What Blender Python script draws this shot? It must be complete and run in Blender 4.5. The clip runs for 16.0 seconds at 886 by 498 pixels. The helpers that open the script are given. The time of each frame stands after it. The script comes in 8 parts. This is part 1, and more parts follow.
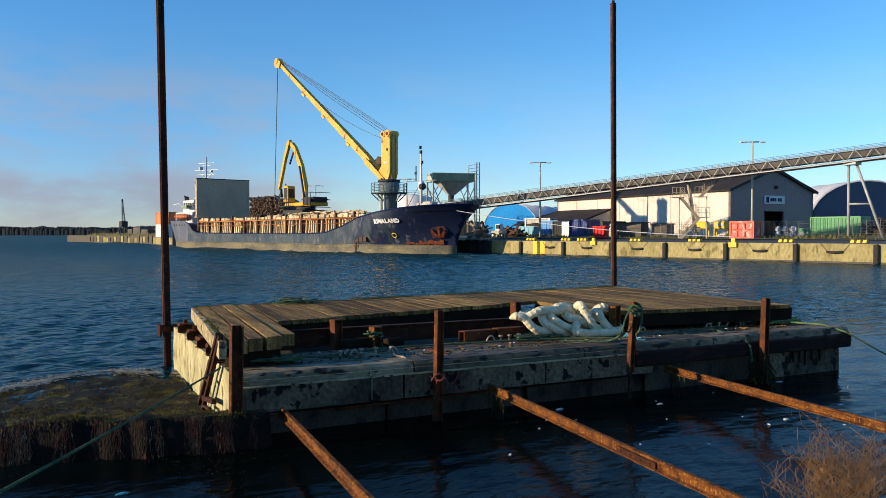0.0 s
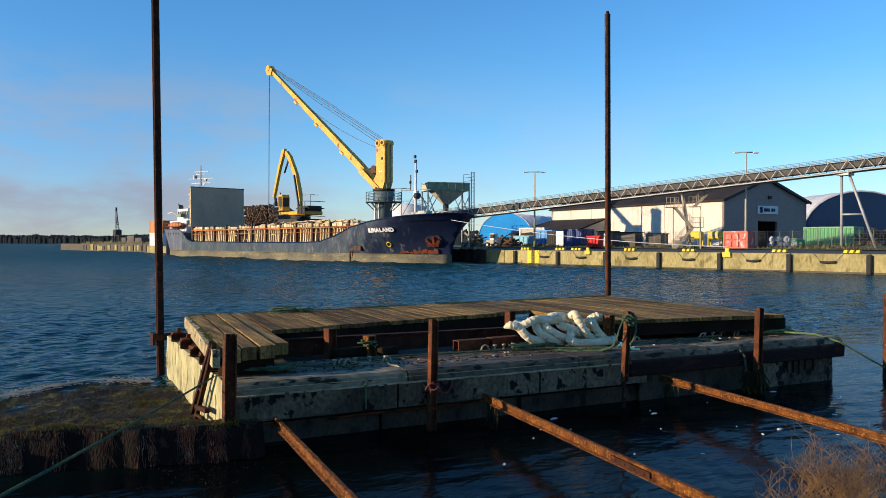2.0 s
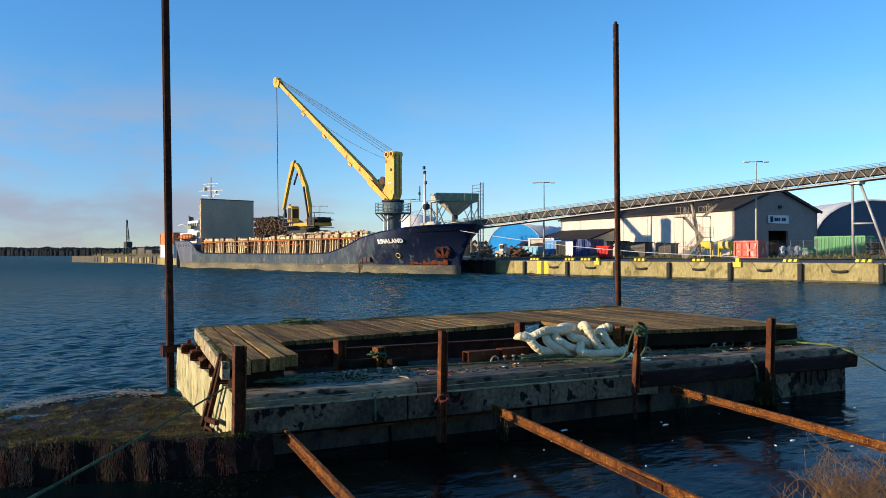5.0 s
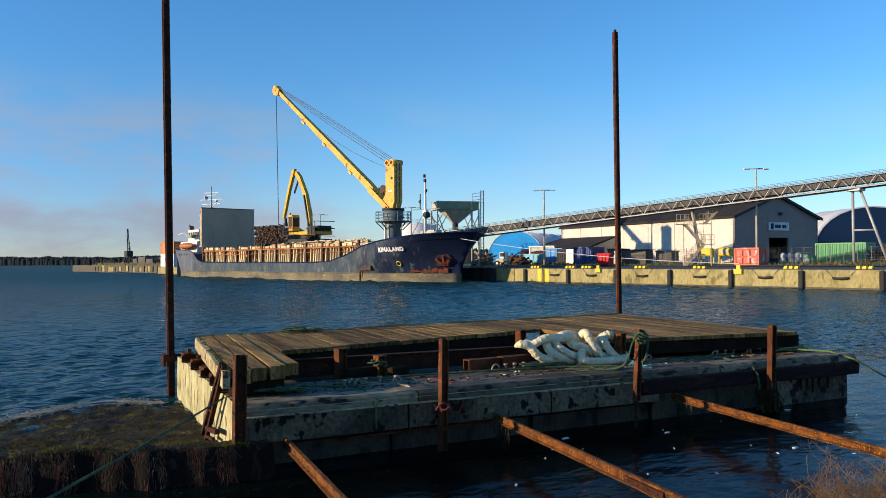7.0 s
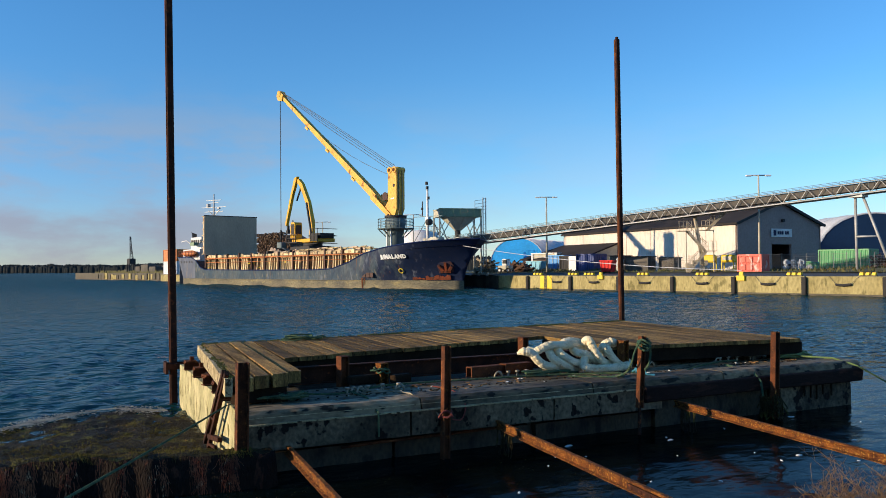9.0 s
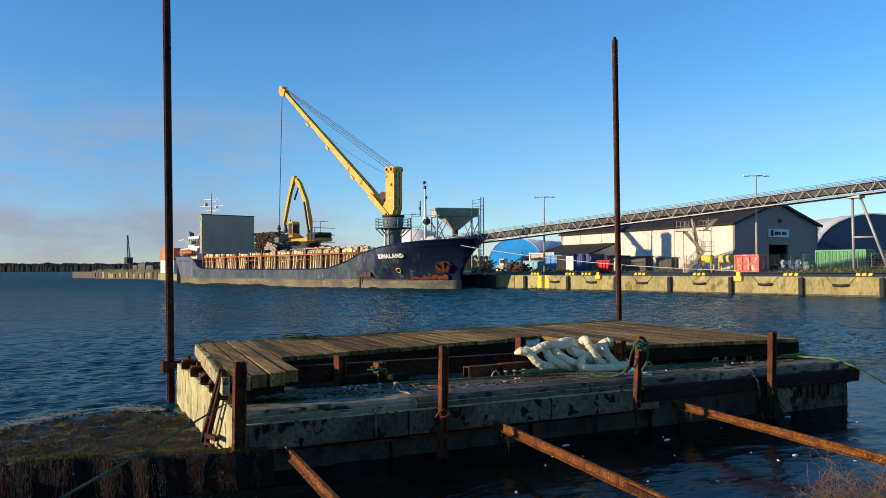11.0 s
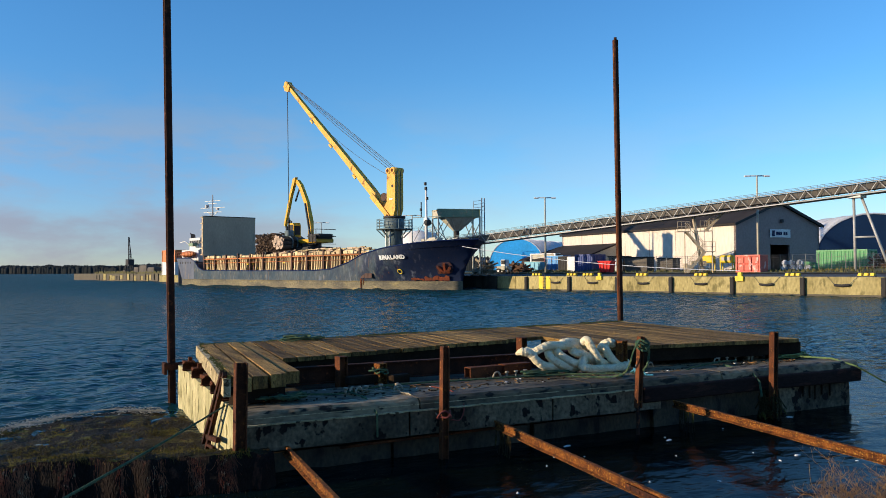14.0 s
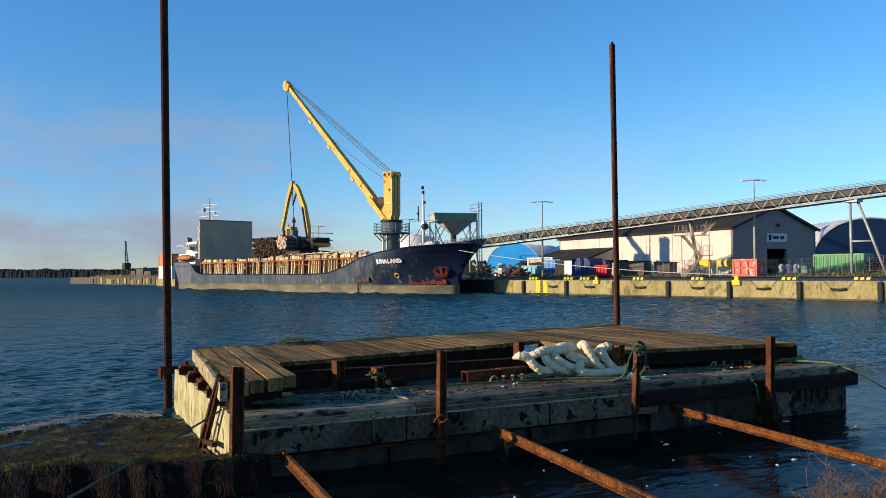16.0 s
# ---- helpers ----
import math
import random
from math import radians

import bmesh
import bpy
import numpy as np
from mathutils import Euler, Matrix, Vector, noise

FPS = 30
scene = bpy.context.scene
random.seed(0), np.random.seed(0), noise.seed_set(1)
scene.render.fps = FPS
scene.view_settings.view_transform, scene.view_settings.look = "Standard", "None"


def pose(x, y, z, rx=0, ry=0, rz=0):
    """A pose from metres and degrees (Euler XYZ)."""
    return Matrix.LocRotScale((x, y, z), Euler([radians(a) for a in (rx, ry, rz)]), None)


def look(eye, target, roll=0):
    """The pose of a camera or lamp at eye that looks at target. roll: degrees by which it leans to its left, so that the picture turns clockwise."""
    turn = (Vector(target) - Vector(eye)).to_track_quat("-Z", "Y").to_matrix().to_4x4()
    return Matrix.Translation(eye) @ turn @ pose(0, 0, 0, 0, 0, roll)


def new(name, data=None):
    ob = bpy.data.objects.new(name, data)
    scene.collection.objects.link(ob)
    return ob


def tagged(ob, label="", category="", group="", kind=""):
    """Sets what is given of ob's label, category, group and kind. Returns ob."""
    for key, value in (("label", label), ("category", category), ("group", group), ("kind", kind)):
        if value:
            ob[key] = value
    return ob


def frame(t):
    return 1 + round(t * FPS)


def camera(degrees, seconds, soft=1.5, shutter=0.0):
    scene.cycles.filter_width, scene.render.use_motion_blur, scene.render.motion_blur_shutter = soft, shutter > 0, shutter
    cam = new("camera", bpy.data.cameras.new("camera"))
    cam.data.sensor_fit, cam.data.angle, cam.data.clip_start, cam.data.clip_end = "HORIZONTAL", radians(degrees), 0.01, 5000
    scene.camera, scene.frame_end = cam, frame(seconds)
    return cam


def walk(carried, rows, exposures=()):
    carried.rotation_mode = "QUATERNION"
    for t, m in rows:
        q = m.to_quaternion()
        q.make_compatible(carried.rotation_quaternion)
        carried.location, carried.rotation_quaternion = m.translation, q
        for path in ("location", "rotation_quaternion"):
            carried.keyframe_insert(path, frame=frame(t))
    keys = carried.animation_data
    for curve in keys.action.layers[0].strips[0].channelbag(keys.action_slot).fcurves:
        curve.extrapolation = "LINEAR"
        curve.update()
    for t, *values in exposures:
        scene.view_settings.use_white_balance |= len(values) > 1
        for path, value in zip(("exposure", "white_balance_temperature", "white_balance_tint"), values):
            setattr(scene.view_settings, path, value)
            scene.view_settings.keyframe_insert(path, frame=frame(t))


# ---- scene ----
cam = camera(57, 16.0, soft=0.9)
PATH = [
    (0, (0.0079, -0.0079, 2.0504), (-15.3581, 12.7889, 1.6903), 0.016),
    (0.5, (0.0100, -0.0094, 2.0488), (-15.3206, 12.8303, 1.7107), 0.120),
    (1, (0.0067, -0.0059, 2.0490), (-15.2860, 12.8810, 1.8058), 0.168),
    (1.5, (0.0051, -0.0041, 2.0491), (-15.2785, 12.8945, 1.8544), 0.157),
    (2, (0.0075, -0.0068, 2.0477), (-15.2743, 12.8947, 1.9143), 0.163),
    (2.5, (0.0108, -0.0014, 2.0513), (-15.2876, 12.8806, 1.9463), 0.080),
    (3, (0.0070, -0.0043, 2.0535), (-15.3369, 12.8239, 2.0042), 0.030),
    (3.5, (0.0036, -0.0022, 2.0505), (-15.3797, 12.7788, 2.0506), 0.007),
    (4, (0.0035, -0.0034, 2.0502), (-15.4045, 12.7477, 2.0925), 0.003),
    (6.5, (-0.0035, 0.0046, 2.0517), (-15.4306, 12.7297, 2.3284), -0.190),
    (7, (0.0004, 0.0022, 2.0501), (-15.4338, 12.7176, 2.3797), -0.253),
    (7.5, (-0.0040, 0.0054, 2.0519), (-15.4631, 12.6888, 2.4346), -0.365),
    (8, (0.0090, -0.0038, 2.0495), (-15.4482, 12.6799, 2.4958), -0.301),
    (8.5, (-0.0006, 0.0028, 2.0524), (-15.4634, 12.6783, 2.5333), -0.391),
    (9, (0.0014, 0.0022, 2.0520), (-15.4664, 12.6708, 2.5568), -0.359),
    (11.5, (0.0040, -0.0021, 2.0502), (-15.4208, 12.7193, 2.5392), -0.211),
    (12, (-0.0021, 0.0081, 2.0470), (-15.4322, 12.7231, 2.5355), -0.272),
    (12.5, (0.0034, 0.0014, 2.0487), (-15.4320, 12.7093, 2.5559), -0.294),
    (13, (-0.0012, 0.0021, 2.0480), (-15.4463, 12.6981, 2.5579), -0.303),
    (13.5, (0.0031, 0.0067, 2.0476), (-15.4517, 12.6911, 2.5556), -0.310),
    (14, (-0.0002, 0.0066, 2.0471), (-15.4483, 12.6986, 2.5674), -0.370),
    (14.5, (-0.0011, 0.0094, 2.0465), (-15.4283, 12.7266, 2.5712), -0.327),
    (15, (-0.0000, 0.0040, 2.0460), (-15.4197, 12.7303, 2.5713), -0.313),
    (15.5, (-0.0039, 0.0140, 2.0441), (-15.4210, 12.7426, 2.5887), -0.357),
    (16, (-0.0009, 0.0085, 2.0486), (-15.4019, 12.7533, 2.6648), -0.340),
]
walk(cam, [(t, look(eye, target, roll)) for t, eye, target, roll in PATH], [(0, 0.38), (4.0, 0.44), (6.4, 0.46), (7.2, 0.35), (16, 0.34)])

# ---- light ----
SUN_TO = Vector((-0.38, -0.925, 0)).normalized()
SUN_ELEVATION = radians(11.6)
world = bpy.data.worlds.new("world")
scene.world = world
world.use_nodes = True


def build_sky():
    nt = world.node_tree
    bg = nt.nodes["Background"]
    sky = nt.nodes.new("ShaderNodeTexSky")
    sky.sky_type = "NISHITA"
    sky.sun_disc = False
    sky.sun_elevation = SUN_ELEVATION
    sky.sun_rotation = math.atan2(SUN_TO.x, SUN_TO.y)
    sky.air_density, sky.dust_density, sky.ozone_density = 1.0, 0.0, 3.6
    tone = nt.nodes.new("ShaderNodeHueSaturation")
    tone.inputs["Hue"].default_value, tone.inputs["Saturation"].default_value = 0.504, 1.10
    tint = nt.nodes.new("ShaderNodeMix")
    tint.data_type, tint.blend_type = "RGBA", "MULTIPLY"
    tint.inputs[0].default_value = 1.0
    tint.inputs[7].default_value = (0.90, 1.09, 1.19, 1)
    nt.links.new(sky.outputs[0], tint.inputs[6])
    nt.links.new(tint.outputs[2], tone.inputs["Color"])
    # thin grey-mauve clouds low over the far shore
    L = nt.links.new
    co = nt.nodes.new("ShaderNodeTexCoord")
    sep = nt.nodes.new("ShaderNodeSeparateXYZ")
    L(co.outputs["Generated"], sep.inputs[0])
    mp = nt.nodes.new("ShaderNodeMapping")
    mp.inputs["Scale"].default_value = (1.0, 1.0, 3.2)
    L(co.outputs["Generated"], mp.inputs[0])
    ns = nt.nodes.new("ShaderNodeTexNoise")
    ns.inputs["Scale"].default_value, ns.inputs["Detail"].default_value, ns.inputs["Roughness"].default_value = 4.6, 7, 0.55
    L(mp.outputs[0], ns.inputs["Vector"])

    def rng(src, a, b, c, d):
        r = nt.nodes.new("ShaderNodeMapRange")
        r.interpolation_type = "SMOOTHSTEP"
        for k, v in zip(("From Min", "From Max", "To Min", "To Max"), (a, b, c, d)):
            r.inputs[k].default_value = v
        L(src, r.inputs["Value"])
        return r.outputs[0]

    def mul(p, q):
        r = nt.nodes.new("ShaderNodeMath")
        r.operation = "MULTIPLY"
        L(p, r.inputs[0])
        L(q, r.inputs[1])
        return r.outputs[0]
    fac = mul(mul(rng(ns.outputs["Fac"], 0.40, 0.62, 0.05, 0.95), rng(sep.outputs["Y"], 0.35, 0.72, 1, 0.22)), mul(rng(sep.outputs["Z"], 0.0, 0.02, 0.6, 1), rng(sep.outputs["Z"], 0.10, 0.24, 1, 0)))
    grey = nt.nodes.new("ShaderNodeHueSaturation")
    grey.inputs["Saturation"].default_value, grey.inputs["Value"].default_value = 0.40, 0.68
    L(tone.outputs[0], grey.inputs["Color"])
    mix = nt.nodes.new("ShaderNodeMix")
    mix.data_type = "RGBA"
    L(fac, mix.inputs[0])
    L(tone.outputs[0], mix.inputs[6])
    L(grey.outputs[0], mix.inputs[7])
    # cool haze along the horizon
    cool = nt.nodes.new("ShaderNodeMix")
    cool.data_type, cool.blend_type = "RGBA", "MULTIPLY"
    cool.inputs[7].default_value = (1.00, 0.91, 1.06, 1)
    L(rng(sep.outputs["Z"], 0.0, 0.20, 1.0, 0.0), cool.inputs[0])
    L(mix.outputs[2], cool.inputs[6])
    mauve = nt.nodes.new("ShaderNodeMix")
    mauve.data_type, mauve.blend_type = "RGBA", "MULTIPLY"
    mauve.inputs[7].default_value = (0.74, 0.76, 0.86, 1)
    L(mul(rng(sep.outputs["Y"], 0.30, 0.66, 1, 0), rng(sep.outputs["Z"], 0.0, 0.34, 1, 0)), mauve.inputs[0])
    L(cool.outputs[2], mauve.inputs[6])
    L(mauve.outputs[2], bg.inputs[0])
    bg.inputs[1].default_value = 0.15


build_sky()
sun = new("sun", bpy.data.lights.new("sun", "SUN"))
sun.data.energy, sun.data.angle, sun.data.color = 4.8, radians(0.5), (1.0, 0.80, 0.56)
sun.matrix_world = look((0, 0, 60), Vector((0, 0, 60)) - (SUN_TO * math.cos(SUN_ELEVATION) + Vector((0, 0, math.sin(SUN_ELEVATION)))))


# ---- mesh helpers ----
def put(bm, verts, faces, M=None):
    vs = [bm.verts.new(M @ Vector(v) if M else v) for v in verts]
    for f in faces:
        try:
            bm.faces.new([vs[i] for i in f])
        except ValueError:
            pass


BOXF = ((0, 3, 2, 1), (4, 5, 6, 7), (0, 1, 5, 4), (1, 2, 6, 5), (2, 3, 7, 6), (3, 0, 4, 7))


def box(bm, c, s, M=None, rz=0):
    """A box by centre and size."""
    x, y, z = s[0] / 2, s[1] / 2, s[2] / 2
    T = Matrix.Translation(c) @ Matrix.Rotation(radians(rz), 4, "Z")
    if M:
        T = M @ T
    put(bm, [(-x, -y, -z), (x, -y, -z), (x, y, -z), (-x, y, -z), (-x, -y, z), (x, -y, z), (x, y, z), (-x, y, z)], BOXF, T)


def span(bm, lo, hi):
    """A box by two opposite corners."""
    box(bm, [(a + b) / 2 for a, b in zip(lo, hi)], [abs(b - a) for a, b in zip(lo, hi)])


def along(p0, p1):
    """A frame at p0 with x towards p1 and z upwards."""
    p0, p1 = Vector(p0), Vector(p1)
    x = (p1 - p0).normalized()
    up = Vector((0, 0, 1)) if abs(x.z) < 0.95 else Vector((0, 1, 0))
    y = up.cross(x).normalized()
    z = x.cross(y)
    m = Matrix((x, y, z)).transposed().to_4x4()
    m.translation = p0
    return m, (p1 - p0).length


def beam(bm, p0, p1, w, h):
    """A bar of rectangular section w wide and h high."""
    m, l = along(p0, p1)
    box(bm, (l / 2, 0, 0), (l, w, h), m)


def hbeam(bm, p0, p1, w, h, t):
    """A rolled H section: two flanges and a web."""
    m, l = along(p0, p1)
    for k in (-1, 1):
        box(bm, (l / 2, 0, k * (h - t) / 2), (l, w, t), m)
    box(bm, (l / 2, 0, 0), (l, t, h - 2 * t), m)


def tube(bm, pts, r, seg=6, closed=False):
    """A round bar or rope along points; r may be a list."""
    pts = [Vector(p) for p in pts]
    n = len(pts)
    rings = []
    side = None
    for i, p in enumerate(pts):
        a = pts[(i - 1) % n] if closed or i else p
        b = pts[(i + 1) % n] if closed or i < n - 1 else p
        d = (b - a).normalized()
        if side is None:
            side = d.orthogonal().normalized()
        else:
            side = (side - d * side.dot(d))
            side = side.normalized() if side.length > 1e-6 else d.orthogonal().normalized()
        up = d.cross(side)
        rr = r[i] if isinstance(r, (list, tuple)) else r
        rings.append([bm.verts.new(p + (side * math.cos(2 * math.pi * k / seg) + up * math.sin(2 * math.pi * k / seg)) * rr) for k in range(seg)])
    pairs = [(i, i + 1) for i in range(n - 1)] + ([(n - 1, 0)] if closed else [])
    for i, j in pairs:
        for k in range(seg):
            f = bm.faces.new((rings[i][k], rings[i][(k + 1) % seg], rings[j][(k + 1) % seg], rings[j][k]))
            f.smooth = seg > 5
    if not closed:
        bm.faces.new(rings[0][::-1])
        bm.faces.new(rings[-1])


def prism(bm, outline, vec):
    """A flat outline pushed along vec."""
    n = len(outline)
    v = Vector(vec)
    a = [bm.verts.new(p) for p in outline]
    b = [bm.verts.new(Vector(p) + v) for p in outline]
    bm.faces.new(a[::-1])
    bm.faces.new(b)
    for i in range(n):
        bm.faces.new((a[i], a[(i + 1) % n], b[(i + 1) % n], b[i]))


def bevel(bm, w, seg=1):
    bmesh.ops.bevel(bm, geom=list(bm.edges), offset=w, segments=seg, affect="EDGES", clamp_overlap=True)


def to_mesh(name, bm, material):
    bmesh.ops.recalc_face_normals(bm, faces=bm.faces)
    me = bpy.data.meshes.new(name)
    bm.to_mesh(me)
    bm.free()
    me.materials.append(material)
    return me


def part(name, bm, material, parent, label="", at=None):
    """One mesh under a thing or a part."""
    ob = new(name, to_mesh(name, bm, material) if isinstance(bm, bmesh.types.BMesh) else bm)
    ob.parent = parent
    if at is not None:
        ob.matrix_basis = at
    return tagged(ob, label)


def thing(name, label, category, at=None, group="", kind=""):
    """An empty at a thing's base, which carries its parts."""
    ob = new(name)
    ob.empty_display_size = 0.2
    if at is not None:
        ob.matrix_basis = at
    return tagged(ob, label, category, group, kind)


def solid(name, bm, material, label, category, at=None, group="", kind=""):
    """A thing of one mesh."""
    ob = new(name, to_mesh(name, bm, material))
    if at is not None:
        ob.matrix_basis = at
    return tagged(ob, label, category, group, kind)


B = bmesh.new


def interp(x, table):
    for (a, va), (b, vb) in zip(table, table[1:]):
        if a <= x <= b:
            u = (x - a) / (b - a)
            return va + (vb - va) * u
    return table[0][1] if x < table[0][0] else table[-1][1]


# ---- materials ----
def surface(name, c1, c2, scale=2.0, rough=0.6, metal=0.0, bump=0.15, c3=None, spots=0.55, spot_scale=9.0, streak=1.0, coat=0.0, piece=0.0, spot_soft=0.06, grain=0.17, fine_scale=14.0, relief=0.02, spec=0.5):
    """A weathered surface: two tones in large patches, a third in spots, fine relief. streak < 1 draws the patches out along z, a tuple along all axes."""
    m = bpy.data.materials.new(name)
    m.use_nodes = True
    nt = m.node_tree
    b = nt.nodes["Principled BSDF"]
    L = nt.links.new
    co = nt.nodes.new("ShaderNodeTexCoord")
    mp = nt.nodes.new("ShaderNodeMapping")
    mp.inputs["Scale"].default_value = streak if isinstance(streak, tuple) else (1, 1, streak)
    L(co.outputs["Object"], mp.inputs[0])

    def noise_at(sc, detail=5.0):
        n = nt.nodes.new("ShaderNodeTexNoise")
        n.inputs["Scale"].default_value = sc
        n.inputs["Detail"].default_value = detail
        L(mp.outputs[0], n.inputs["Vector"])
        return n.outputs["Fac"]

    def ramp(fac, lo, hi):
        r = nt.nodes.new("ShaderNodeMapRange")
        r.inputs["From Min"].default_value, r.inputs["From Max"].default_value = lo, hi
        L(fac, r.inputs["Value"])
        return r.outputs[0]

    def mix(fac, a, c):
        x = nt.nodes.new("ShaderNodeMix")
        x.data_type = "RGBA"
        L(fac, x.inputs[0])
        for k, v in ((6, a), (7, c)):
            if isinstance(v, tuple):
                x.inputs[k].default_value = (*v, 1)
            else:
                L(v, x.inputs[k])
        return x.outputs[2]

    col = mix(ramp(noise_at(scale), 0.35, 0.65), c1, c2)
    fine = noise_at(scale * fine_scale, 6.0)
    if c3:
        col = mix(ramp(noise_at(spot_scale, 6.0), spots, spots + spot_soft), col, c3)
    hsv = nt.nodes.new("ShaderNodeHueSaturation")
    L(col, hsv.inputs["Color"])
    val = ramp(fine, 0.2, 0.8)
    vr = nt.nodes.new("ShaderNodeMapRange")
    vr.inputs["To Min"].default_value, vr.inputs["To Max"].default_value = 1 - grain, 1 + grain * 0.9
    L(val, vr.inputs["Value"])
    if piece:
        oi = nt.nodes.new("ShaderNodeObjectInfo")
        pr = nt.nodes.new("ShaderNodeMapRange")
        pr.inputs["To Min"].default_value, pr.inputs["To Max"].default_value = 1 - piece, 1 + piece
        L(oi.outputs["Random"], pr.inputs["Value"])
        mm = nt.nodes.new("ShaderNodeMath")
        mm.operation = "MULTIPLY"
        L(pr.outputs[0], mm.inputs[0])
        L(vr.outputs[0], mm.inputs[1])
        L(mm.outputs[0], hsv.inputs["Value"])
    else:
        L(vr.outputs[0], hsv.inputs["Value"])
    L(hsv.outputs[0], b.inputs["Base Color"])
    b.inputs["Roughness"].default_value = rough
    b.inputs["Metallic"].default_value = metal
    b.inputs["Coat Weight"].default_value = coat
    b.inputs["Specular IOR Level"].default_value = spec
    if bump:
        bp = nt.nodes.new("ShaderNodeBump")
        bp.inputs["Strength"].default_value = bump
        bp.inputs["Distance"].default_value = relief
        L(fine, bp.inputs["Height"])
        L(bp.outputs[0], b.inputs["Normal"])
    return m


RUST = surface("rust", (0.150, 0.047, 0.016), (0.052, 0.019, 0.009), 5, 0.85, 0.05, 0.6, (0.27, 0.095, 0.025), 0.60, 18, spot_soft=0.12, grain=0.4, spec=0.2)
RUST_BRIGHT = surface("bright_rust", (0.22, 0.070, 0.013), (0.066, 0.020, 0.007), 9, 0.85, 0.05, 1.0, (0.43, 0.215, 0.038), 0.55, 48, spot_soft=0.14, grain=0.7, fine_scale=9, spec=0.2)
RUST_DARK = surface("dark_rust", (0.062, 0.021, 0.010), (0.024, 0.010, 0.006), 6, 0.85, 0.05, 0.5, (0.15, 0.045, 0.014), 0.60, 18, spot_soft=0.12, grain=0.35, spec=0.2)
# concrete copies: shade put into the hull's colour, sunlight into the end wall's
CONCRETE_SHADED = surface("shaded_concrete", (0.040, 0.034, 0.021), (0.105, 0.090, 0.058), 2.6, 0.85, 0, 0.4, (0.018, 0.014, 0.010), 0.56, 5, 1.0, spot_soft=0.12, grain=0.35)
CONCRETE_SUNLIT = surface("sunlit_concrete", (0.56, 0.49, 0.27), (0.33, 0.30, 0.15), 2.2, 0.9, 0, 0.7, (0.13, 0.115, 0.04), 0.56, 7, 0.45, spot_soft=0.08, grain=0.45, fine_scale=11, spec=0.2)
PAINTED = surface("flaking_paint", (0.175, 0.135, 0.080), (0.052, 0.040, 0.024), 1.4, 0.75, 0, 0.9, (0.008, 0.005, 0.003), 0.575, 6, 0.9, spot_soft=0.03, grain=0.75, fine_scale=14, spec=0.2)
PLANK = surface("weathered_plank", (0.360, 0.210, 0.060), (0.110, 0.062, 0.020), 3.4, 0.85, 0, 1.0, (0.018, 0.012, 0.006), 0.60, 19, (3.6, 0.26, 1.0), piece=0.50, spot_soft=0.09, grain=0.8, fine_scale=11, spec=0.2)
# wet lower concrete, its colour darkened further for the shaded front
WET_SHADED_CONCRETE = surface("wet_shaded_concrete", (0.075, 0.056, 0.031), (0.030, 0.022, 0.012), 2.0, 0.6, 0, 0.5, (0.008, 0.006, 0.004), 0.55, 4, 0.6, spot_soft=0.08, grain=0.5, spec=0.3)
RIM_TOP = surface("worn_rim", (0.235, 0.178, 0.102), (0.090, 0.067, 0.038), 1.7, 0.62, 0, 0.5, (0.014, 0.011, 0.007), 0.555, 8, (0.5, 1.4, 1.0), piece=0.35, spot_soft=0.06, grain=0.6, fine_scale=11, spec=0.18)
PLANK_EDGE = surface("bleached_timber", (0.58, 0.47, 0.27), (0.32, 0.25, 0.13), 5.0, 0.9, 0, 1.0, (0.07, 0.05, 0.025), 0.58, 11, grain=0.6, spec=0.2)
FENDER_WOOD = surface("tarred_fender", (0.024, 0.010, 0.007), (0.011, 0.006, 0.005), 3, 0.8, 0, 0.5, (0.040, 0.016, 0.010), 0.60, 8, (0.3, 1.0, 1.0), grain=0.45, spec=0.15)
TIMBER = surface("dark_timber", (0.028, 0.017, 0.009), (0.012, 0.008, 0.005), 3, 0.9, 0, 0.5, grain=0.4, spec=0.1)
ROPE_WHITE = surface("white_hawser", (0.95, 0.83, 0.58), (0.86, 0.71, 0.43), 7, 0.9, 0, 1.0, (0.52, 0.40, 0.20), 0.60, 22, spot_soft=0.16, grain=0.4, fine_scale=14, spec=0.2)
ROPE_GREEN = surface("green_rope", (0.031, 0.081, 0.052), (0.110, 0.145, 0.065), 12, 0.9, 0, 0.6, grain=0.45, spec=0.2)
ROPE_LIME = surface("yellow_green_rope", (0.19, 0.26, 0.075), (0.10, 0.16, 0.06), 14, 0.9, 0, 0.6, grain=0.4)
ROPE_BLUE = surface("blue_rope", (0.05, 0.24, 0.32), (0.03, 0.15, 0.22), 12, 0.9, 0, 0.6)
ROPE_RED = surface("red_rope", (0.22, 0.035, 0.025), (0.13, 0.03, 0.02), 12, 0.9, 0, 0.6)
GALV = surface("galvanised_steel", (0.36, 0.31, 0.22), (0.20, 0.15, 0.09), 4, 0.5, 0.5, 0.1)
WEED = surface("brown_weed", (0.046, 0.034, 0.010), (0.007, 0.006, 0.004), 2.0, 0.7, 0, 1.0, (0.115, 0.103, 0.016), 0.55, 4.5, spot_soft=0.12, grain=0.9, fine_scale=16, relief=0.06, spec=0.14)
WEED_SHADED = surface("shaded_weed_roots", (0.020, 0.011, 0.007), (0.006, 0.004, 0.003), 5, 0.85, 0, 1.0, (0.060, 0.024, 0.014), 0.60, 12, (1.0, 1.0, 0.3), grain=0.7, relief=0.04, spec=0.15)
WEED_GREEN = surface("green_brown_weed", (0.105, 0.092, 0.012), (0.036, 0.027, 0.007), 3, 0.8, 0, 0.6, grain=0.5, spec=0.2)
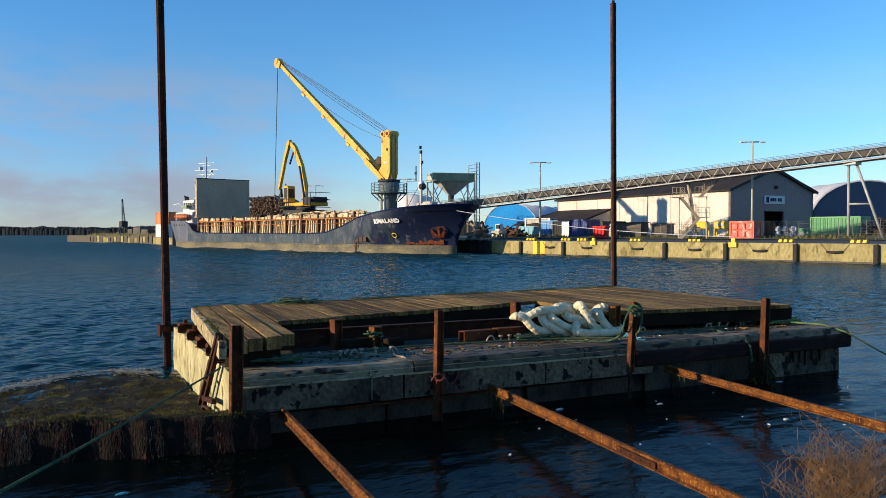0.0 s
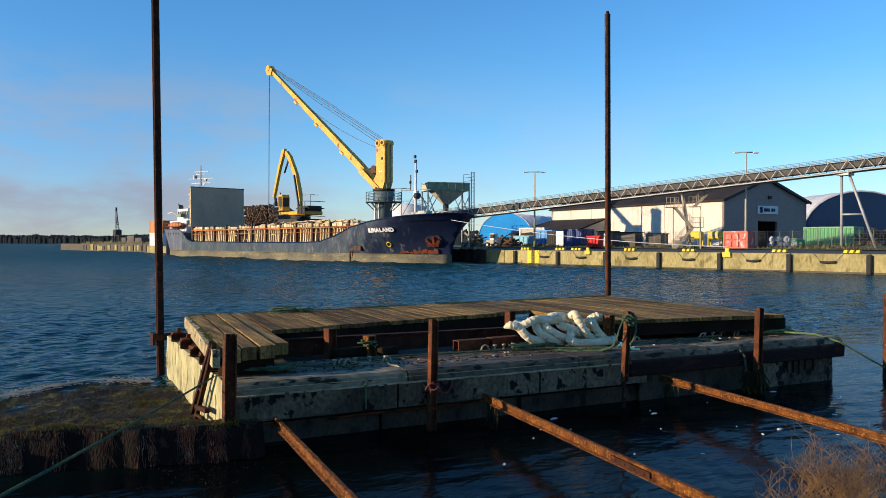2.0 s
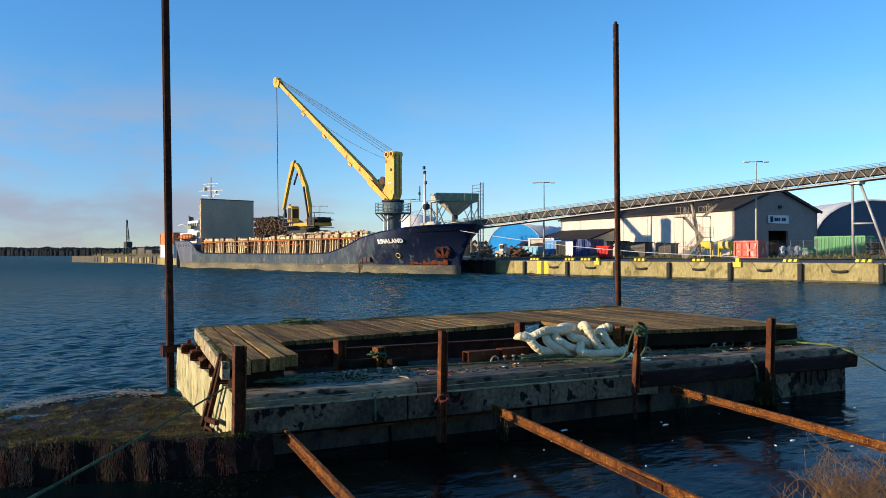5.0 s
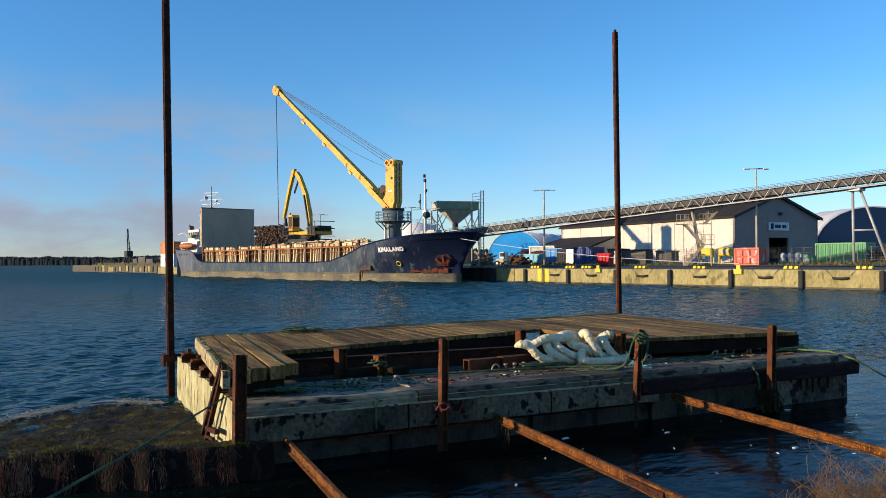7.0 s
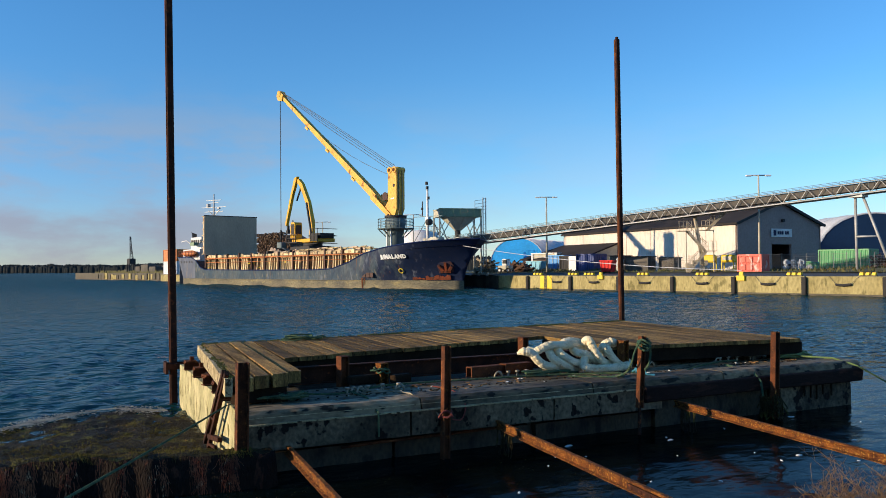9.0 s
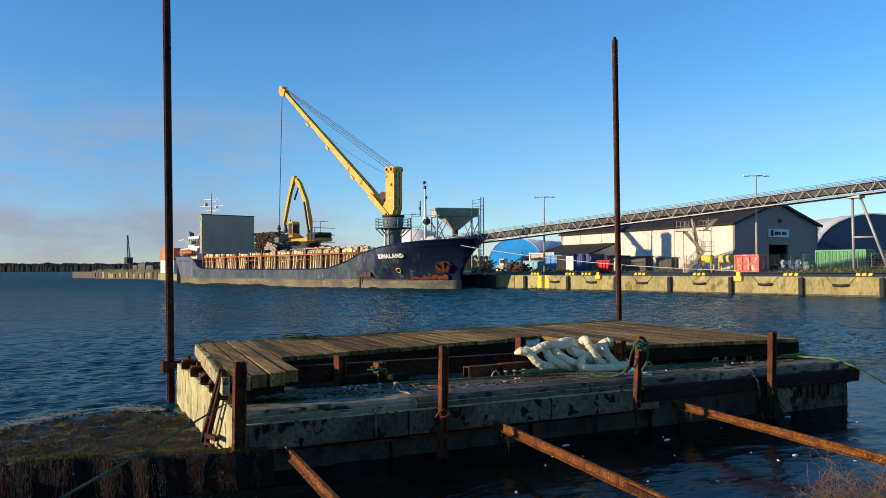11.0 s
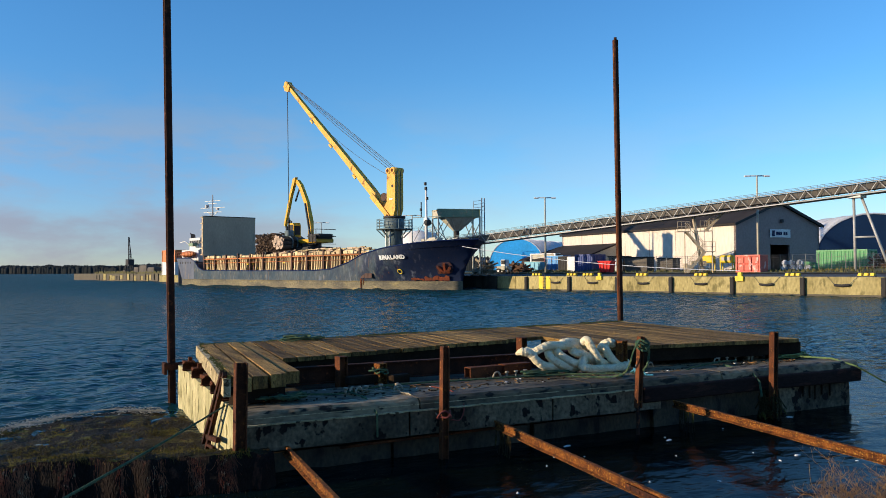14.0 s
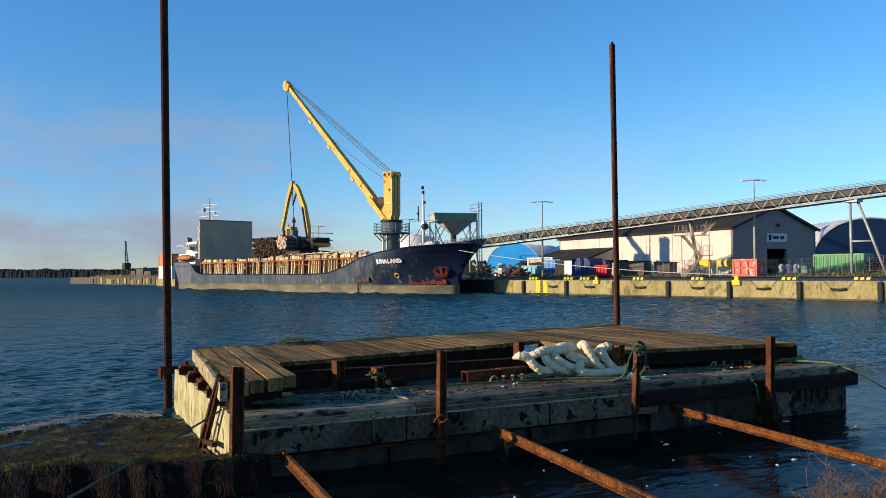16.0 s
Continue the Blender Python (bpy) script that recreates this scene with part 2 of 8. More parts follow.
MOSS = surface("yellow_moss", (0.19, 0.165, 0.030), (0.09, 0.08, 0.020), 5, 0.95, 0, 0.4, grain=0.4)
WEED_RED = surface("red_brown_weed", (0.34, 0.125, 0.062), (0.11, 0.042, 0.026), 7, 0.8, 0, 0.6, (0.46, 0.32, 0.19), 0.60, 14, grain=0.6, spec=0.1)
FOAM = surface("foam", (0.36, 0.33, 0.25), (0.20, 0.18, 0.13), 6, 0.9, 0, 0.4, grain=0.3)
TWIG = surface("dry_twig", (0.25, 0.135, 0.050), (0.12, 0.065, 0.026), 6, 0.9, 0, 0.2, spec=0.2)
SOIL = surface("shore_soil", (0.06, 0.045, 0.025), (0.035, 0.027, 0.018), 2, 0.95, 0, 0.8, (0.09, 0.085, 0.03), 0.58, 6)
LITTER = surface("pale_litter", (0.74, 0.73, 0.70), (0.55, 0.53, 0.48), 8, 0.6, 0, 0.1)
LITTER_TEAL = surface("teal_litter", (0.08, 0.40, 0.42), (0.05, 0.25, 0.28), 8, 0.5, 0, 0.1)


def water_material():
    m = bpy.data.materials.new("harbour_water")
    m.use_nodes = True
    nt = m.node_tree
    b = nt.nodes["Principled BSDF"]
    L = nt.links.new
    sx = nt.nodes.new("ShaderNodeSeparateXYZ")
    co = nt.nodes.new("ShaderNodeTexCoord")
    L(co.outputs["Object"], sx.inputs[0])
    # teal in the open harbour, darkening to near black towards the shore
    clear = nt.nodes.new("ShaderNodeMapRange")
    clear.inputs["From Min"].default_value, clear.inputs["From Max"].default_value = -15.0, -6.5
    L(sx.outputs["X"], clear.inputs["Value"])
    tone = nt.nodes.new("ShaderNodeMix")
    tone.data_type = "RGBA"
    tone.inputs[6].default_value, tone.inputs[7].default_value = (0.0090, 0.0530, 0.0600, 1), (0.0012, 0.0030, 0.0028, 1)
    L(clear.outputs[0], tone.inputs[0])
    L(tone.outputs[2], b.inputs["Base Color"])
    run = nt.nodes.new("ShaderNodeVectorMath")
    run.operation = "LENGTH"
    L(co.outputs["Object"], run.inputs[0])
    far = nt.nodes.new("ShaderNodeMapRange")
    far.inputs["From Min"].default_value, far.inputs["From Max"].default_value = 20.0, 100.0
    far.inputs["To Min"].default_value, far.inputs["To Max"].default_value = 0.05, 0.14
    L(run.outputs["Value"], far.inputs["Value"])
    film = nt.nodes.new("ShaderNodeMapRange")
    film.inputs["From Min"].default_value, film.inputs["From Max"].default_value = -8.6, -6.6
    film.inputs["To Max"].default_value = 0.09
    L(sx.outputs["X"], film.inputs["Value"])
    dull = nt.nodes.new("ShaderNodeMath")
    L(far.outputs[0], dull.inputs[0])
    L(film.outputs[0], dull.inputs[1])
    gloss = nt.nodes.new("ShaderNodeBsdfGlossy")
    L(dull.outputs[0], gloss.inputs["Roughness"])
    b.inputs["Specular IOR Level"].default_value = 0.0
    b.inputs["Roughness"].default_value = 1.0
    mp = nt.nodes.new("ShaderNodeMapping")
    mp.inputs["Rotation"].default_value = (0, 0, radians(35))
    mp.inputs["Scale"].default_value = (1.0, 0.55, 1.0)
    L(co.outputs["Object"], mp.inputs[0])
    hs = []
    for sc, wt in ((0.30, 0.90), (1.1, 0.60), (3.2, 0.26), (10.0, 0.06)):
        n = nt.nodes.new("ShaderNodeTexNoise")
        n.inputs["Scale"].default_value, n.inputs["Detail"].default_value = sc, 3
        L(mp.outputs[0], n.inputs["Vector"])
        k = nt.nodes.new("ShaderNodeMath")
        k.operation = "MULTIPLY"
        k.inputs[1].default_value = wt
        L(n.outputs["Fac"], k.inputs[0])
        hs.append(k.outputs[0])
    tot = hs[0]
    for h in hs[1:]:
        a = nt.nodes.new("ShaderNodeMath")
        L(tot, a.inputs[0])
        L(h, a.inputs[1])
        tot = a.outputs[0]
    # calmer in the lee between the pontoon and the shore
    lee = nt.nodes.new("ShaderNodeMapRange")
    lee.inputs["From Min"].default_value, lee.inputs["From Max"].default_value = -8.6, -6.6
    lee.inputs["To Min"].default_value, lee.inputs["To Max"].default_value = 1.0, 0.34
    L(sx.outputs["X"], lee.inputs["Value"])
    bp = nt.nodes.new("ShaderNodeBump")
    rise = nt.nodes.new("ShaderNodeMapRange")
    rise.inputs["From Min"].default_value, rise.inputs["From Max"].default_value = 12.0, 130.0
    rise.inputs["To Min"].default_value, rise.inputs["To Max"].default_value = 0.25, 0.72
    L(run.outputs["Value"], rise.inputs["Value"])
    L(rise.outputs[0], bp.inputs["Distance"])
    L(lee.outputs[0], bp.inputs["Strength"])
    L(tot, bp.inputs["Height"])
    L(bp.outputs[0], gloss.inputs["Normal"])
    # waves hide one another: the mirror never grows full towards the horizon
    fr = nt.nodes.new("ShaderNodeFresnel")
    fr.inputs["IOR"].default_value = 1.12
    L(bp.outputs[0], fr.inputs["Normal"])
    most = nt.nodes.new("ShaderNodeMapRange")
    most.inputs["From Min"].default_value, most.inputs["From Max"].default_value = 12.0, 110.0
    most.inputs["To Min"].default_value, most.inputs["To Max"].default_value = 0.36, 0.23
    L(run.outputs["Value"], most.inputs["Value"])
    part_of = nt.nodes.new("ShaderNodeMath")
    part_of.operation = "MINIMUM"
    L(fr.outputs[0], part_of.inputs[0])
    L(most.outputs[0], part_of.inputs[1])
    both = nt.nodes.new("ShaderNodeMixShader")
    L(part_of.outputs[0], both.inputs[0])
    L(b.outputs[0], both.inputs[1])
    L(gloss.outputs[0], both.inputs[2])
    L(both.outputs[0], nt.nodes["Material Output"].inputs["Surface"])
    return m


WATER = water_material()


# ---- water ----
def steps(lo, hi, fine_lo, fine_hi, d, slow):
    """Grid lines: even between fine_lo and fine_hi, then wider and wider, slowly at first on the side of slow."""
    xs = list(np.arange(fine_lo, fine_hi + d, d))
    for end, sign in ((hi, 1), (lo, -1)):
        x, s = (xs[-1], d) if sign > 0 else (xs[0], d)
        more = []
        while sign * (end - x) > 0:
            s *= 1.022 if sign == slow and s < 2.6 else 1.12
            x += sign * s
            more.append(x)
        xs = xs + more if sign > 0 else more[::-1] + xs
    return np.array(xs)


def build_water():
    xs, ys = steps(-4500, 2500, -20.5, -5, 0.068, -1), steps(-2500, 4500, 0, 15.5, 0.068, 1)
    X, Y = np.meshgrid(xs, ys, indexing="ij")
    Z = np.zeros_like(X)
    rng = np.random.default_rng(4)
    for _ in range(60):
        lam = 0.20 * (4.0 ** rng.random())
        a = radians(35) + rng.normal(0, 0.7)
        amp = 0.0044 * lam
        k = 2 * math.pi / lam
        Z += amp * np.sin(k * (X * math.cos(a) + Y * math.sin(a)) + rng.random() * 6.28)
    far = np.hypot(X + 12, Y - 8)
    Z *= np.clip(1.4 - far / 30, 0, 1)
    # further out only the longer waves stand out, as high as the grid is wide
    cell = np.minimum(np.gradient(X, axis=0), np.gradient(Y, axis=1))
    Z += rng.normal(0, 1, X.shape) * np.minimum(0.16 * np.clip(cell - 0.10, 0, 9), 0.105)
    Z *= np.clip((-X - 6.6) / 4.0, 0.03, 1)
    nx, ny = X.shape
    verts = np.stack([X, Y, Z], -1).reshape(-1, 3)
    i = np.arange(nx * ny).reshape(nx, ny)
    faces = np.stack([i[:-1, :-1], i[1:, :-1], i[1:, 1:], i[:-1, 1:]], -1).reshape(-1, 4)
    me = bpy.data.meshes.new("water")
    me.from_pydata(verts.tolist(), [], faces.tolist())
    me.shade_smooth()
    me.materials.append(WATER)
    return tagged(new("water", me), "wind-ruffled dark blue harbour water", "water", kind="structure")


water = build_water()
seabed = B()
span(seabed, (-600, -300, -4.3), (400, 60, -4.0))
solid("ground", seabed, SOIL, "dark muddy harbour bed under the water", "ground", kind="structure")


# ---- pontoon and what stands round it ----
# Local axes: x along the front, y away from the shore.
PON = pose(-7.404, 3.605, 0, 0, 0, 78.2)


def on_pontoon(x, y, z, rz=0):
    return PON @ pose(x, y, z, 0, 0, rz)


def sag(p0, p1, drop, n=14):
    p0, p1 = Vector(p0), Vector(p1)
    return [p0.lerp(p1, i / n) - Vector((0, 0, drop * 4 * (i / n) * (1 - i / n))) for i in range(n + 1)]


def roughen(bm, amount, scale=3.0, cuts=0):
    """Worn edges: small uneven shifts of the vertices."""
    if cuts:
        bmesh.ops.subdivide_edges(bm, edges=list(bm.edges), cuts=cuts, use_grid_fill=True)
    for v in bm.verts:
        v.co += amount * noise.noise_vector(v.co * scale)


SKEW = 0.047


def build_pontoon():
    t = thing("pontoon", "weathered concrete pontoon with flaking paint and rusty edges", "pontoon", PON)
    bm = B()
    prism(bm, [(0.04, 0.30, -0.9), (9.05, 0.30, -0.9), (9.05, 5.0, -0.9), (0.04 + SKEW * 4.66, 5.0, -0.9)], (0, 0, 1.46))
    bevel(bm, 0.03)
    roughen(bm, 0.012, 2.0, 3)
    part("hull", bm, CONCRETE_SHADED, t)
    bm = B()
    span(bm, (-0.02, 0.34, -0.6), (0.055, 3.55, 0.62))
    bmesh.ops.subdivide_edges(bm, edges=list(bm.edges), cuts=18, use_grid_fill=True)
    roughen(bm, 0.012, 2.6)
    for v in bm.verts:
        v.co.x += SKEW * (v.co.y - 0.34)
    part("end_wall", bm, CONCRETE_SUNLIT, t, "stained concrete end wall coloured as sunlit")
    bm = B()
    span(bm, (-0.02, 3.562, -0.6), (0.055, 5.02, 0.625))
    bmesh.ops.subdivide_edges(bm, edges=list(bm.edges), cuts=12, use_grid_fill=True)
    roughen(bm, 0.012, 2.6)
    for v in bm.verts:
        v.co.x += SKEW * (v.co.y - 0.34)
    part("end_wall", bm, CONCRETE_SUNLIT, t, "stained concrete end wall coloured as sunlit")
    # the front: upper fascia slabs with joints, a sloping top strip and a steel edge
    cuts = [-0.02, 1.75, 3.62, 5.30]
    for a, b in zip(cuts, cuts[1:]):
        bm = B()
        prism(bm, [(a + 0.012, 0.0, 0.27), (a + 0.012, 0.29, 0.27), (a + 0.012, 0.29, 0.53), (a + 0.012, 0.0, 0.53)], (b - a - 0.024, 0, 0))
        bmesh.ops.subdivide_edges(bm, edges=[e for e in bm.edges if e.calc_length() > 1], cuts=12)
        roughen(bm, 0.012, 4.0)
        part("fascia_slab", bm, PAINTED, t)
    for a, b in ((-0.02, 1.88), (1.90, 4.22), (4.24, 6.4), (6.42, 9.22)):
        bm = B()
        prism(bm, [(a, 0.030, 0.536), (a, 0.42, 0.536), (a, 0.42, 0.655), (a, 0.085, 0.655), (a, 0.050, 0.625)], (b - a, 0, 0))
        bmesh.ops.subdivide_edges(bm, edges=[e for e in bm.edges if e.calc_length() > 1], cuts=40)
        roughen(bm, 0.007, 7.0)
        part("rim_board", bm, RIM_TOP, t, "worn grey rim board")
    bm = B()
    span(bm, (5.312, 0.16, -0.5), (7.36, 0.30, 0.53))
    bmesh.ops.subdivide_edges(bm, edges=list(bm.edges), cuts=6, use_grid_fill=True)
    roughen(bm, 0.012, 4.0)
    part("recessed_slab", bm, WET_SHADED_CONCRETE, t)
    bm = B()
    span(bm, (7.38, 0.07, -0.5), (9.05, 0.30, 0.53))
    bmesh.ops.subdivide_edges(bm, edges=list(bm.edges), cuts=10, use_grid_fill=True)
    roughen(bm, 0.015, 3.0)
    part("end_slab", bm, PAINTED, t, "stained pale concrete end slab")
    for k, x in enumerate((8.02, 8.16, 8.28, 8.42, 8.60)):
        bm = B()
        span(bm, (x - 0.012, 0.052, 0.20 - 0.03 * (k % 3)), (x + 0.012, 0.064, 0.36))
        part("drain_slot", bm, TIMBER, t)
    bm = B()
    prism(bm, [(4.98, -0.045, 0.365), (4.98, 0.055, 0.365), (4.98, 0.055, 0.555), (4.98, -0.045, 0.555)], (4.20, 0, 0.0))
    bevel(bm, 0.014)
    roughen(bm, 0.012, 3, 4)
    part("fender_beam", bm, FENDER_WOOD, t, "dark tarred timber fender beam")
    # pale rim lip: the light its edge catches is put into the colour
    bm = B()
    beam(bm, (-0.02, 0.004, 0.533), (5.3, 0.004, 0.533), 0.040, 0.014)
    bmesh.ops.subdivide_edges(bm, edges=[e for e in bm.edges if e.calc_length() > 1], cuts=90)
    roughen(bm, 0.006, 11.0)
    part("edge_lip", bm, PLANK_EDGE, t, "chipped edge lip, paled for the light it catches")
    for a, b in ((-0.02, 2.02), (2.03, 4.9)):
        bm = B()
        beam(bm, (a, 0.046, 0.592), (b, 0.046, 0.592), 0.012, 0.006)
        part("scored_line", bm, PLANK_EDGE, t)
    # the lower face with its own slabs and a rusty pipe
    for a, b in ((0.07, 1.62), (1.66, 3.4), (3.5, 5.30)):
        bm = B()
        span(bm, (a, 0.22, -0.5), (b, 0.31, 0.20))
        bmesh.ops.subdivide_edges(bm, edges=list(bm.edges), cuts=5, use_grid_fill=True)
        roughen(bm, 0.012, 4.0)
        part("lower_slab", bm, WET_SHADED_CONCRETE, t)
    bm = B()
    tube(bm, [(1.0, 0.12, 0.20), (1.4, 0.10, 0.215), (2.9, 0.12, 0.225)], 0.018)
    part("pipe", bm, RUST, t, "thin rusty pipe")
    # top surface planking laid on the concrete rim
    rnd = random.Random(17)
    for row, (y0, y1) in enumerate(((0.428, 0.70), (0.712, 1.02), (1.032, 1.40))):
        x = 0.06 + 0.5 * row
        ends = [0.06]
        while x < 8.3:
            x += rnd.uniform(1.5, 2.6)
            ends.append(min(x, 9.15))
        if ends[-1] < 9.15:
            ends.append(9.15)
        for a, b in zip(ends, ends[1:]):
            bm = B()
            h = 0.632 + rnd.uniform(-0.006, 0.008)
            span(bm, (a + 0.008, y0, 0.562), (b - 0.008, y1, h))
            bmesh.ops.subdivide_edges(bm, edges=[e for e in bm.edges if e.calc_length() > 0.6], cuts=14)
            roughen(bm, 0.006, 6)
            part("rim_plank", bm, RIM_TOP, t)
    # a row of dark nail heads along the seam
    nail = B()
    tube(nail, [(0, 0, 0), (0, 0, 0.012)], 0.012, 5)
    nail = to_mesh("nail_head", nail, TIMBER)
    for k in range(40):
        part("nail_head", nail, TIMBER, t, at=pose(0.35 + 0.115 * k, 0.66 + 0.02 * math.sin(k), 0.638))
    bm = B()
    span(bm, (8.4, 0.4, 0.562), (9.06, 4.9, 0.62))
    part("rim", bm, RIM_TOP, t)
    # shackles and bolts along the rim
    for x, y in ((1.42, 0.85), (1.50, 0.84), (3.58, 1.2), (4.22, 1.06), (6.04, 1.03), (7.26, 0.95), (8.04, 0.98), (0.55, 0.95), (1.98, 0.80)):
        bm = B()
        tube(bm, [(0.055 * math.cos(a), 0, 0.625 + 0.085 * math.sin(a)) for a in np.linspace(0, math.pi, 9)], 0.013)
        part("shackle", bm, GALV, t, at=pose(x, y, 0, 0, 0, random.uniform(-50, 50)))
    bolt = B()
    tube(bolt, [(0, 0, 0), (0, 0, 0.07)], 0.014)
    tube(bolt, [(0, 0, 0.07), (0, 0, 0.095)], 0.028)
    bolt = to_mesh("bolt", bolt, GALV)
    for x, y in ((1.33, 0.82), (1.6, 0.86), (1.8, 0.9), (2.0, 0.88), (3.72, 1.18), (3.86, 1.18), (4.02, 1.2), (7.5, 0.98), (7.7, 1.0), (7.95, 0.97), (7.35, 1.0), (0.42, 0.92)):
        part("bolt", bolt, GALV, t, at=pose(x, y, 0.62))
    return t


build_pontoon()


def plank_deck():
    t = thing("timber_deck", "raised weathered brown plank deck on dark beams", "deck", PON)
    n = 44
    for i in range(n):
        u0, u1 = i / n, (i + 1) / n
        far0 = Vector((0.45 + 8.86 * u0, 4.65 + 0.92 * u0, 0))
        far1 = Vector((0.45 + 8.86 * u1, 4.65 + 0.92 * u1, 0))
        d = Vector((-0.110, -0.994, 0))
        x = far0.x - 0.4
        slope = 0.0
        if u0 < 0.08:
            y_end = (0.46, 0.62, 0.66, 0.84)[i] + random.uniform(-0.03, 0.03)
        elif x < 5.38:
            y_end = 1.86 + 0.24 * x + random.uniform(-0.05, 0.05)
        else:
            y_end = 1.20 - 0.14 * (x - 5.5) + random.uniform(-0.006, 0.006)
            slope = -0.14 * 8.86 / n
        gap = 0.011 if x < 4.0 else 0.003
        l0 = (far0.y - y_end) / 0.994
        l1 = (far1.y - y_end - slope) / 0.994 if slope else l0
        off = random.uniform(-0.03, 0.03)
        lift = random.uniform(-0.004, 0.004)
        bm = B()
        prism(bm, [far0 + Vector((gap, off, 0.895 + lift)), far1 + Vector((-gap, off, 0.895 + lift)), far1 + d * l1 + Vector((-gap, 0, 0.895)), far0 + d * l0 + Vector((gap, 0, 0.895))], (0, 0, 0.055)) if u0 > 0.08 else prism(bm, [far0 + Vector((0.015, off, 0.82)), far1 + Vector((-0.015, off, 0.82)), far1 + d * l0 + Vector((-0.015 - 0.01 * (i % 2), 0, 0.80)), far0 + d * l0 + Vector((0.015, 0, 0.80))], (0, 0, 0.135 + 2 * lift))
        bmesh.ops.subdivide_edges(bm, edges=[e for e in bm.edges if e.calc_length() > 0.6], cuts=9)
        roughen(bm, 0.006, 6.0)
        part("plank", bm, PLANK, t)
    # edge timbers, beams and short struts under the planks
    bm = B()
    beam(bm, (0.42, 4.62, 0.86), (-0.10, 0.42, 0.86), 0.07, 0.17)
    bmesh.ops.subdivide_edges(bm, edges=list(bm.edges), cuts=6, use_grid_fill=True)
    roughen(bm, 0.014, 5)
    part("edge_board", bm, PLANK_EDGE, t, "bleached splintered edge board")
    for p, q in (((0.0, 0.66, 0.74), (0.60, 0.85, 0.74)), ((0.9, 2.14, 0.80), (5.2, 3.16, 0.80)), ((5.5, 1.27, 0.80), (8.84, 0.84, 0.80)), ((0.6, 4.45, 0.80), (9.1, 5.35, 0.80)), ((8.85, 0.8, 0.8), (9.27, 5.4, 0.8)), ((5.45, 1.3, 0.8), (5.7, 3.2, 0.8)), ((0.62, 0.98, 0.75), (0.78, 2.2, 0.75))):
        bm = B()
        beam(bm, p, q, 0.10, 0.18)
        part("bearer", bm, TIMBER, t)
    for x, y in ((0.5, 0.75), (0.28, 3.0), (0.4, 4.3), (0.2, 1.6), (3.0, 2.8), (4.6, 3.2), (6.2, 1.35), (7.6, 1.15), (8.6, 1.05), (8.9, 3.2), (9.1, 5.2), (5.0, 5.0), (3.0, 4.8)):
        bm = B()
        span(bm, (x - 0.09, y - 0.09, 0.555), (x + 0.09, y + 0.09, 0.72))
        part("block", bm, TIMBER, t)
    return t


plank_deck()


def deck_steel():
    # rusty channels and girders lying in the notch of the deck
    bm = B()
    hbeam(bm, (0.95, 1.95, 0.735), (5.35, 1.90, 0.735), 0.12, 0.22, 0.016)
    solid("steel_girder", bm, RUST_DARK, "long dark rusty steel girder on the pontoon", "girder", PON)
    for x, y, w in ((3.50, 1.42, 0.50), (4.05, 1.50, 0.46)):
        bm = B()
        for lo, hi in (((-w / 2, -0.07, 0), (w / 2, 0.07, 0.012)), ((-w / 2, -0.07, 0.012), (w / 2, -0.055, 0.13)), ((-w / 2, 0.055, 0.012), (w / 2, 0.07, 0.13)), ((-w / 2, -0.07, 0.13), (w / 2, 0.07, 0.142))):
            span(bm, lo, hi)
        solid("steel_box_section", bm, RUST, "short rusty hollow steel section on the pontoon rim", "steel offcut", on_pontoon(x, y, 0.627, 4), "steel offcuts")
    for x, y, z, h, mt in ((2.10, 1.60, 0.56, 0.30, RUST_BRIGHT), (1.66, 1.84, 0.56, 0.39, RUST), (5.48, 0.98, 0.62, 0.42, RUST_BRIGHT), (4.85, 2.55, 0.56, 0.44, RUST)):
        bm = B()
        for sx in (-1, 1):
            span(bm, (sx * 0.055 - 0.008, -0.055, 0), (sx * 0.055 + 0.008, 0.055, h))
        span(bm, (-0.047, -0.008, 0), (0.047, 0.008, h))
        span(bm, (-0.065, -0.06, h), (0.065, 0.06, h + 0.012))
        solid("steel_stub", bm, mt, "short rusty upright steel stub on the pontoon", "steel stub", on_pontoon(x, y, z, 15), "steel stubs")
    for x, y, sx, sy in ((1.85, 1.62, 0.42, 0.16), (2.30, 1.48, 0.26, 0.14)):
        bm = B()
        box(bm, (0, 0, 0.055), (sx, sy, 0.11))
        bevel(bm, 0.015)
        roughen(bm, 0.01, 6, 1)
        solid("timber_block", bm, TIMBER, "dark wet timber block on the pontoon", "timber block", on_pontoon(x, y, 0.625, 8), "timber blocks")
    # rail-like clamps along the sunlit end
    for y in (1.15, 1.75, 2.45, 3.3, 4.2):
        bm = B()
        hbeam(bm, (-0.06, 0, 0.055), (0.42, 0, 0.055), 0.14, 0.11, 0.014)
        span(bm, (-0.05, -0.10, 0.11), (0.10, 0.10, 0.135))
        span(bm, (0.02, -0.03, 0.135), (0.07, 0.03, 0.19))
        solid("beam_end", bm, RUST, "rusty steel beam end on the pontoon's end wall", "steel beam", on_pontoon(SKEW * (y - 0.34), y, 0.627, random.uniform(-6, 6)), "beam ends")


deck_steel()


